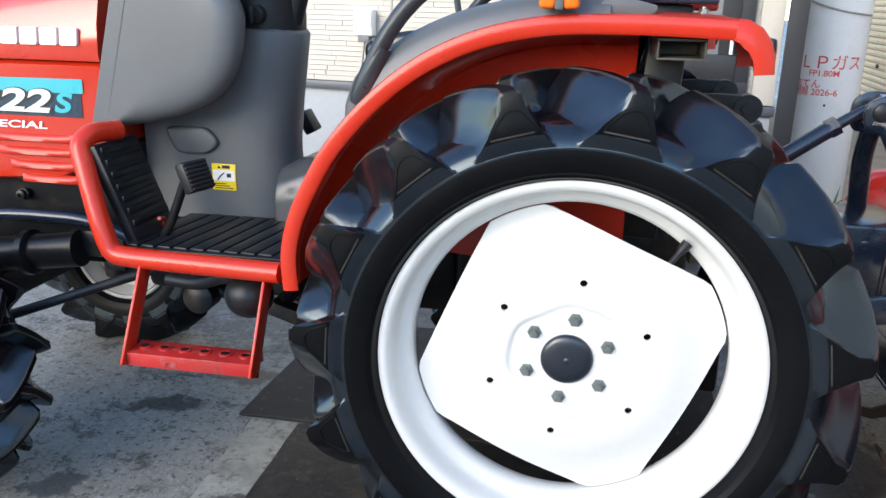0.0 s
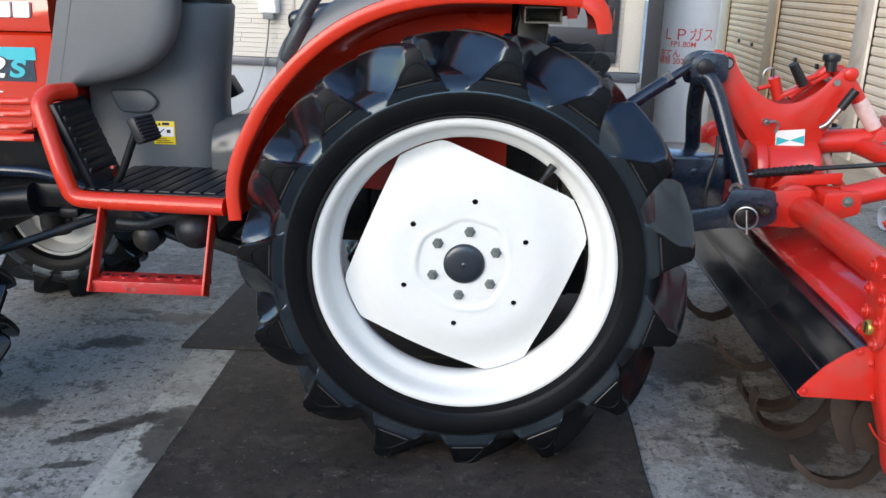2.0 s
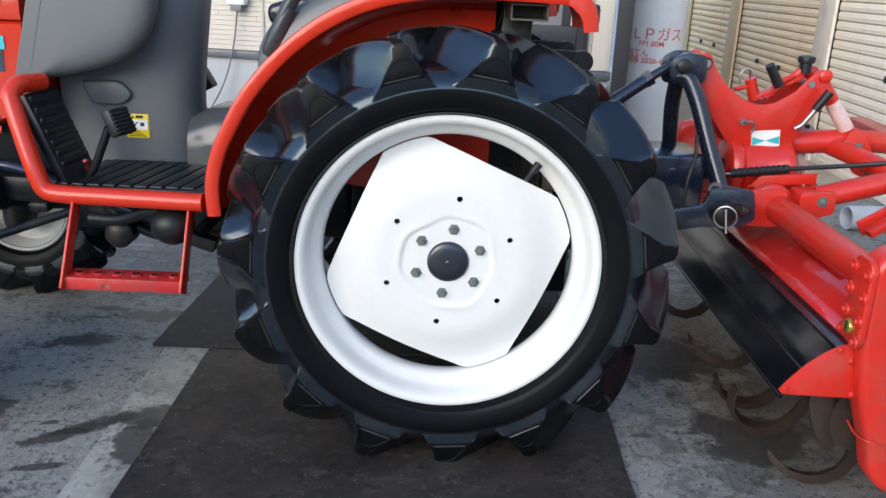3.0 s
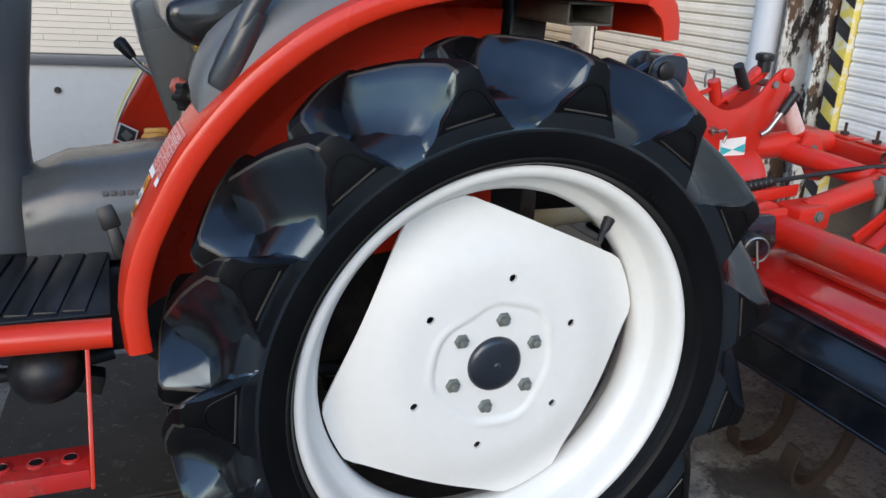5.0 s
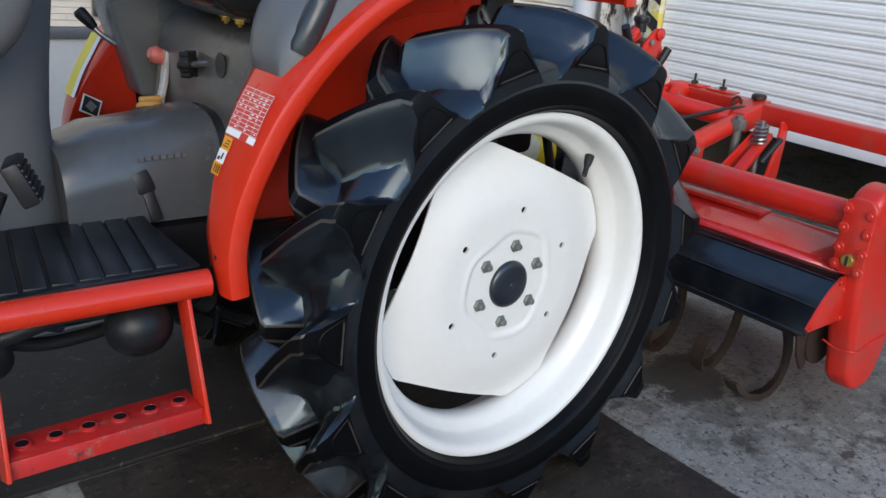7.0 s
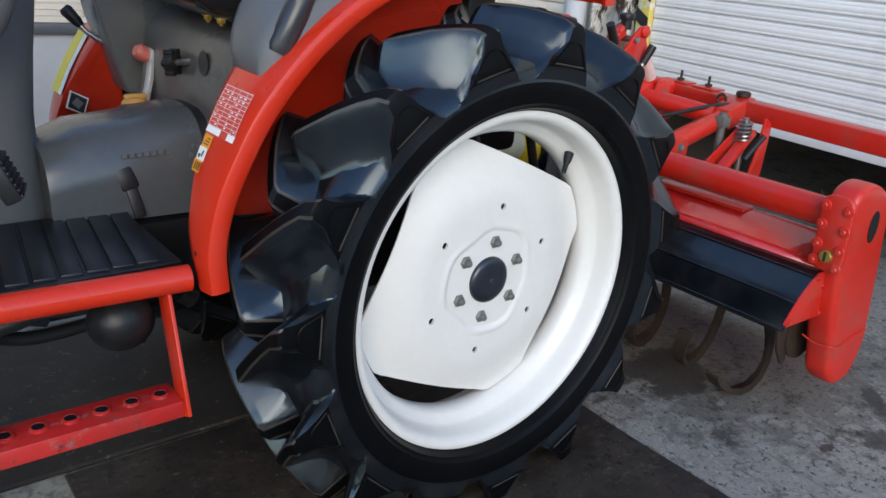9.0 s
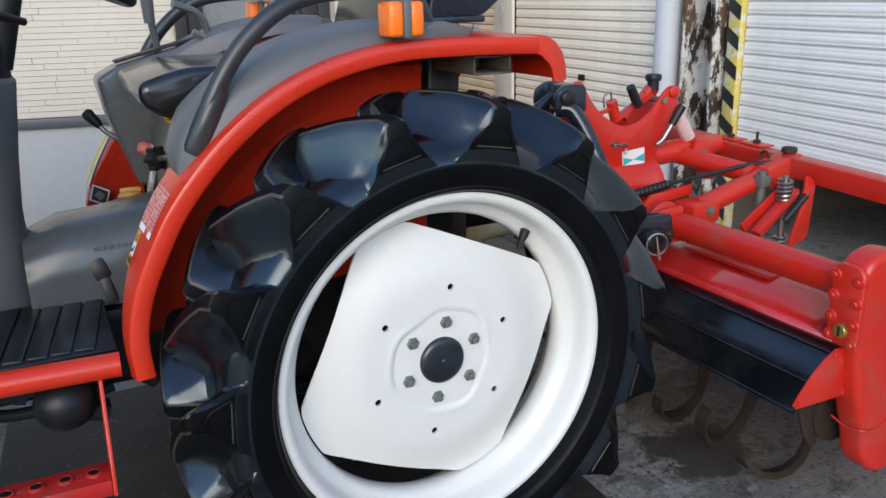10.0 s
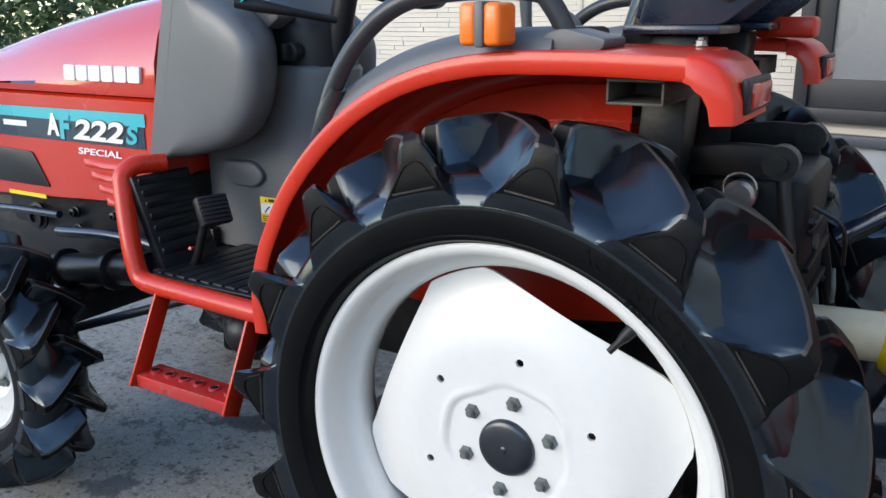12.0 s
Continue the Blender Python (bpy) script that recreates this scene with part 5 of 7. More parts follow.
def fender_stickers():
    fl = [o for o in tractor.children if o.name == "fender"][0]
    line = smooth_line([(x, z, y) for (x, z), y in zip(FENDER, INNER_Y)])

    def surf(s, y, d=0.0):
        """A place on the guard band; s: height along it."""
        for a, b in zip(line, line[1:]):
            if a.y <= s <= b.y:
                k = (s - a.y) / (b.y - a.y)
                p = a.lerp(b, k)
                t = Vector((b.x - a.x, b.y - a.y)).normalized()
                n = Vector((-t.y, t.x))
                u = max(0.0, min(1, (y - 0.059) / max(0.02, p.z - 0.02 - 0.059)))
                return Vector((p.x + n.x * (0.004 * u + 0.001 + d), y, p.y + n.y * (0.004 * u + 0.001 + d)))
        return Vector((0, 0, 0))

    def patch(name, s0, s1, ya, yb, mat, d=0.0, shift=0.0, label=""):
        bm = B()
        n = 6
        rows = []
        for i in range(n + 1):
            k = i / n
            s = s0 + (s1 - s0) * k
            rows.append([bm.verts.new(surf(s, ya + shift * k, d)), bm.verts.new(surf(s, yb + shift * k, d))])
        skin(bm, rows, False, False)
        return part(name, bm, mat, fl, label, smooth=False)

    patch("spec_sticker", 0.752, 0.819, 0.071, 0.161, STICKER_R, 0.0, 0.012, "red sticker with white table lines")
    for k in range(11):
        s = 0.7625 + 0.00545 * k
        patch("print_bar", s, s + 0.0006, 0.074 + 0.0011 * k, 0.160 + 0.0011 * k, STICKER_W, 0.0008, 0.0)
    for y in (0.074, 0.089, 0.112, 0.132, 0.1585):
        patch("print_bar", 0.7625, 0.817, y, y + 0.0008, STICKER_W, 0.0009, 0.010)
    rng = random.Random(2)
    for k in range(34):
        s, y = 0.7635 + rng.randrange(9) * 0.00545, 0.077 + rng.randrange(6) * 0.0145
        patch("print_bar", s + 0.0016, s + 0.0034, y + 0.002, y + 0.005 + 0.005 * rng.random(), STICKER_W, 0.0009, 0.0)
    patch("print_block", 0.753, 0.762, 0.072, 0.094, STICKER_W, 0.0008)
    patch("print_block", 0.753, 0.762, 0.116, 0.160, STICKER_W, 0.0008)
    for s0, s1, mt in ((0.697, 0.714, STICKER_O), (0.714, 0.732, STICKER_W), (0.732, 0.750, STICKER_O)):
        patch("warning_sticker", s0, s1, 0.128, 0.154, mt, 0.0, 0.003, "orange and white warning sticker")
    patch("print_mark", 0.719, 0.728, 0.136, 0.140, STICKER_K, 0.0008)
    patch("print_mark", 0.717, 0.722, 0.143, 0.150, STICKER_K, 0.0008)
    for k in range(3):
        patch("print_bar", 0.700, 0.711, 0.131 + 0.007 * k, 0.1345 + 0.007 * k, STICKER_K, 0.0008)
        patch("print_bar", 0.736 + 0.004 * k, 0.7375 + 0.004 * k, 0.133, 0.150 - 0.003 * k, STICKER_K, 0.0008)
    # small black disc on the band, painted for the dark of a hole
    bm = B()
    lathe(bm, [(0.0035, 0), (0.0035, 0.001)], 10, along(surf(0.59, 0.085), (-1, 0, 0)), True)
    part("drain_hole_shade", bm, STICKER_K, fl)


fender_stickers()


# roll bar stumps behind the seat
def roll_bar(mir):
    def Y(y):
        return 2 * MID - y if mir else y
    r = new("roll_bar_post")
    r.parent = tractor
    tagged(r, "black folded roll bar post")
    bm = B()
    bar(bm, (0.115, Y(0.30), 0.62), (0.142, Y(0.30), 1.055), 0.075, 0.07, 0.006, up=(1, 0, 0))
    part("lower_post", bm, IRON, r)
    bm = B()
    box(bm, (0.075, Y(0.235), 1.055), (0.215, Y(0.365), 1.068), 0.004)
    part("flange", bm, NAVY, r)
    bm = B()
    plate(bm, rounded([(0.095, 1.068), (0.215, 1.068), (0.262, 1.105), (0.27, 1.16), (0.235, 1.185), (0.21, 1.30), (0.15, 1.30)], 0.012), Y(0.245), Y(0.253), 0.002)
    plate(bm, rounded([(0.095, 1.068), (0.215, 1.068), (0.262, 1.105), (0.27, 1.16), (0.235, 1.185), (0.21, 1.30), (0.15, 1.30)], 0.012), Y(0.347), Y(0.355), 0.002)
    part("hinge_plate", bm, NAVY, r)
    bm = B()
    bar(bm, (0.115, Y(0.30), 1.07), (0.19, Y(0.30), 1.5), 0.06, 0.07, 0.006, up=(1, 0, 0))
    part("upper_post", bm, NAVY, r)
    bm = B()
    lathe(bm, [(0.012, 0), (0.012, 0.004), (0.009, 0.006)], 16, along((0.222, Y(0.246), 1.11), (0, 1 if mir else -1, 0)), True)
    part("hinge_pin", bm, IRON, r)
    bm = B()
    for lo, hi in (((0.108, Y(0.09), 0.998), (0.186, Y(0.26), 1.003)), ((0.108, Y(0.09), 0.972), (0.112, Y(0.26), 0.998)), ((0.182, Y(0.09), 0.972), (0.186, Y(0.26), 0.998)), ((0.108, Y(0.09), 0.968), (0.186, Y(0.26), 0.972)), ((0.110, Y(0.20), 0.970), (0.184, Y(0.205), 1.0))):
        box(bm, lo, hi, 0.0015)
    part("bracket", bm, DUSTY, r, "dusty brown-grey sheet bracket")
    return r


roll_bar(False)
roll_bar(True)


# platform: rail, mat, step
def platform():
    p = new("platform")
    p.parent = tractor
    tagged(p, "footplate with red tubular edge rail")
    bm = B()
    pts = [(-0.945, 0.235, 0.783), (-0.968, 0.172, 0.785), (-0.978, 0.148, 0.765), (-0.955, 0.13, 0.70), (-0.925, 0.112, 0.61), (-0.905, 0.108, 0.557), (-0.86, 0.106, 0.553), (-0.545, 0.090, 0.552)]
    sweep(bm, fillet(pts, 0.05, 6), 0.0205, 18)
    part("edge_rail", bm, RED, p, "bent red tube")
    bm = B()
    box(bm, (-0.90, 0.115, 0.548), (-0.55, 0.40, 0.562), 0.004)
    part("floor_plate", bm, IRON, p)
    # far footplate, mostly hidden, added to block light from under the tractor
    bm = B()
    box(bm, (-0.90, 0.58, 0.548), (-0.45, 0.85, 0.562), 0.004)
    part("floor_plate", bm, IRON, p)
    bm = B()
    box(bm, (-0.885, 0.118, 0.562), (-0.545, 0.40, 0.570), 0.003)
    part("mat_sheet", bm, MAT_RUBBER, p, "black ribbed rubber floor mat")
    for k in range(9):
        x = -0.876 + 0.0355 * k
        bm = B()
        bar(bm, (x, 0.128, 0.5715), (x + 0.034, 0.385, 0.5715), 0.0305, 0.006, 0.0022)
        part("mat_rib", bm, MAT_RUBBER, p)
    bm = B()
    plate(bm, [(-0.865, 0.562), (-0.89, 0.562), (-0.968, 0.76), (-0.945, 0.765)], 0.145, 0.30, 0.004)
    part("toe_board", bm, MAT_RUBBER, p, "black ribbed rubber toe board")
    for k in range(7):
        z = 0.60 + 0.024 * k
        x = -0.872 - 0.39 * (z - 0.575)
        bm = B()
        box(bm, (x - 0.004, 0.155, z), (x + 0.0035, 0.29, z + 0.016), 0.003)
        part("mat_rib", bm, MAT_RUBBER, p)
    for x0, x1 in ((-0.836, -0.847), (-0.578, -0.584)):
        bm = B()
        a, b = Vector((x0, 0.112, 0.545)), Vector((x1, 0.028, 0.358))
        bar(bm, a, b, 0.006, 0.044, 0.0015, up=(0, 1, 0.3))
        part("step_side", bm, RED, p, "red flat steel hanger")
    bm = B()
    box(bm, (-0.844, 0.026, 0.383), (-0.587, 0.088, 0.387), 0.001)
    box(bm, (-0.844, 0.024, 0.360), (-0.587, 0.028, 0.387), 0.001)
    box(bm, (-0.844, 0.084, 0.366), (-0.587, 0.088, 0.387), 0.001)
    part("step_tread", bm, RED_STEP, p, "scuffed red perforated step")
    for k in range(6):
        x = -0.820 + 0.042 * k
        bm = B()
        lathe(bm, [(0.0125, 0.000), (0.0125, 0.0025), (0.009, 0.004), (0.0075, 0.002)], 18, along((x, 0.057, 0.387), (0, 0, 1)))
        part("grip_ring", bm, RED_STEP, p)
        # a dark disc stands for the shade in the open hole
        bm = B()
        lathe(bm, [(0.0085, 0.0), (0.0085, 0.0032)], 14, along((x, 0.057, 0.3875), (0, 0, 1)), True)
        part("grip_hole_shade", bm, IRON, p)
    # clutch pedal
    pd = new("clutch_pedal")
    pd.parent = tractor
    tagged(pd, "black ribbed clutch pedal")
    bm = B()
    sweep(bm, fillet([(-0.845, 0.205, 0.575), (-0.825, 0.20, 0.60), (-0.785, 0.195, 0.69)], 0.03), 0.0095, 10)
    part("pedal_arm", bm, IRON, pd)
    bm = B()
    m = pose(-0.758, 0.19, 0.706, 0, -24, -16)
    box(bm, (-0.012, -0.034, -0.031), (0.012, 0.034, 0.031), 0.005, m)
    part("pedal_pad", bm, BLACK, pd)
    for k in range(7):
        bm = B()
        box(bm, (0.010, -0.031, -0.0285 + 0.0086 * k), (0.0145, 0.031, -0.0235 + 0.0086 * k), 0.0015, m)
        part("pad_rib", bm, BLACK, pd)
    bm = B()
    sweep(bm, fillet([(-0.87, 0.25, 0.575), (-0.86, 0.24, 0.60), (-0.85, 0.20, 0.61)], 0.02), 0.004, 8)
    part("spring_wire", bm, RED, pd)
    # right brake pedals far side
    bm = B()
    box(bm, (-0.02, -0.03, -0.03), (0.01, 0.03, 0.03), 0.005, pose(-0.724, 0.78, 0.737, 0, -30, 0))
    part("brake_pedal", bm, BLACK, tractor, "black brake pedal")


platform()


# bonnet, dash and consoles
def bonnet():
    h = new("bonnet")
    h.parent = tractor
    tagged(h, "glossy red bonnet with teal stripe sticker")
    bm = B()
    rings = []
    for x, zt, half, zs in ((-1.0, 1.152, 0.205, 1.03), (-1.2, 1.125, 0.203, 1.01), (-1.45, 1.085, 0.198, 0.98), (-1.7, 1.035, 0.192, 0.95), (-1.95, 0.975, 0.183, 0.91), (-2.1, 0.93, 0.172, 0.87), (-2.16, 0.88, 0.155, 0.84)):
        sec = [(half - 0.004, 0.915), (half, 0.93), (half - 0.004, zs - 0.04), (half - 0.022, zs + 0.02), (half - 0.06, zt - 0.03), (half - 0.12, zt - 0.006), (0, zt)]
        full = [(-a, z) for a, z in sec] + [(a, z) for a, z in reversed(sec[:-1])]
        rings.append([bm.verts.new((x, MID + a, z)) for a, z in full])
    skin(bm, rings)
    part("hood_top", bm, RED_GLOSS, h, sharp=50)
    bm = B()
    rings = []
    for x, half, zb in ((-1.0, 0.204, 0.70), (-1.12, 0.204, 0.655), (-1.45, 0.199, 0.635), (-1.75, 0.192, 0.62), (-2.0, 0.182, 0.60), (-2.14, 0.16, 0.60)):
        sec = [(-half + 0.02, zb), (-half, zb + 0.012), (-half - 0.002, 0.78), (-half, 0.905), (-half + 0.012, 0.912), (half - 0.012, 0.912), (half, 0.905), (half + 0.002, 0.78), (half, zb + 0.012), (half - 0.02, zb)]
        rings.append([bm.verts.new((x, MID + a, z)) for a, z in sec])
    skin(bm, rings)
    part("side_panel", bm, RED_GLOSS, h, sharp=50)

    def side(x):
        k = (-1.0 - x) / 0.45
        return MID - 0.2065 + 0.005 * k

    def strip(name, x0, x1, za0, za1, zb0, zb1, mat, d=0.0, label=""):
        bm = B()
        rows = []
        for i in range(7):
            k = i / 6
            x = x0 + (x1 - x0) * k
            rows.append([bm.verts.new((x, side(x) - 0.0015 - d, za0 + (zb0 - za0) * k)), bm.verts.new((x, side(x) - 0.0015 - d, za1 + (zb1 - za1) * k))])
        skin(bm, rows, False, False)
        return part(name, bm, mat, h, label, smooth=False)
    strip("stripe_sticker", -1.048, -1.78, 0.797, 0.848, 0.797, 0.848, STRIPE_DARK, 0, "dark blue stripe sticker")
    strip("teal_band", -1.042, -1.78, 0.848, 0.878, 0.848, 0.873, TEAL, 0, "teal stripe")

    def line(name, text, x0, x1, z0, z1, mat, slant, fat, label, d=0.0036):
        """Letters that fill the given stretch of the panel."""
        bm = B()
        vs, fs = letters(text, 0.06, fat)
        pts = [(v.x + slant * v.y, v.y) for v in vs]
        a, b = min(p[0] for p in pts), max(p[0] for p in pts)
        c, e = min(p[1] for p in pts), max(p[1] for p in pts)
        new_vs = []
        for u, v in pts:
            x = x0 + (u - a) / (b - a) * (x1 - x0)
            new_vs.append(bm.verts.new((x, side(x) - d, z0 + (v - c) / (e - c) * (z1 - z0))))
        for f in fs:
            try:
                bm.faces.new([new_vs[i] for i in f])
            except ValueError:
                pass
        part(name, bm, mat, h, label, smooth=False)
    line("number_shade", "222", -1.314, -1.112, 0.801, 0.857, STICKER_K, 0.22, 0.004, "black outline of the number", 0.0028)
    line("model_writing", "222", -1.310, -1.118, 0.805, 0.855, STICKER_W, 0.22, 0.002, "white model number")
    line("model_writing", "S", -1.112, -1.066, 0.806, 0.850, TEAL, 0.22, 0.002, "teal letter")
    line("special_writing", "SPECIAL", -1.297, -1.134, 0.770, 0.786, STICKER_W, 0.1, 0.0012, "white lettering")
    line("model_writing", "A", -1.414, -1.364, 0.808, 0.864, STICKER_W, 0.1, 0.003, "white letter")
    line("model_writing", "F", -1.362, -1.318, 0.802, 0.864, TEAL, 0.1, 0.003, "teal letter")
    bm = B()
    plate(bm, [(-1.60, 0.824), (-1.50, 0.824), (-1.50, 0.838), (-1.60, 0.838)], side(-1.55) - 0.0022, side(-1.55) - 0.0034, 0)
    part("print_bar", bm, STICKER_W, h, smooth=False)
    for u in range(6):
        bm = B()
        x = -1.316 + 0.0465 * u
        plate(bm, rounded([(x, 0.946), (x + 0.040, 0.946), (x + 0.043, 0.982), (x + 0.003, 0.982)], 0.005), side(x) + 0.004, side(x) - 0.004, 0.001)
        part("maker_badge", bm, STICKER_W, h, "white maker's badge block", smooth=False)
    for k in range(4):
        bm = B()
        z = 0.750 - 0.030 * k
        x0, x1 = -1.285 + 0.024 * k, -1.075
        rings = []
        for i in range(9):
            f = i / 8
            x = x0 + (x1 - x0) * f
            b = 0.008 * min(1, 6 * f, 6 * (1 - f)) ** 0.5 + 0.0005
            rings.append([bm.verts.new((x, side(x) + q, z + w)) for q, w in ((0.004, 0.009), (-0.3 * b, 0.008), (-0.85 * b, 0.0), (-b, -0.007), (-0.7 * b, -0.009), (0.004, -0.009))])
        skin(bm, rings)
        part("louvre", bm, RED, h, "pressed red louvre", sharp=60)
    bm = B()
    plate(bm, rounded([(-1.70, 0.672), (-1.437, 0.672), (-1.495, 0.760), (-1.70, 0.763)], 0.01), side(-1.5) - 0.003, side(-1.5) + 0.003, 0.001)
    part("mesh_grille", bm, BLACK, h, "dark mesh grille")
    bm = B()
    plate(bm, [(-1.62, 0.640), (-1.46, 0.640), (-1.46, 0.650), (-1.62, 0.650)], side(-1.5) - 0.003, side(-1.5), 0)
    part("warning_sticker", bm, STICKER_Y, h, smooth=False)


bonnet()


def dash():
    d = new("dash_cowl")
    d.parent = tractor
    tagged(d, "dark grey plastic instrument cowl and steering console")
    base = rounded([(-0.9855, 0.787), (-0.985, 0.783), (-0.980, 0.783), (-0.93, 0.787), (-0.82, 0.813), (-0.755, 0.843), (-0.712, 0.89), (-0.690, 0.95), (-0.686, 1.02), (-0.705, 1.06), (-0.755, 1.10), (-0.84, 1.14), (-0.880, 1.155), (-0.885, 1.155), (-0.887, 1.150)], 0.03, 4)
    bm = B()
    rings = []
    half = [(0.0, 0.075, 0.0), (0.0, 0.044, 0.0), (0.003, 0.027, 0.0), (0.009, 0.015, 0.0), (0.018, 0.006, 0.0), (0.030, 0.001, 0.0), (0.048, 0.0, 0.002), (0.07, 0.0, 0.008), (0.095, 0.0, 0.022), (0.12, 0.0, 0.042), (0.145, 0.0, 0.066), (0.17, 0.0, 0.09), (0.20, 0.0, 0.108), (0.224, 0.0, 0.112)]
    whole = [(MID - 0.224 + d, b, k) for d, b, k in half] + [(MID + 0.224 - d, b, k) for d, b, k in reversed(half[:-1])]
    for y, b, k in whole:
        ring = []
        for x, z in base:
            front = -0.985 + 0.269 * (z - 0.783)
            f = max(0.0, min(1.0, (x - front) / 0.25))
            c = Vector((-0.86, 0.97))
            edge = b * min(1.0, 4 * f)
            p = Vector((x, z))
            q = p + (c - p).normalized() * edge
            ring.append(bm.verts.new((max(q.x, front) - k * f, y, q.y)))
        rings.append(ring)
    skin(bm, rings)
    part("cowl", bm, GREY, d, sharp=50)
    bm = B()
    plate(bm, rounded([(-1.022, 0.780), (-0.984, 0.780), (-0.884, 1.160), (-0.922, 1.160)], 0.008), MID - 0.2225, MID + 0.2225, 0.003, "y", 1)
    part("cowl_edge", bm, GREY, d, smooth=False)
    # lower console, rounded in plan
    bm = B()
    rings = []
    for z, xr, g in ((0.56, -0.655, 0.012), (0.66, -0.657, 0.006), (0.70, -0.657, 0.002), (0.735, -0.655, 0.0), (0.83, -0.646, 0.0), (0.90, -0.637, 0.0), (0.972, -0.628, 0.0), (0.980, -0.630, -0.003), (0.985, -0.636, -0.009)):
        plan = [(-0.98, 0.395), (xr - 0.11, 0.395), (xr - 0.075, 0.397), (xr - 0.045, 0.406), (xr - 0.022, 0.422), (xr - 0.007, 0.445), (xr, 0.47)]
        plan += [(x, 2 * 0.497 - y) for x, y in reversed(plan)]
        rings.append([bm.verts.new((x + (g if x > -0.9 else 0), y, z)) for x, y in plan])
    skin(bm, rings)
    part("console", bm, GREY, d, "grey plastic steering console", sharp=50)
    bm = B()
    plate(bm, rounded([(-0.925, 0.770), (-0.825, 0.772), (-0.795, 0.738), (-0.825, 0.712), (-0.90, 0.712)], 0.018), 0.381, 0.40, 0.006, "y", 3)
    part("console_bulge", bm, GREY, d, sharp=55)
    # tunnel over the gearbox
    bm = B()
    rings = []
    for x, top, half in ((-0.665, 0.688, 0.112), (-0.655, 0.691, 0.114), (-0.60, 0.714, 0.117), (-0.52, 0.721, 0.120), (-0.45, 0.731, 0.124), (-0.405, 0.735, 0.127)):
        sec = []
        for k in range(15):
            a = math.pi * (1 - k / 14)
            c, e = math.cos(a), math.sin(a)
            sec.append((half * (1 if c > 0 else -1) * abs(c) ** 0.62, 0.56 + (top - 0.56) * abs(e) ** 0.62))
        rings.append([bm.verts.new((x, MID + a, z)) for a, z in sec])
    skin(bm, rings)
    part("tunnel", bm, TUNNEL, d, "grey plastic gearbox cover", sharp=55)
    bm = B()
    rings = []
    for x, top, half in ((-0.403, 0.728, 0.121), (-0.38, 0.732, 0.124)):
        rings.append([bm.verts.new((x, MID + half * (1 if math.cos(a) > 0 else -1) * abs(math.cos(a)) ** 0.62, 0.56 + (top - 0.56) * abs(math.sin(a)) ** 0.62)) for a in (math.pi * (1 - k / 14) for k in range(15))])
    skin(bm, rings)
    part("tunnel_collar", bm, BLACK, d)
    bm = B()
    plate(bm, rounded([(-0.392, 0.56), (-0.30, 0.56), (-0.10, 0.60), (-0.10, 0.89), (-0.30, 0.893), (-0.355, 0.875), (-0.380, 0.83)], 0.03), 0.27, 0.738, 0.02, "y", 3)
    part("seat_base_cover", bm, GREY_DARK, d, "dark grimy plastic panel under the seat", sharp=55)
    # the hole's darkness is a thin dark disc laid on the panel
    bm = B()
    lathe(bm, [(0.022, 0.0), (0.022, 0.0012)], 24, along((-0.3828, 0.405, 0.815), (-1, 0, 0.05)), True)
    part("knob_hole_shade", bm, IRON, d)
    bm = B()
    sweep(bm, [(-0.378, 0.470, 0.808), (-0.393, 0.500, 0.803), (-0.402, 0.518, 0.801)], 0.0065, 10)
    part("knob_stem", bm, STEEL, d)
    bm = B()
    m = along((-0.392, 0.505, 0.802), (-0.62, 0.72, -0.05))
    lathe(bm, [(0.014, 0), (0.021, 0.003), (0.022, 0.008), (0.022, 0.018), (0.019, 0.022), (0.010, 0.022)], 14, m, True)
    knob = part("black_knob", bm, BLACK, d, "black star-shaped turn knob", sharp=25)
    for k in range(6):
        a = math.pi * k / 3
        bm = B()
        lathe(bm, [(0.006, 0.002), (0.006, 0.020)], 10, m @ Matrix.Translation((0.021 * math.cos(a), 0, 0.021 * math.sin(a))), True)
        part("lobe", bm, BLACK, knob, sharp=25)
    # filler on the far shoulder of the cover
    bm = B()
    lathe(bm, [(0.040, -0.01), (0.040, 0.004), (0.032, 0.009), (0.030, 0.014)], 24, along((-0.452, 0.575, 0.700), (0, 0.3, 1)), True)
    part("filler_neck", bm, BLACK, d)
    bm = B()
    m = along((-0.452, 0.580, 0.712), (0, 0.2, 1))
    lathe(bm, [(0.025, 0), (0.025, 0.006), (0.020, 0.012), (0.008, 0.014)], 24, m, True)
    box(bm, (-0.020, 0.010, -0.007), (0.024, 0.022, 0.007), 0.005, m)
    part("filler_cap", bm, OCHRE, d, "ochre plastic filler cap")
    bm = B()
    rng = random.Random(5)
    for k in range(7):
        x = -0.548 + 0.0125 * k
        a = Vector((x, MID - 0.1145, 0.668))
        box(bm, a + Vector((0, -0.002, 0)), a + Vector((0.008, 0.001, 0.006 + 0.002 * rng.random())), 0.0005)
    part("moulded_mark", bm, GREY, d, smooth=False)
    # flat lever beside the cover
    bm = B()
    bar(bm, (-0.527, 0.352, 0.565), (-0.538, 0.366, 0.622), 0.007, 0.020, 0.003, up=(1, 0, 0.3))
    part("lever_bar", bm, BLACK, d)
    bm = B()
    bar(bm, (-0.536, 0.364, 0.612), (-0.548, 0.374, 0.652), 0.013, 0.032, 0.006, up=(1, 0, 0.3))
    part("pedal_lock_lever", bm, BLACK, d, "black flat lever")
    # lever gate on the far side of the seat panel
    bm = B()
    plate(bm, [(-0.409, 0.690), (-0.399, 0.690), (-0.385, 0.745), (-0.380, 0.800), (-0.386, 0.806), (-0.395, 0.745)], 0.662, 0.684, 0.001)
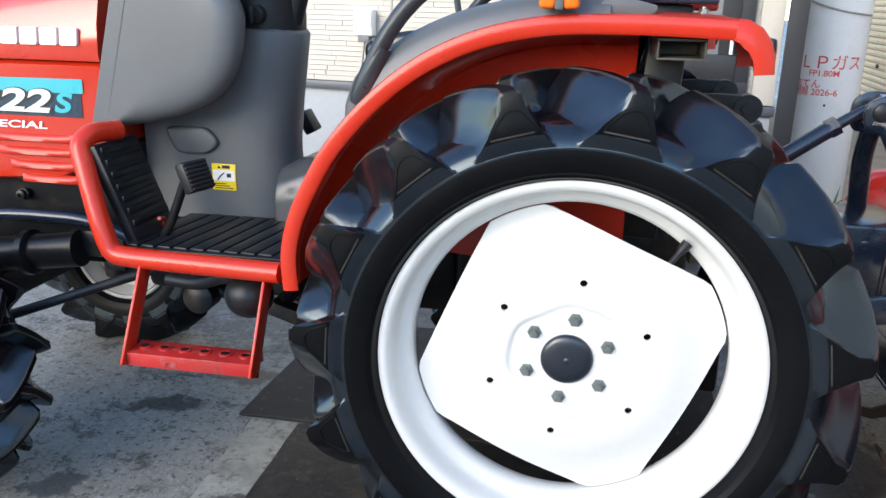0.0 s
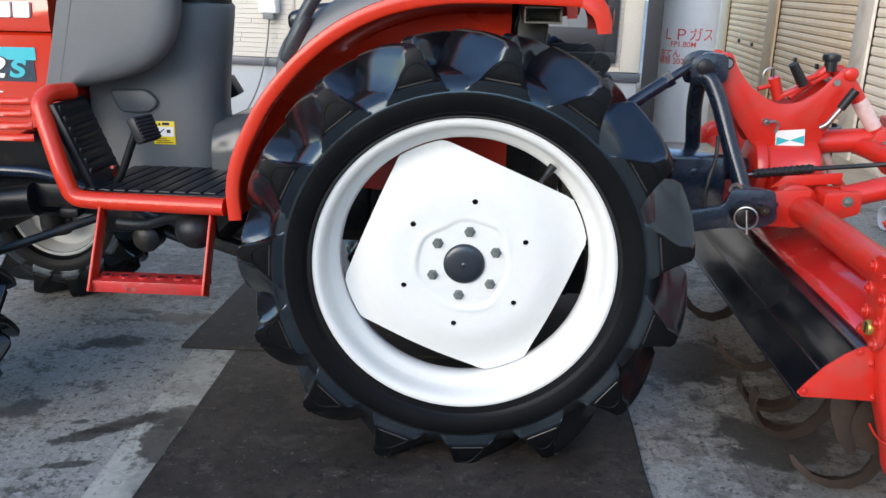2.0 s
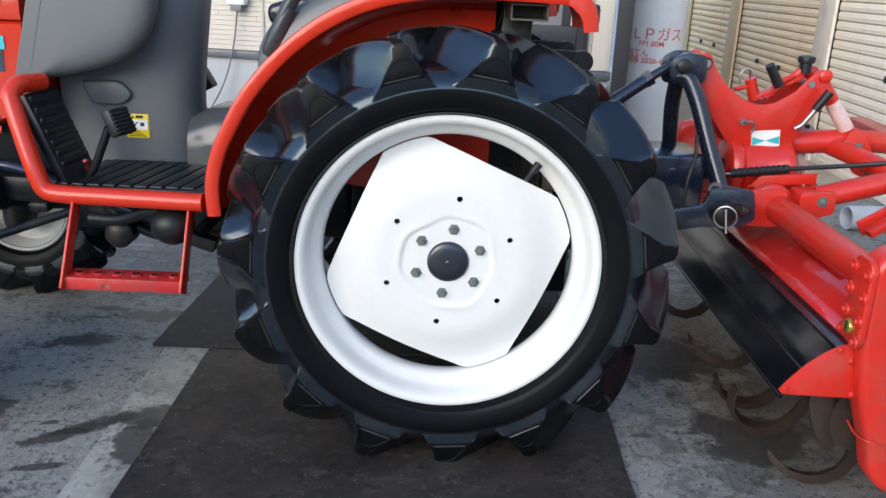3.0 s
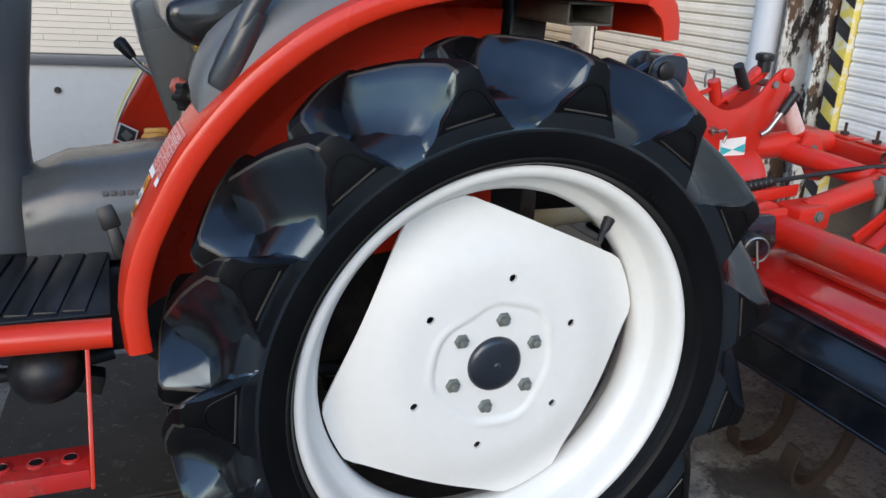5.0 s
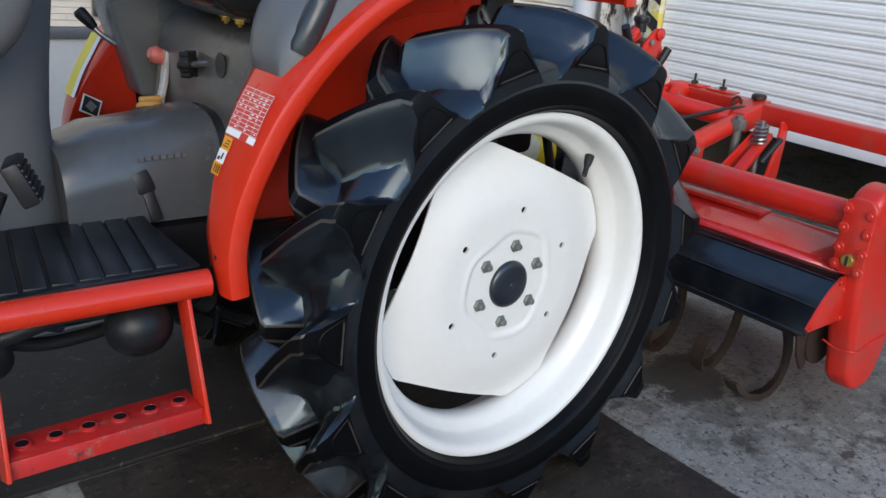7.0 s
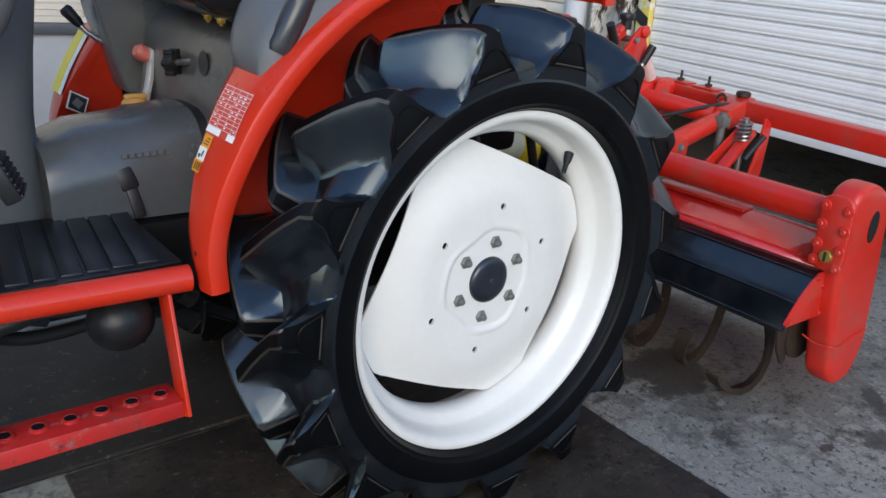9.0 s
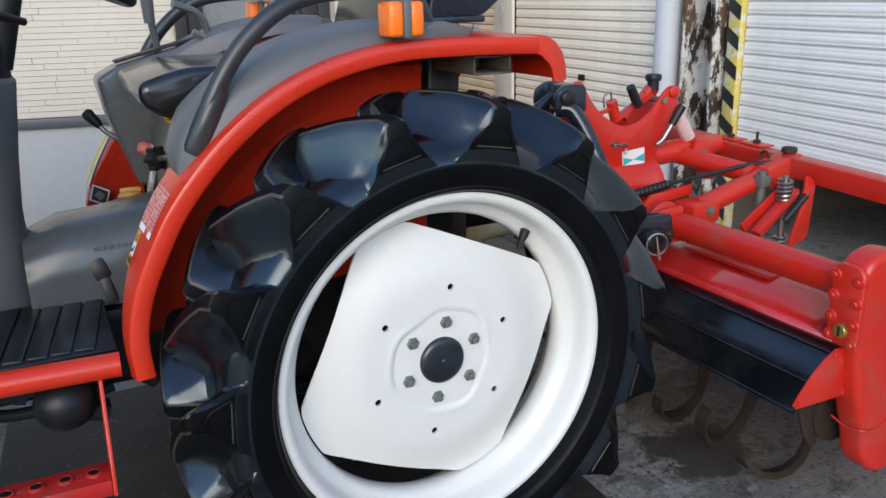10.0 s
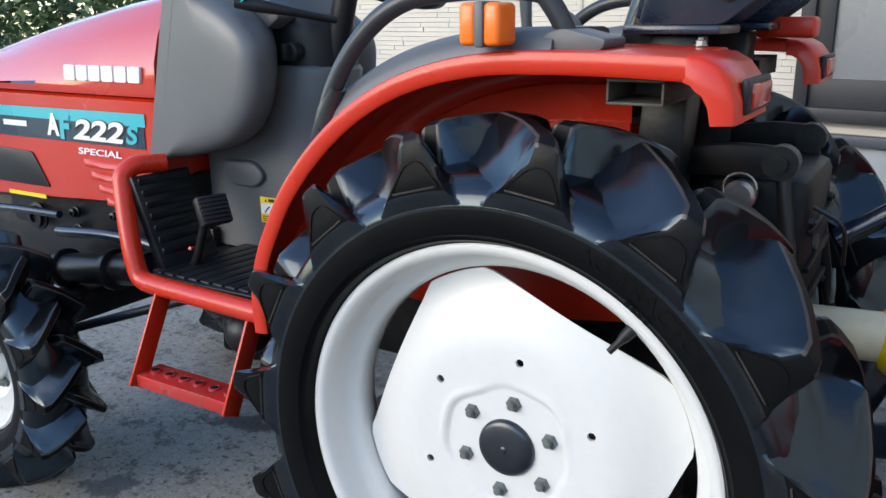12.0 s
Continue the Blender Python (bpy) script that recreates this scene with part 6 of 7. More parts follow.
    part("lever_gate", bm, BRIGHT, d)
    # solid dark plate in place of the shaded slot opening
    bm = B()
    plate(bm, [(-0.404, 0.705), (-0.392, 0.705), (-0.377, 0.79), (-0.389, 0.80)], 0.6845, 0.699, 0.001)
    part("gate_slot_shade", bm, DARK, d)
    bm = B()
    sweep(bm, [(-0.355, 0.690, 0.770), (-0.372, 0.690, 0.780)], 0.005, 8)
    sweep(bm, [(-0.370, 0.690, 0.781), (-0.380, 0.689, 0.786), (-0.404, 0.687, 0.797), (-0.412, 0.686, 0.800)], [0.010, 0.016, 0.017, 0.010], 12)
    part("red_knob", bm, material("pink knob", (0.50, 0.13, 0.10), rough=0.4), d, "faded red lever knob")
    # instrument panel, column and wheel
    bm = B()
    rings = []
    for z, xr in ((0.97, -0.634), (1.045, -0.636), (1.075, -0.642), (1.085, -0.655)):
        plan = [(-0.84, 0.404), (xr - 0.11, 0.404), (xr - 0.075, 0.406), (xr - 0.045, 0.415), (xr - 0.022, 0.430), (xr - 0.007, 0.452), (xr, 0.475)]
        plan += [(x, 2 * 0.497 - y) for x, y in reversed(plan)]
        rings.append([bm.verts.new((x, y, z)) for x, y in plan])
    skin(bm, rings)
    part("switch_box", bm, BLACK, d)
    bm = B()
    plate(bm, rounded([(-0.94, 1.10), (-0.74, 1.06), (-0.70, 1.085), (-0.76, 1.165), (-0.88, 1.215)], 0.012), 0.36, 0.60, 0.012)
    part("instrument_panel", bm, GREY, d)
    bm = B()
    plate(bm, [(-0.865, 1.1985), (-0.772, 1.150), (-0.770, 1.153), (-0.863, 1.2015)], 0.40, 0.56, 0.0)
    part("gauge_glass", bm, PANE, d)
    bm = B()
    lathe(bm, [(0.020, 0), (0.020, 0.02), (0.016, 0.024)], 20, along((-0.70, 0.404, 1.015), (0, -1, 0)), True)
    box(bm, (-0.705, 0.362, 0.998), (-0.695, 0.384, 1.032), 0.003)
    part("light_switch", bm, BLACK, d)
    bm = B()
    sweep(bm, [(-0.655, 0.48, 1.0), (-0.61, 0.48, 1.16)], 0.026, 16)
    part("steering_column", bm, BLACK, d)
    bm = B()
    n = 48
    c, tilt = Vector((-0.585, 0.48, 1.185)), radians(24)
    ring = [c + Vector((0.185 * math.cos(a) * math.cos(tilt), 0.185 * math.sin(a), 0.185 * math.cos(a) * -math.sin(tilt))) for a in (2 * math.pi * k / n for k in range(n + 1))]
    sweep(bm, ring, 0.013, 10, False)
    part("steering_rim", bm, BLACK, d, "black steering wheel rim")
    for k in range(3):
        a = radians(20 + 120 * k)
        q = c + Vector((0.18 * math.cos(a) * math.cos(tilt), 0.18 * math.sin(a), 0.18 * math.cos(a) * -math.sin(tilt)))
        bm = B()
        bar(bm, c + Vector((0, 0, -0.02)), q, 0.022, 0.012, 0.004)
        part("steering_spoke", bm, BLACK, d)
    bm = B()
    sweep(bm, [(-0.60, 0.42, 1.078), (-0.65, 0.345, 1.095), (-0.70, 0.295, 1.108), (-0.735, 0.272, 1.114)], [0.007, 0.009, 0.014, 0.011], 12)
    part("throttle_lever", bm, BLACK, d, "black hand lever")
    bm = B()
    lathe(bm, [(0.012, 0), (0.012, 0.002)], 16, along((-0.7165, 0.2785, 1.1215), (-0.3, -0.62, 0.72)), True)
    part("lever_mark", bm, TEAL, d)
    # sticker on the console
    bm = B()
    box(bm, (-0.822, 0.3925, 0.630), (-0.765, 0.395, 0.690), 0.0005)
    part("caution_sticker", bm, STICKER_Y, d, "yellow and white caution sticker")
    bm = B()
    box(bm, (-0.819, 0.3915, 0.651), (-0.768, 0.393, 0.676), 0)
    part("sticker_white", bm, STICKER_W, d, smooth=False)
    bm = B()
    sweep(bm, [(-0.808, 0.3912, 0.654), (-0.800, 0.3912, 0.664), (-0.792, 0.3912, 0.670)], 0.0016, 6)
    box(bm, (-0.786, 0.391, 0.660), (-0.776, 0.3918, 0.669), 0)
    for k in range(3):
        box(bm, (-0.816, 0.3918, 0.634 + 0.005 * k), (-0.772 - 0.008 * k, 0.3923, 0.636 + 0.005 * k), 0)
    plate(bm, [(-0.808, 0.680), (-0.800, 0.680), (-0.804, 0.687)], 0.3915, 0.3923, 0)
    box(bm, (-0.797, 0.3918, 0.680), (-0.778, 0.3923, 0.687), 0)
    part("sticker_print", bm, STICKER_K, d, smooth=False)


dash()


def seat():
    s = new("driver_seat")
    s.parent = tractor
    tagged(s, "black vinyl driver's seat")
    bm = B()
    plate(bm, rounded([(-0.44, 0.935), (-0.40, 0.905), (0.02, 0.905), (0.06, 0.95), (0.02, 0.995), (-0.36, 0.995), (-0.44, 0.97)], 0.03, 5), 0.30, 0.66, 0.04, "y", 4)
    part("cushion", bm, SEAT, s, sharp=60)
    bm = B()
    plate(bm, rounded([(0.02, 0.93), (0.09, 0.92), (0.15, 1.20), (0.09, 1.22), (0.04, 1.05)], 0.03, 5), 0.31, 0.65, 0.04, "y", 4)
    part("backrest", bm, SEAT, s, sharp=60)
    bm = B()
    box(bm, (-0.36, 0.33, 0.893), (0.02, 0.63, 0.907), 0.004)
    part("seat_frame", bm, IRON, s)
    for y in (0.306, 0.36):
        bm = B()
        hexbolt(bm, (-0.39, y, 0.904), (0, 0, -1), 0.008, 0.009)
        part("seat_bolt", bm, BRASS, s)


seat()


def right_console():
    """The grey cover with levers inside the far mudguard."""
    c = new("lever_console")
    c.parent = tractor
    tagged(c, "dark grey plastic lever console beside the seat")
    bm = B()
    plate(bm, rounded([(-0.475, 0.945), (-0.43, 0.97), (-0.17, 1.035), (-0.05, 1.04), (-0.05, 0.90), (-0.25, 0.70), (-0.385, 0.695), (-0.412, 0.70), (-0.46, 0.86)], 0.014, 4), 0.745, 0.865, 0.014, "y", 4)
    part("console_shell", bm, GREY_GLOSS, c, sharp=55)
    bm = B()
    bar(bm, (-0.43, 0.80, 0.978), (-0.19, 0.80, 1.037), 0.05, 0.006, 0.002)
    part("gate_plate", bm, BLACK, c)
    bm = B()
    sweep(bm, fillet([(-0.33, 0.80, 1.0), (-0.34, 0.79, 1.06), (-0.345, 0.78, 1.14)], 0.03), 0.008, 10)
    sweep(bm, [(-0.343, 0.785, 1.06), (-0.346, 0.78, 1.15)], [0.012, 0.016], 12)
    part("gear_lever", bm, GREY, c)
    bm = B()
    sweep(bm, fillet([(-0.21, 0.80, 1.03), (-0.23, 0.79, 1.08), (-0.29, 0.78, 1.10)], 0.03), 0.014, 12, squash=0.6)
    part("lever_handle", bm, GREY, c)
    bm = B()
    sweep(bm, fillet([(-0.20, 0.73, 0.985), (-0.225, 0.73, 1.02), (-0.26, 0.73, 1.04)], 0.02), 0.012, 10, squash=0.6)
    part("lever_handle", bm, GREY_LIGHT, c)
    bm = B()
    sweep(bm, fillet([(-0.40, 0.77, 0.795), (-0.44, 0.80, 0.80), (-0.468, 0.82, 0.822), (-0.482, 0.828, 0.842)], 0.02), 0.0055, 10)
    part("bent_lever", bm, STEEL, c, "bent bright steel lever")
    bm = B()
    sweep(bm, [(-0.474, 0.825, 0.832), (-0.480, 0.828, 0.840), (-0.498, 0.836, 0.862), (-0.502, 0.838, 0.867)], [0.008, 0.011, 0.014, 0.010], 12)
    part("lever_knob", bm, BLACK, c)
    # stickers on the far mudguard's front
    line = [(z, x) for x, z in FENDER[1:6]]
    for name, ya, yb, mat in (("warning_sticker", 0.884, 0.936, STICKER_Y), ("sticker_edge", 0.862, 0.884, STICKER_W)):
        bm = B()
        rows = []
        for k in range(9):
            z = 0.682 + (0.81 - 0.682) * k / 8
            (z0, x0), (z1, x1) = [(a, b) for a, b in zip(line, line[1:]) if a[0] <= z <= b[0]][0]
            x = x0 + (x1 - x0) * (z - z0) / (z1 - z0) - 0.008
            rows.append([bm.verts.new((x, ya, z + 0.002)), bm.verts.new((x, yb, z + 0.002))])
        skin(bm, rows, False, False)
        part(name, bm, mat, c, "long yellow and white warning sticker", smooth=False)
    bm = B()
    plate(bm, [(-0.510, 0.702), (-0.474, 0.683), (-0.486, 0.648), (-0.522, 0.666)], 0.8135, 0.816, 0)
    part("sticker_edge", bm, STICKER_W, c, smooth=False)
    bm = B()
    plate(bm, [(-0.508, 0.698), (-0.478, 0.681), (-0.488, 0.652), (-0.518, 0.668)], 0.8115, 0.814, 0)
    part("black_sticker", bm, STICKER_K, c, "small black sticker with white edge", smooth=False)
    bm = B()
    plate(bm, [(-0.4985, 0.687), (-0.4865, 0.6735), (-0.498, 0.662), (-0.510, 0.676)], 0.8105, 0.8118, 0)
    part("sticker_mark", bm, GREY_LIGHT, c, smooth=False)


right_console()


# chassis, engine underside and axles
def chassis():
    c = new("chassis")
    c.parent = tractor
    tagged(c, "dark greasy iron chassis and gearbox")
    bm = B()
    box(bm, (-0.98, MID - 0.13, 0.395), (-0.25, MID + 0.13, 0.555), 0.02)
    part("gearbox", bm, IRON, c)
    bm = B()
    box(bm, (-0.25, MID - 0.16, 0.34), (0.22, MID + 0.16, 0.66), 0.02)
    part("rear_housing", bm, IRON, c)
    bm = B()
    lathe(bm, [(0.055, 0.08), (0.055, 0.15), (0.09, 0.17), (0.10, 0.30), (0.11, 0.34), (0.11, 0.62), (0.10, 0.66), (0.09, 0.79), (0.055, 0.81), (0.055, 0.88)], 24, Matrix.Translation((0, 0, 0.46)))
    part("rear_axle", bm, IRON, c)
    bm = B()
    box(bm, (-2.05, MID - 0.11, 0.44), (-0.96, MID - 0.085, 0.60), 0.004)
    box(bm, (-2.05, MID + 0.085, 0.44), (-0.96, MID + 0.11, 0.60), 0.004)
    part("frame_rail", bm, IRON, c)
    bm = B()
    box(bm, (-1.75, MID - 0.14, 0.53), (-0.98, MID + 0.14, 0.74), 0.03)
    part("engine_block", bm, IRON, c)
    bm = B()
    sweep(bm, fillet([(-1.40, 0.26, 0.565), (-1.22, 0.26, 0.58), (-1.05, 0.27, 0.575), (-0.90, 0.30, 0.50), (-0.70, 0.33, 0.42)], 0.06), 0.014, 12)
    part("brace_tube", bm, NAVY, c)
    bm = B()
    box(bm, (-1.44, 0.16, 0.33), (-1.34, 0.88, 0.41), 0.012)
    lathe(bm, [(0.06, 0.11), (0.075, 0.13), (0.075, 0.20), (0.05, 0.22)], 20, Matrix.Translation((-1.385, 0, 0.345)), True)
    lathe(bm, [(0.06, 0.94), (0.075, 0.92), (0.075, 0.85), (0.05, 0.83)], 20, Matrix.Translation((-1.385, 0, 0.345)), True)
    part("front_axle", bm, IRON, c)
    for y in (0.155, 0.88):
        bm = B()
        lathe(bm, [(0.045, 0.22), (0.05, 0.25), (0.05, 0.38), (0.038, 0.40), (0.038, 0.50), (0.02, 0.52)], 18, along((-1.385, y, 0), (0, 0, 1)), True)
        part("king_pin", bm, IRON, c)
    for x, z, r in ((-1.59, 0.568, 0.030), (-1.42, 0.598, 0.012), (-1.417, 0.551, 0.013), (-1.257, 0.607, 0.011), (-1.32, 0.66, 0.016)):
        bm = B()
        lathe(bm, [(r * 1.3, 0), (r * 1.3, 0.006), (r, 0.008), (r, 0.018), (r * 0.5, 0.02), (r * 0.5, 0.012)], 18, along((x, MID - 0.148, z), (0, -1, 0)), True)
        part("casting_boss", bm, IRON, c, sharp=30)
    bm = B()
    sweep(bm, fillet([(-1.80, 0.285, 0.585), (-1.60, 0.28, 0.598), (-1.42, 0.28, 0.602)], 0.05), 0.010, 10)
    part("oil_line", bm, NAVY, c)
    bm = B()
    sweep(bm, [(-1.52, 0.275, 0.445), (-1.10, 0.29, 0.50)], [0.038, 0.042], 18)
    part("axle_tube", bm, IRON, c)
    for x in (-1.42, -1.22):
        bm = B()
        lathe(bm, [(0.045, -0.012), (0.052, -0.008), (0.052, 0.008), (0.045, 0.012)], 20, along((x, 0.281, 0.458 + 0.13 * (x + 1.42)), (1, 0, 0.13)), True)
        part("tube_collar", bm, IRON, c)
    bm = B()
    sweep(bm, [(-1.26, 0.13, 0.36), (-0.93, 0.30, 0.46)], 0.011, 10)
    part("steering_rod", bm, IRON, c)
    bm = B()
    box(bm, (-1.14, 0.30, 0.475), (-1.00, 0.37, 0.54), 0.012)
    box(bm, (-1.04, 0.28, 0.455), (-0.99, 0.33, 0.48), 0.008)
    part("steering_box", bm, IRON, c)
    bm = B()
    bmesh.ops.create_uvsphere(bm, u_segments=28, v_segments=18, radius=0.046, matrix=Matrix.Translation((-0.634, 0.142, 0.481)) @ Matrix.Diagonal((1.08, 1, 1, 1)))
    part("oil_filter_dome", bm, IRON, c, "rounded glossy black filter housing")
    bm = B()
    sweep(bm, smooth_line([(-0.65, 0.17, 0.50), (-0.72, 0.22, 0.485), (-0.80, 0.25, 0.455), (-0.88, 0.27, 0.45)], 5), 0.014, 10)
    part("breather_hose", bm, BLACK, c)
    bm = B()
    bar(bm, (-0.66, 0.14, 0.54), (-0.60, 0.16, 0.545), 0.05, 0.012, 0.003)
    part("dome_bracket", bm, IRON, c)
    bm = B()
    sweep(bm, fillet([(-0.86, 0.32, 0.47), (-0.80, 0.32, 0.42), (-0.74, 0.33, 0.39), (-0.66, 0.34, 0.385), (-0.55, 0.35, 0.40)], 0.05), 0.012, 10)
    part("hose", bm, BLACK, c)
    bm = B()
    lathe(bm, [(0.035, 0), (0.035, 0.05), (0.02, 0.06)], 18, along((-0.817, 0.325, 0.408), (0, -1, 0)), True)
    part("pulley", bm, IRON, c)
    bm = B()
    box(bm, (-0.035, -0.02, -0.016), (0.035, 0.02, 0.016), 0.004, pose(-0.60, 0.25, 0.410, 0, 18, 0))
    bar(bm, (-0.62, 0.25, 0.418), (-0.58, 0.34, 0.46), 0.03, 0.02, 0.004)
    part("linkage_bracket", bm, IRON, c)
    bm = B()
    lathe(bm, [(0.018, 0), (0.018, 0.03)], 14, along((-0.50, 0.26, 0.455), (0.6, 0, -0.5)), True)
    part("drain_cock", bm, IRON, c)
    # hydraulic arms and linkage at the back
    bm = B()
    box(bm, (0.18, MID - 0.14, 0.60), (0.34, MID + 0.14, 0.845), 0.02)
    hh = part("hydraulic_housing", bm, GREASE, c, "black greasy hydraulic casting")
    for z in (0.64, 0.70, 0.76):
        bm = B()
        box(bm, (0.338, MID - 0.12, z - 0.005), (0.349, MID + 0.12, z + 0.005), 0.002)
        part("cast_rib", bm, GREASE, hh)
    for y in (-0.11, 0.11):
        for z in (0.625, 0.775):
            bm = B()
            hexbolt(bm, (0.34, MID + y, z), (1, 0, 0), 0.009, 0.008)
            part("housing_bolt", bm, IRON, hh)
    bm = B()
    lathe(bm, [(0.014, 0), (0.014, 0.006), (0.010, 0.008)], 18, along((0.34, 0.45, 0.725), (1, 0, 0)), True)
    part("filler_plug", bm, DUSTY, hh, "dusty round plug")
    bm = B()
    sweep(bm, smooth_line([(0.298, 0.40, 0.808), (0.345, 0.40, 0.79), (0.385, 0.40, 0.765), (0.39, 0.42, 0.70)], 5), 0.0035, 7)
    part("chain_stay", bm, IRON, c, "thin dark check chain")
    bm = B()
    sweep(bm, fillet([(0.372, 0.48, 0.675), (0.378, 0.45, 0.65), (0.376, 0.47, 0.62), (0.374, 0.50, 0.625)], 0.012, 4), 0.004, 8)
    part("pin_hook", bm, BOLT, c, "small worn steel hook")
    for y in (0.33, 0.63):
        bm = B()
        plate(bm, rounded([(0.16, 0.885), (0.23, 0.895), (0.300, 0.893), (0.322, 0.870), (0.302, 0.848), (0.23, 0.845), (0.16, 0.842)], 0.015), y - 0.012, y + 0.012, 0.003)
        arm = part("lift_arm", bm, GREASE, c)
        bm = B()
        lathe(bm, [(0.026, -0.016), (0.026, 0.016)], 20, along((0.298, y, 0.870), (0, 1, 0)), True)
        lathe(bm, [(0.012, -0.024), (0.012, 0.024)], 14, along((0.298, y, 0.870), (0, 1, 0)), True)
        part("arm_boss", bm, IRON, arm)
        bm = B()
        sweep(bm, [(0.300, y, 0.865), (0.365, y - 0.05 if y < 0.5 else y + 0.05, 0.50)], 0.011, 10)
        part("lift_rod", bm, IRON, c)
    bm = B()
    lathe(bm, [(0.022, 0), (0.024, 0.03), (0.018, 0.035)], 16, along((0.25, 0.315, 0.822), (0, -1, 0)), True)
    sweep(bm, [Vector((0.250 + 0.024 * math.cos(a), 0.285, 0.835 + 0.022 * math.sin(a))) for a in (2 * math.pi * k / 16 for k in range(17))], 0.002, 6, False)
    part("link_pin", bm, STEEL, c, "bright steel pin with ring")
    bm = B()
    box(bm, (0.20, 0.28, 0.30), (0.30, 0.68, 0.42), 0.01)
    part("drawbar", bm, IRON, c)
    # shaft guard
    bm = B()
    lathe(bm, [(0.030, 0.0), (0.047, 0.01), (0.047, 0.10), (0.042, 0.10), (0.042, 0.24)], 28, along((0.23, MID, 0.56), (1, 0, 0.05)))
    part("shaft_guard", bm, CREAM, c, "cream plastic shaft guard")


chassis()


# ---- the rotary tiller behind the tractor
tiller = thing("rotary_tiller", "red rotary tiller hitched behind the tractor", "rotary tiller")


def T(name, bm, mat=None, label="", sharp=40, smooth=True):
    return part(name, bm, mat or RED_TILLER, tiller, label, sharp, smooth)


MAST = [(0.62, 0.873), (0.637, 0.891), (0.662, 0.886), (0.678, 0.851), (0.716, 0.804), (0.769, 0.769), (0.802, 0.76), (0.849, 0.768), (0.893, 0.797), (0.919, 0.83), (0.943, 0.854), (0.962, 0.86),
        (0.979, 0.843), (0.978, 0.819), (0.961, 0.771), (0.937, 0.721), (0.918, 0.684), (0.911, 0.655), (0.786, 0.644), (0.74, 0.65), (0.696, 0.706), (0.647, 0.778), (0.624, 0.833)]


def mast():
    for y in (0.516, 0.60):
        bm = B()
        plate(bm, rounded(MAST, 0.012, 2), y, y + 0.009, 0.002)
        m = T("mast_plate", bm)
        for x, z in ((0.648, 0.862), (0.963, 0.842)):
            bm = B()
            lathe(bm, [(0.017, 0), (0.017, 0.006), (0.013, 0.009)], 20, along((x, y, z), (0, -1, 0)), True)
            part("pivot_boss", bm, RED_TILLER if x > 0.8 else IRON, m)
    bm = B()
    rod(bm, (0.648, 0.50, 0.862), (0.648, 0.63, 0.862), 0.011)
    T("cross_pin", bm, STEEL)
    bm = B()
    rod(bm, (0.93, 0.51, 0.82), (0.93, 0.62, 0.82), 0.009)
    T("cross_pin", bm, STEEL)
    bm = B()
    box(bm, (0.79, 0.5235, 0.655), (0.90, 0.6015, 0.70), 0.005)
    T("mast_web", bm)
    bm = B()
    plate(bm, [(0.795, 0.692), (0.869, 0.698), (0.873, 0.655), (0.799, 0.649)], 0.5135, 0.516, 0)
    T("maker_label", bm, STICKER_W, "small white and teal plate", smooth=False)
    bm = B()
    plate(bm, [(0.799, 0.676), (0.834, 0.668), (0.869, 0.682), (0.871, 0.660), (0.834, 0.668), (0.8, 0.654)], 0.5122, 0.5138, 0)
    T("label_print", bm, TEAL, smooth=False)
    bm = B()
    sweep(bm, fillet([(0.765, 0.514, 0.716), (0.765, 0.49, 0.716), (0.78, 0.488, 0.722), (0.792, 0.49, 0.712), (0.785, 0.492, 0.69)], 0.012), 0.0035, 8)
    lathe(bm, [(0.009, 0), (0.009, 0.012)], 12, along((0.766, 0.516, 0.716), (0, -1, 0)), True)
    T("hook_pin", bm, STEEL, "small bent steel hook")
    # crank, grips and knob between the plates
    bm = B()
    rod(bm, (0.83, 0.56, 0.775), (0.925, 0.556, 0.858), 0.012)
    bar(bm, (0.80, 0.56, 0.772), (0.92, 0.56, 0.835), 0.03, 0.012, 0.003)
    T("adjuster_arm", bm)
    bm = B()
    lathe(bm, [(0.016, 0), (0.016, 0.025), (0.021, 0.026), (0.023, 0.035), (0.021, 0.042), (0.012, 0.045)], 20, along((0.923, 0.554, 0.845), (0, 0, 1)), True)
    T("black_knob", bm, BLACK, "round black knob")
    bm = B()
    rod(bm, (0.875, 0.545, 0.815), (0.835, 0.52, 0.815), 0.006)
    rod(bm, (0.895, 0.55, 0.835), (0.845, 0.53, 0.818), 0.008)
    T("crank_arm", bm)
    bm = B()
    sweep(bm, [(0.850, 0.525, 0.812), (0.815, 0.518, 0.864)], [0.014, 0.012], 14)
    T("crank_grip", bm, BLACK, "black plastic crank grip")
    bm = B()
    sweep(bm, [(0.805, 0.56, 0.77), (0.783, 0.555, 0.825)], 0.015, 14)
    sweep(bm, [(0.785, 0.557, 0.805), (0.745, 0.55, 0.795)], 0.006, 8)
    T("stop_post", bm)
    bm = B()
    sweep(bm, fillet([(0.783, 0.556, 0.82), (0.778, 0.55, 0.853), (0.752, 0.55, 0.842), (0.757, 0.55, 0.81)], 0.015), 0.0028, 6)
    T("ring_pin", bm, STEEL)
    bm = B()
    sweep(bm, fillet([(0.90, 0.50, 0.705), (0.915, 0.495, 0.715), (0.945, 0.488, 0.765)], 0.015), 0.007, 10)
    T("tilt_lever", bm, STEEL, "worn steel lever")
    bm = B()
    sweep(bm, [(0.940, 0.490, 0.757), (0.968, 0.484, 0.806)], [0.011, 0.012], 14)
    T("lever_grip", bm, BLACK, "black rubber lever grip")


mast()


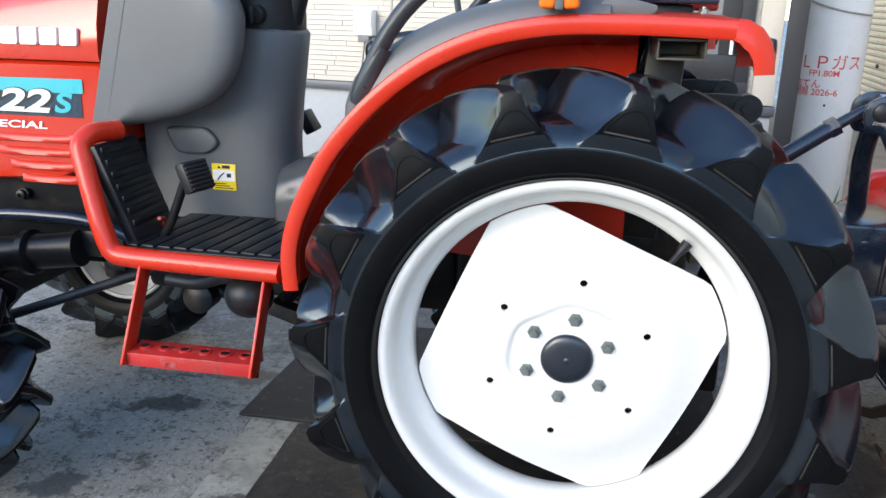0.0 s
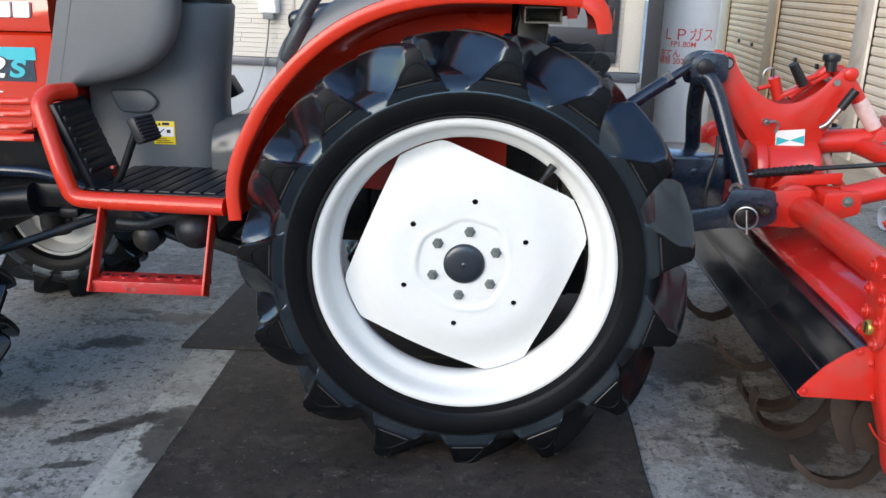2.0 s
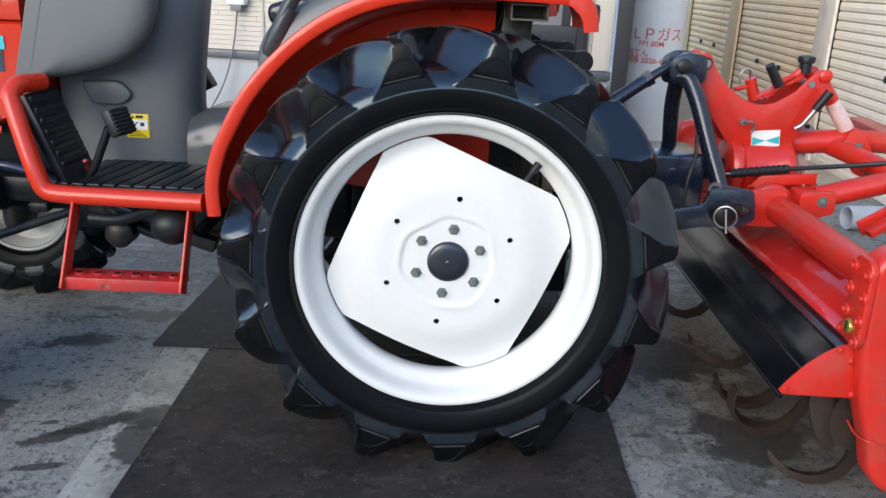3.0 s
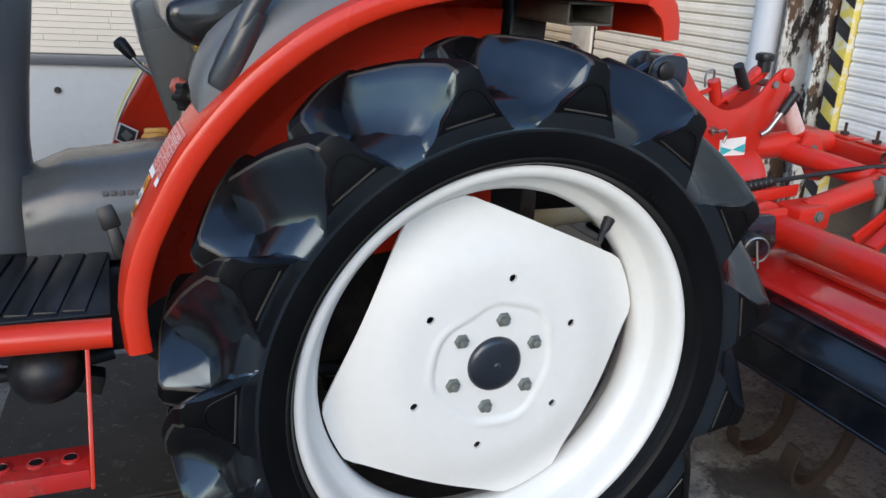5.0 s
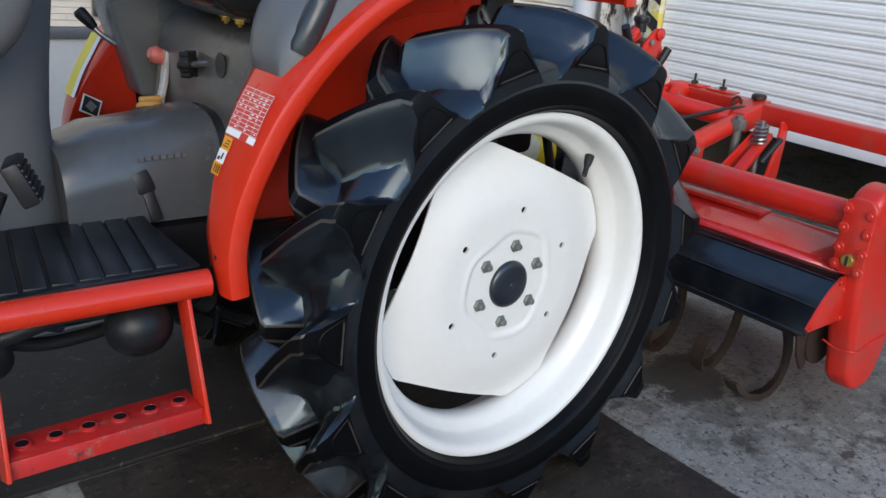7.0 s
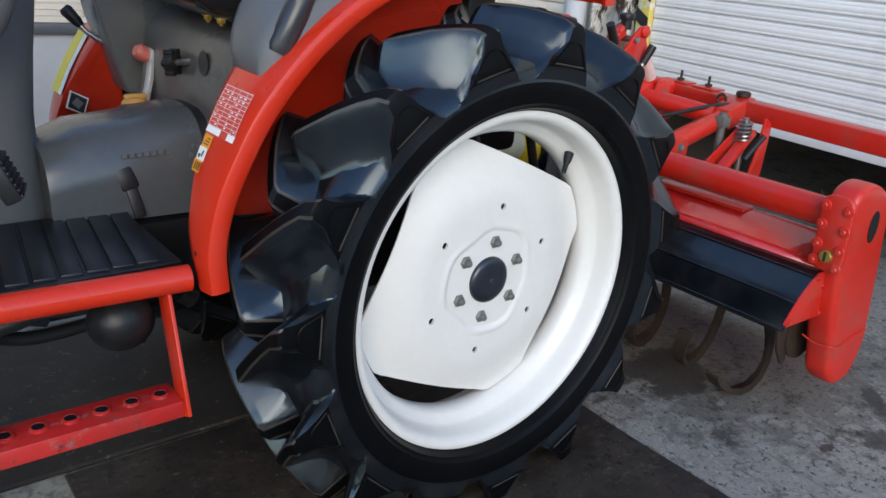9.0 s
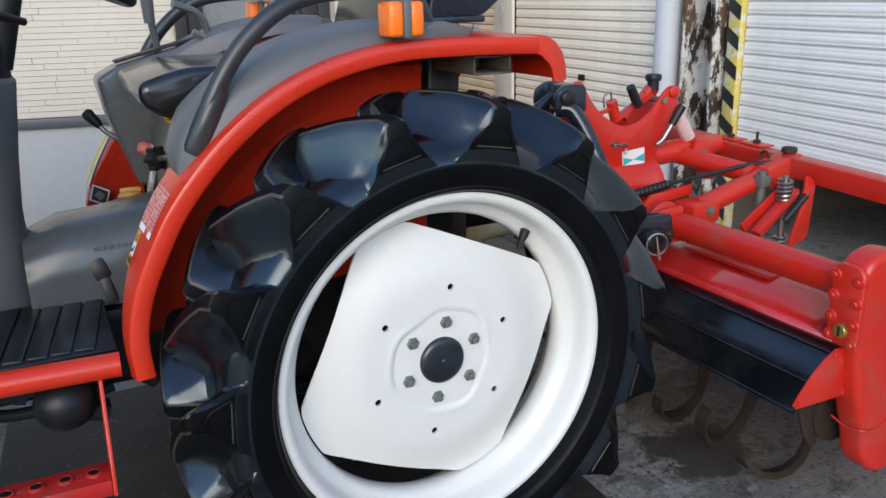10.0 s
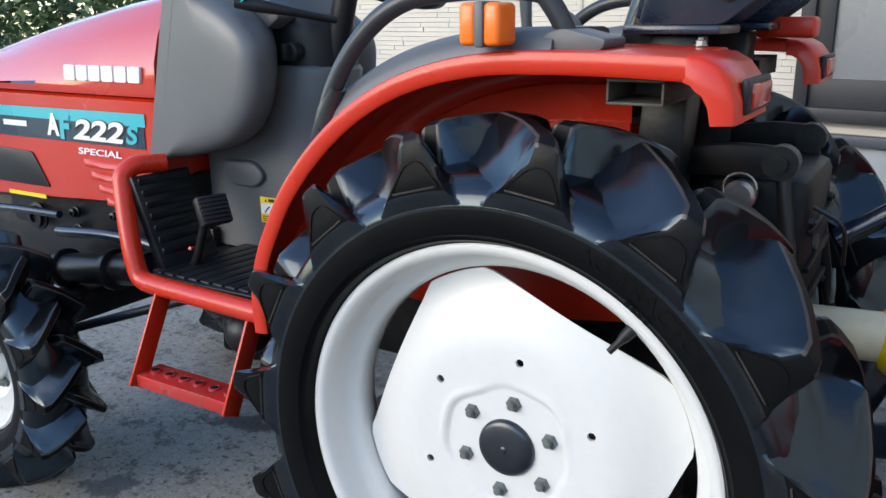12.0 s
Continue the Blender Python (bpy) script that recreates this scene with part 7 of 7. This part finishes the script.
def gear_and_beam():
    bm = B()
    lathe(bm, [(0.05, 0.0), (0.082, 0.01), (0.088, 0.02), (0.088, 0.035), (0.078, 0.045), (0.078, 0.14), (0.086, 0.15), (0.086, 0.17), (0.06, 0.19)], 36, along((0.735, 0.545, 0.583), (1, 0, 0)), True)
    T("gear_case", bm)
    bm = B()
    box(bm, (0.79, 0.42, 0.50), (0.92, 0.67, 0.60), 0.02)
    T("gear_block", bm)
    for y0, y1 in ((0.40, -0.20), (0.66, 1.20)):
        bm = B()
        rod(bm, (0.815, y0, 0.535), (0.815, y1, 0.535), 0.034, 28)
        T("beam_tube", bm, None, "thick red cross tube")
    for y in (0.37, 0.69):
        bm = B()
        lathe(bm, [(0.05, -0.02), (0.056, -0.015), (0.056, 0.015), (0.05, 0.02)], 28, along((0.815, y, 0.530), (0, 1, 0)), True)
        T("beam_collar", bm)
        bm = B()
        plate(bm, rounded([(0.70, 0.49), (0.83, 0.49), (0.83, 0.585), (0.74, 0.58), (0.70, 0.555)], 0.01), y - 0.065, y - 0.055, 0.002)
        T("hitch_ear", bm)
        bm = B()
        hexbolt(bm, (0.745, y - 0.065, 0.545), (0, -1, 0), 0.007, 0.008)
        T("ear_bolt", bm, IRON)
    bm = B()
    plate(bm, [(0.76, 0.57), (0.93, 0.585), (0.93, 0.612), (0.79, 0.600)], 0.385, 0.392, 0.001)
    T("cable_guard", bm)
    bm = B()
    sweep(bm, [(0.715, 0.40, 0.600), (0.86, 0.40, 0.618)], 0.0115, 12)
    T("cable_boot", bm, BLACK, "ribbed black cable boot")
    for k in range(10):
        bm = B()
        lathe(bm, [(0.0115, -0.003), (0.0135, 0), (0.0115, 0.003)], 12, along((0.725 + 0.014 * k, 0.40, 0.601 + 0.0018 * k), (1, 0, 0.12)))
        T("boot_rib", bm, BLACK)
    bm = B()
    pts = smooth_line([(0.86, 0.40, 0.618), (0.98, 0.385, 0.633), (1.10, 0.345, 0.655), (1.17, 0.315, 0.655), (1.19, 0.30, 0.63)], 5)
    sweep(bm, pts, 0.006, 8)
    T("control_cable", bm, BLACK, "black control cable")
    bm = B()
    rod(bm, (0.69, 0.40, 0.597), (0.72, 0.40, 0.6), 0.0035)
    T("cable_wire", bm, STEEL)


gear_and_beam()


def side_case(y0, y1, out):
    """The upright drive case at a side, its bolted lid looking forward; out -1 looks to the camera's side of the yard."""
    prof = rounded([(0.832, 0.20), (0.794, 0.31), (0.773, 0.42), (0.768, 0.575), (0.787, 0.606), (0.835, 0.620), (0.905, 0.60), (0.945, 0.55), (0.97, 0.40), (1.0, 0.20), (0.965, 0.115), (0.895, 0.100), (0.845, 0.14)], 0.03, 4)
    lo, hi = min(y0, y1), max(y0, y1)
    bm = B()
    plate(bm, prof, lo, hi, 0.016, "y", 4)
    c = T("side_case", bm, None, "cast red side case", sharp=50)
    mid = (lo + hi) / 2
    bm = B()
    pad = rounded([(lo - 0.003, 0.44), (lo + 0.006, 0.418), (hi - 0.012, 0.422), (hi + 0.002, 0.45), (hi + 0.003, 0.575), (hi - 0.010, 0.592), (lo + 0.012, 0.592), (lo - 0.003, 0.575)], 0.012, 4)
    plate(bm, pad, 0.761, 0.776, 0.004, "x", 3)
    part("case_lid", bm, RED_TILLER, c, sharp=50)
    for y, zs in ((hi - 0.006, (0.566, 0.523, 0.478, 0.440)), (lo + 0.008, (0.563, 0.519, 0.473, 0.432))):
        for z in zs:
            bm = B()
            lathe(bm, [(0.0125, 0.0), (0.0125, 0.003), (0.0115, 0.0045)], 16, along((0.762, y, z), (-1, 0, 0)), True)
            hexbolt(bm, (0.7585, y, z), (-1, 0, 0), 0.0068, 0.007, False)
            part("case_bolt", bm, RED_TILLER, c, sharp=30)
    for x, z in ((0.778, 0.382), (0.793, 0.311)):
        bm = B()
        hexbolt(bm, (x, mid + 0.004, z), (-1, 0, -0.2), 0.008, 0.007, False)
        part("case_bolt", bm, RED_TILLER, c, sharp=30)
    bm = B()
    lathe(bm, [(0.015, 0), (0.015, 0.006), (0.0125, 0.009)], 20, along((0.761, mid, 0.455), (-1, 0, 0)), True)
    part("oil_plug", bm, BRASS, c, "yellow slotted oil plug")
    bm = B()
    box(bm, (0.7515, mid - 0.003, 0.444), (0.753, mid + 0.003, 0.466), 0, pose(0, 0, 0))
    part("plug_slot", bm, RUST, c)
    bm = B()
    lathe(bm, [(0.034, 0), (0.034, 0.0015)], 28, along((0.875, lo if out < 0 else hi, 0.515), (0, out, 0)) @ Matrix.Diagonal((0.6, 1, 1.1, 1)), True)
    part("oval_cover", bm, BLACK, c, "dark oval inspection cover")
    bm = B()
    seam = [(0.813, hi + 0.0015, 0.236), (0.815, mid, 0.226), (0.822, lo - 0.0015, 0.230), (0.86, lo - 0.0015, 0.222), (0.90, lo - 0.0015, 0.232), (0.985, lo - 0.0015, 0.236)]
    sweep(bm, smooth_line(seam, 4), 0.0022, 6)
    part("weld_line", bm, RED_TILLER, c)
    return c


side_case(-0.262, -0.196, -1)
side_case(1.20, 1.135, 1)


def covers():
    # black front guard in two folded strips, with its red hood behind
    bm = B()
    Y0, Y1 = -0.222, 1.16
    prof = [(0.800, 0.418), (0.776, 0.4175), (0.752, 0.406), (0.748, 0.399), (0.722, 0.381), (0.695, 0.356), (0.690, 0.348), (0.672, 0.326), (0.656, 0.298), (0.660, 0.292), (0.677, 0.320), (0.695, 0.342), (0.700, 0.351), (0.726, 0.375), (0.753, 0.394), (0.757, 0.400), (0.778, 0.411), (0.800, 0.412)]
    plate(bm, prof, Y0, Y1, 0.0, "y")
    g = T("front_guard", bm, GUARD, "black folded sheet front guard", sharp=30)
    for x, z, r in ((0.7505, 0.4035, 0.0028), (0.6928, 0.3525, 0.0036), (0.6575, 0.2965, 0.004)):
        bm = B()
        rod(bm, (x, Y0, z), (x, Y1, z), r, 10)
        part("fold_ridge", bm, GUARD, g)
    bm = B()
    rings = [[bm.verts.new((x, y, z)) for y in (Y0, 0.2, 0.6, Y1)] for x, z in ((0.772, 0.4195), (0.80, 0.4285), (0.84, 0.4415), (0.88, 0.4535), (0.905, 0.459), (0.918, 0.458), (0.935, 0.447), (0.98, 0.395), (1.03, 0.31), (1.06, 0.20))]
    skin(bm, rings, False, False)
    h = T("tine_hood", bm, RED_WORN, "red curved sheet hood over the tines", sharp=25)
    sol = h.modifiers.new("thickness", "SOLIDIFY")
    sol.thickness = 0.004
    for y in (-0.229, 1.165):
        bm = B()
        plate(bm, [(0.812, 0.415), (0.757, 0.414), (0.728, 0.398), (0.695, 0.371), (0.665, 0.336), (0.650, 0.314), (0.658, 0.306), (0.800, 0.303)], y, y + 0.006, 0.001)
        p = T("guard_end_plate", bm)
        for x, z in ((0.752, 0.404), (0.661, 0.319)):
            bm = B()
            hexbolt(bm, (x, y, z), (0, -1, 0), 0.006, 0.005, False)
            part("rivet", bm, RED_TILLER, p)
    bm = B()
    box(bm, (0.865, 0.05, 0.456), (0.915, 0.33, 0.466), 0.003)
    T("hood_bracket", bm)
    # rear levelling board
    bm = B()
    plate(bm, [(1.11, 0.22), (1.125, 0.22), (1.24, 0.05), (1.225, 0.04)], -0.15, 1.1, 0.003)
    T("levelling_board", bm)


covers()


def rotor():
    bm = B()
    rod(bm, (0.865, -0.16, 0.225), (0.865, 1.13, 0.225), 0.032, 20)
    r = T("rotor_shaft", bm, RUST, "rusty rotor shaft")

    def tine(flip):
        """A hooked blade; the shank leaves the shaft along x and the tip trails."""
        bm = B()
        prof = [(20, 0.03, 0), (17, 0.07, 0), (12, 0.115, 0), (5, 0.155, 0), (-4, 0.186, 0.002), (-14, 0.206, 0.006), (-25, 0.216, 0.013), (-36, 0.218, 0.022), (-46, 0.212, 0.032), (-53, 0.203, 0.038)]
        rings = []
        for i, (deg, r0, lat) in enumerate(prof):
            k = i / (len(prof) - 1)
            a = radians(deg)
            j, l = prof[max(0, i - 1)], prof[min(len(prof) - 1, i + 1)]
            t = (Vector((l[1] * math.cos(radians(l[0])), 0, l[1] * math.sin(radians(l[0])))) - Vector((j[1] * math.cos(radians(j[0])), 0, j[1] * math.sin(radians(j[0]))))).normalized()
            n = Vector((-t.z, 0, t.x))
            c = Vector((r0 * math.cos(a), flip * lat, r0 * math.sin(a)))
            f = min(1, max(0, (k - 0.35) / 0.4))
            # an upright shank twists into a broad blade with a thin edge
            w, h = 0.005 + 0.013 * f, (0.015 - 0.010 * f) * (1 if k < 0.95 else 0.5)
            y = Vector((0, flip * w, 0))
            rings.append([bm.verts.new(c + n * h + y), bm.verts.new(c - n * h * (1 - 0.6 * f) + y), bm.verts.new(c - n * h * (1 + f) - y), bm.verts.new(c + n * h - y)])
        skin(bm, rings)
        return bm
    rng = random.Random(5)
    first = {}
    turns = {1: -78, 3: -118, 6: -98, 10: -85, 14: -120}
    for k in range(20):
        flip = 1 if k % 3 else -1
        y = -0.135 + 0.062 * k
        if flip not in first:
            ob = part("tine", tine(flip), RUST, r, "curved rusty tine blade", sharp=50)
            first[flip] = ob.data
        else:
            ob = new("tine", first[flip])
            ob.parent = r
        ob.matrix_basis = pose(0.865, y, 0.225, 0, -turns.get(k, 40 + 37 * k % 50 + rng.uniform(-4, 4)), 0)
    for y in (-0.172, -0.155):
        bm = B()
        lathe(bm, [(0.075, 0), (0.075, 0.006), (0.04, 0.01)], 28, along((0.865, y, 0.225), (0, 1, 0)), True)
        part("rotor_flange", bm, RUST, r)
    bm = B()
    plate(bm, rounded([(0.742, 0.32), (0.785, 0.32), (0.80, 0.22), (0.813, 0.155), (0.80, 0.143), (0.766, 0.19), (0.745, 0.25)], 0.012), -0.168, -0.161, 0.001)
    T("wear_plate", bm, RUST, "brown rusted wear plate")


rotor()


def rear_frame():
    bm = B()
    bar(bm, (1.300, 0.98, 0.648), (1.050, -0.95, 0.640), 0.06, 0.055, 0.006)
    T("rear_crossbar", bm, None, "red square crossbar")
    for x, y in ((1.262, 0.585), (1.246, 0.47)):
        bm = B()
        bar(bm, (x - 0.006, y - 0.045, 0.677), (x + 0.006, y + 0.045, 0.677), 0.05, 0.005, 0.001)
        T("saddle_plate", bm)
        bm = B()
        rod(bm, (x, y, 0.65), (x, y, 0.712), 0.004)
        lathe(bm, [(0.011, 0), (0.011, 0.008)], 6, along((x, y, 0.681), (0, 0, 1)), True)
        T("stud", bm, RUST)
    bm = B()
    rod(bm, (0.915, 0.34, 0.560), (1.14, 0.325, 0.628), 0.028, 20)
    T("rear_arm", bm)
    bm = B()
    bar(bm, (1.11, 0.327, 0.622), (1.23, 0.322, 0.652), 0.07, 0.06, 0.006)
    T("rear_arm", bm)
    bm = B()
    plate(bm, rounded([(0.86, 0.50), (0.95, 0.53), (0.95, 0.585), (0.86, 0.58)], 0.012), 0.30, 0.375, 0.004)
    T("arm_clevis", bm)
    bm = B()
    hexbolt(bm, (0.915, 0.30, 0.56), (0, -1, 0), 0.010, 0.008)
    T("clevis_bolt", bm, BOLT)
    bm = B()
    rod(bm, (0.915, 0.575, 0.655), (1.10, 0.555, 0.672), 0.032, 20)
    rod(bm, (1.08, 0.60, 0.665), (1.22, 0.60, 0.66), 0.03, 20)
    rod(bm, (1.03, 0.56, 0.655), (1.10, 0.34, 0.628), 0.026, 18)
    T("yoke_tube", bm)
    bm = B()
    rod(bm, (0.968, 0.54, 0.822), (1.062, 0.55, 0.698), 0.019, 18)
    rod(bm, (1.060, 0.55, 0.702), (1.082, 0.55, 0.665), 0.021, 18)
    T("tilt_strut", bm, None, "red tubular strut")
    bm = B()
    sweep(bm, [(1.004, 0.5438, 0.7745), (1.012, 0.5447, 0.764), (1.058, 0.5496, 0.703), (1.060, 0.5498, 0.7005)], [0.0192, 0.0199, 0.0199, 0.0190], 18)
    T("worn_sleeve", bm, FADED, "strut paint rubbed down to pale primer")
    bm = B()
    plate(bm, rounded([(1.030, 0.655), (1.085, 0.585), (1.130, 0.580), (1.135, 0.615), (1.095, 0.700), (1.055, 0.705)], 0.016), 0.505, 0.515, 0.002)
    T("strut_ear", bm)
    for x, z, r in ((1.077, 0.660, 0.011), (1.118, 0.598, 0.008), (1.048, 0.668, 0.006)):
        bm = B()
        hexbolt(bm, (x, 0.505, z), (0, -1, 0), r, 0.009)
        T("strut_bolt", bm, BOLT)
    # leg and spring behind the mast
    bm = B()
    rod(bm, (0.935, 0.60, 0.672), (1.003, 0.60, 0.548), 0.0125, 14)
    T("worn_leg", bm, FADED, "thin stay worn to pale primer")
    bm = B()
    rod(bm, (0.998, 0.60, 0.556), (1.035, 0.60, 0.512), 0.0145, 14)
    T("leg_foot", bm)
    bm = B()
    sweep(bm, [Vector((0.985 + 0.0165 * math.cos(a), 0.62 + 0.0165 * math.sin(a), 0.638 + 0.0105 * a / 6.283)) for a in (2 * math.pi * k / 14 for k in range(74))], 0.004, 7)
    T("coil_spring", bm, STEEL, "grey steel coil spring")
    bm = B()
    rod(bm, (0.985, 0.62, 0.60), (0.985, 0.62, 0.70), 0.007)
    T("spring_rod", bm, IRON)
    # spring post
    for x, y in ((1.105, 0.235),):
        bm = B()
        rod(bm, (x, y, 0.40), (x, y, 0.642), 0.008)
        T("spring_rod", bm, STEEL)
        for z0, n in ((0.575, 5.6), (0.44, 4)):
            bm = B()
            pts = [Vector((x + 0.0165 * math.cos(a), y + 0.0165 * math.sin(a), z0 + 0.0108 * a / 6.283)) for a in (2 * math.pi * k / 14 for k in range(int(14 * n) + 1))]
            sweep(bm, pts, 0.0042, 7)
            T("coil_spring", bm, STEEL, "grey steel coil spring")
        bm = B()
        bar(bm, (x - 0.105, y - 0.012, 0.505), (x + 0.04, y + 0.0, 0.60), 0.030, 0.018, 0.003)
        bar(bm, (x - 0.105, y + 0.03, 0.505), (x + 0.04, y + 0.03, 0.60), 0.008, 0.040, 0.002)
        plate(bm, rounded([(x - 0.02, 0.46), (x + 0.05, 0.48), (x + 0.06, 0.63), (x + 0.025, 0.65), (x + 0.015, 0.56)], 0.015), y - 0.045, y - 0.037, 0.002)
        T("spring_bracket", bm)
        bm = B()
        rod(bm, (x - 0.03, y - 0.035, 0.535), (x + 0.025, y - 0.048, 0.598), 0.0085, 12)
        T("gas_grip", bm, BLACK)
    bm = B()
    rod(bm, (1.087, 0.297, 0.53), (1.087, 0.297, 0.645), 0.011, 12)
    box(bm, (1.070, 0.280, 0.605), (1.104, 0.314, 0.635), 0.003)
    T("lock_pin", bm, BOLT, "dull grey lock pin")
    bm = B()
    rod(bm, (1.215, 0.327, 0.65), (1.215, 0.327, 0.682), 0.013, 14)
    lathe(bm, [(0.021, 0), (0.021, 0.010), (0.017, 0.013)], 18, along((1.215, 0.327, 0.680), (0, 0, 1)), True)
    T("lock_bolt", bm, RUST)
    bm = B()
    sweep(bm, [Vector((1.16, 0.36 + 0.014 * math.cos(a), 0.668 + 0.014 * math.sin(a))) for a in (2 * math.pi * k / 16 for k in range(17))], 0.004, 7, False)
    T("lifting_ring", bm, RUST)


rear_frame()


# ---- quick hitch and links between tractor and tiller
hitch = thing("hitch_frame", "blue-black steel hitch frame with top link and lower arms", "hitch")


def hitch_parts():
    def P(name, bm, mat=NAVY, label=""):
        return part(name, bm, mat, hitch, label)
    bm = B()
    sweep(bm, fillet([(0.565, 0.50, 0.826), (0.598, 0.48, 0.83), (0.622, 0.45, 0.775), (0.655, 0.40, 0.655), (0.688, 0.36, 0.555)], 0.04, 5), 0.0215, 16)
    P("frame_leg", bm)
    bm = B()
    sweep(bm, fillet([(0.565, 0.56, 0.826), (0.60, 0.585, 0.82), (0.605, 0.63, 0.74), (0.63, 0.69, 0.60), (0.66, 0.72, 0.55)], 0.04, 5), 0.0215, 16)
    P("frame_leg", bm)
    bm = B()
    plate(bm, rounded([(0.548, 0.83), (0.552, 0.872), (0.585, 0.89), (0.64, 0.885), (0.645, 0.82), (0.60, 0.805)], 0.015), 0.475, 0.49, 0.003)
    plate(bm, rounded([(0.548, 0.83), (0.552, 0.872), (0.585, 0.89), (0.64, 0.885), (0.645, 0.82), (0.60, 0.805)], 0.015), 0.565, 0.58, 0.003)
    box(bm, (0.59, 0.489, 0.835), (0.64, 0.566, 0.885), 0.006)
    P("clevis", bm)
    bm = B()
    lathe(bm, [(0.02, 0), (0.02, 0.008), (0.014, 0.012)], 18, along((0.583, 0.475, 0.855), (0, -1, 0)), True)
    P("clevis_pin", bm, BLACK)
    bm = B()
    sweep(bm, [(0.575, 0.527, 0.858), (0.535, 0.525, 0.835)], 0.012, 12)
    sweep(bm, [(0.50, 0.52, 0.812), (0.37, 0.50, 0.722)], 0.0175, 14)
    sweep(bm, [(0.535, 0.525, 0.835), (0.50, 0.52, 0.812)], 0.012, 12)
    P("top_link", bm, NAVY, "blue-black threaded top link")
    bm = B()
    lathe(bm, [(0.021, 0), (0.021, 0.022)], 6, along((0.515, 0.522, 0.822), (-0.8, 0, -0.55)), True)
    P("lock_nut", bm)
    bm = B()
    plate(bm, rounded([(0.30, 0.455), (0.30, 0.49), (0.52, 0.545), (0.60, 0.56), (0.615, 0.60), (0.715, 0.60), (0.728, 0.53), (0.70, 0.51), (0.60, 0.505), (0.52, 0.49)], 0.012), 0.222, 0.237, 0.003)
    P("lower_arm", bm)
    bm = B()
    plate(bm, rounded([(0.62, 0.50), (0.62, 0.585), (0.64, 0.605), (0.71, 0.595), (0.72, 0.51)], 0.012), 0.25, 0.262, 0.003)
    P("hook_plate", bm)
    bm = B()
    bar(bm, (0.30, 0.73, 0.475), (0.70, 0.725, 0.55), 0.015, 0.05, 0.004)
    P("lower_arm", bm)
    bm = B()
    lathe(bm, [(0.024, 0), (0.028, 0.006), (0.028, 0.02), (0.02, 0.03), (0.012, 0.032)], 20, along((0.643, 0.222, 0.545), (0, -1, 0)), True)
    pin = P("hitch_pin", bm, IRON, "greasy hitch pin with spring ring")
    bm = B()
    sweep(bm, [Vector((0.643 + 0.024 * math.cos(a), 0.186 - 0.008 * math.cos(a), 0.542 + 0.026 * math.sin(a))) for a in (2 * math.pi * k / 20 for k in range(21))], 0.0022, 7, False)
    rod(bm, (0.643, 0.19, 0.56), (0.648, 0.18, 0.505), 0.003)
    part("spring_ring", bm, STEEL, pin, "bright wire ring")
    bm = B()
    lathe(bm, [(0.010, 0.004), (0.010, 0.03), (0.0145, 0.032), (0.0155, 0.028), (0.0155, 0.0)], 20, along((0.636, 0.262, 0.592), (-0.35, -1, 0.1)))
    P("stub_pin", bm, STEEL, "bright open tube end")
    bm = B()
    rod(bm, (0.672, 0.24, 0.556), (0.690, 0.205, 0.556), 0.008)
    hexbolt(bm, (0.690, 0.207, 0.556), (0.3, -1, 0), 0.009, 0.010)
    P("side_bolt", bm, RUST)
    bm = B()
    sweep(bm, fillet([(0.575, 0.30, 0.52), (0.58, 0.31, 0.60), (0.60, 0.33, 0.65), (0.605, 0.36, 0.70)], 0.03), 0.005, 8)
    P("stay_rod", bm, IRON)
    bm = B()
    bar(bm, (0.56, 0.40, 0.60), (0.62, 0.66, 0.60), 0.03, 0.02, 0.004)
    P("frame_cross", bm)
    # gear input with yellow boot
    bm = B()
    lathe(bm, [(0.048, 0), (0.058, 0.012), (0.066, 0.05), (0.06, 0.055)], 32, along((0.455, 0.49, 0.565), (1, 0, 0.02)), True)
    lathe(bm, [(0.061, 0.018), (0.064, 0.022), (0.061, 0.026)], 32, along((0.455, 0.49, 0.565), (1, 0, 0.02)))
    P("shaft_boot", bm, YELLOW, "bright yellow plastic shaft boot")
    bm = B()
    plate(bm, rounded([(0.505, 0.47), (0.65, 0.47), (0.65, 0.64), (0.505, 0.64)], 0.008), 0.40, 0.60, 0.008)
    P("shaft_shield", bm, NAVY, "dark blue sheet shaft shield")
    bm = B()
    rod(bm, (0.64, 0.52, 0.585), (0.74, 0.53, 0.585), 0.03, 18)
    P("input_shaft", bm, IRON)


hitch_parts()
tyre_writing()
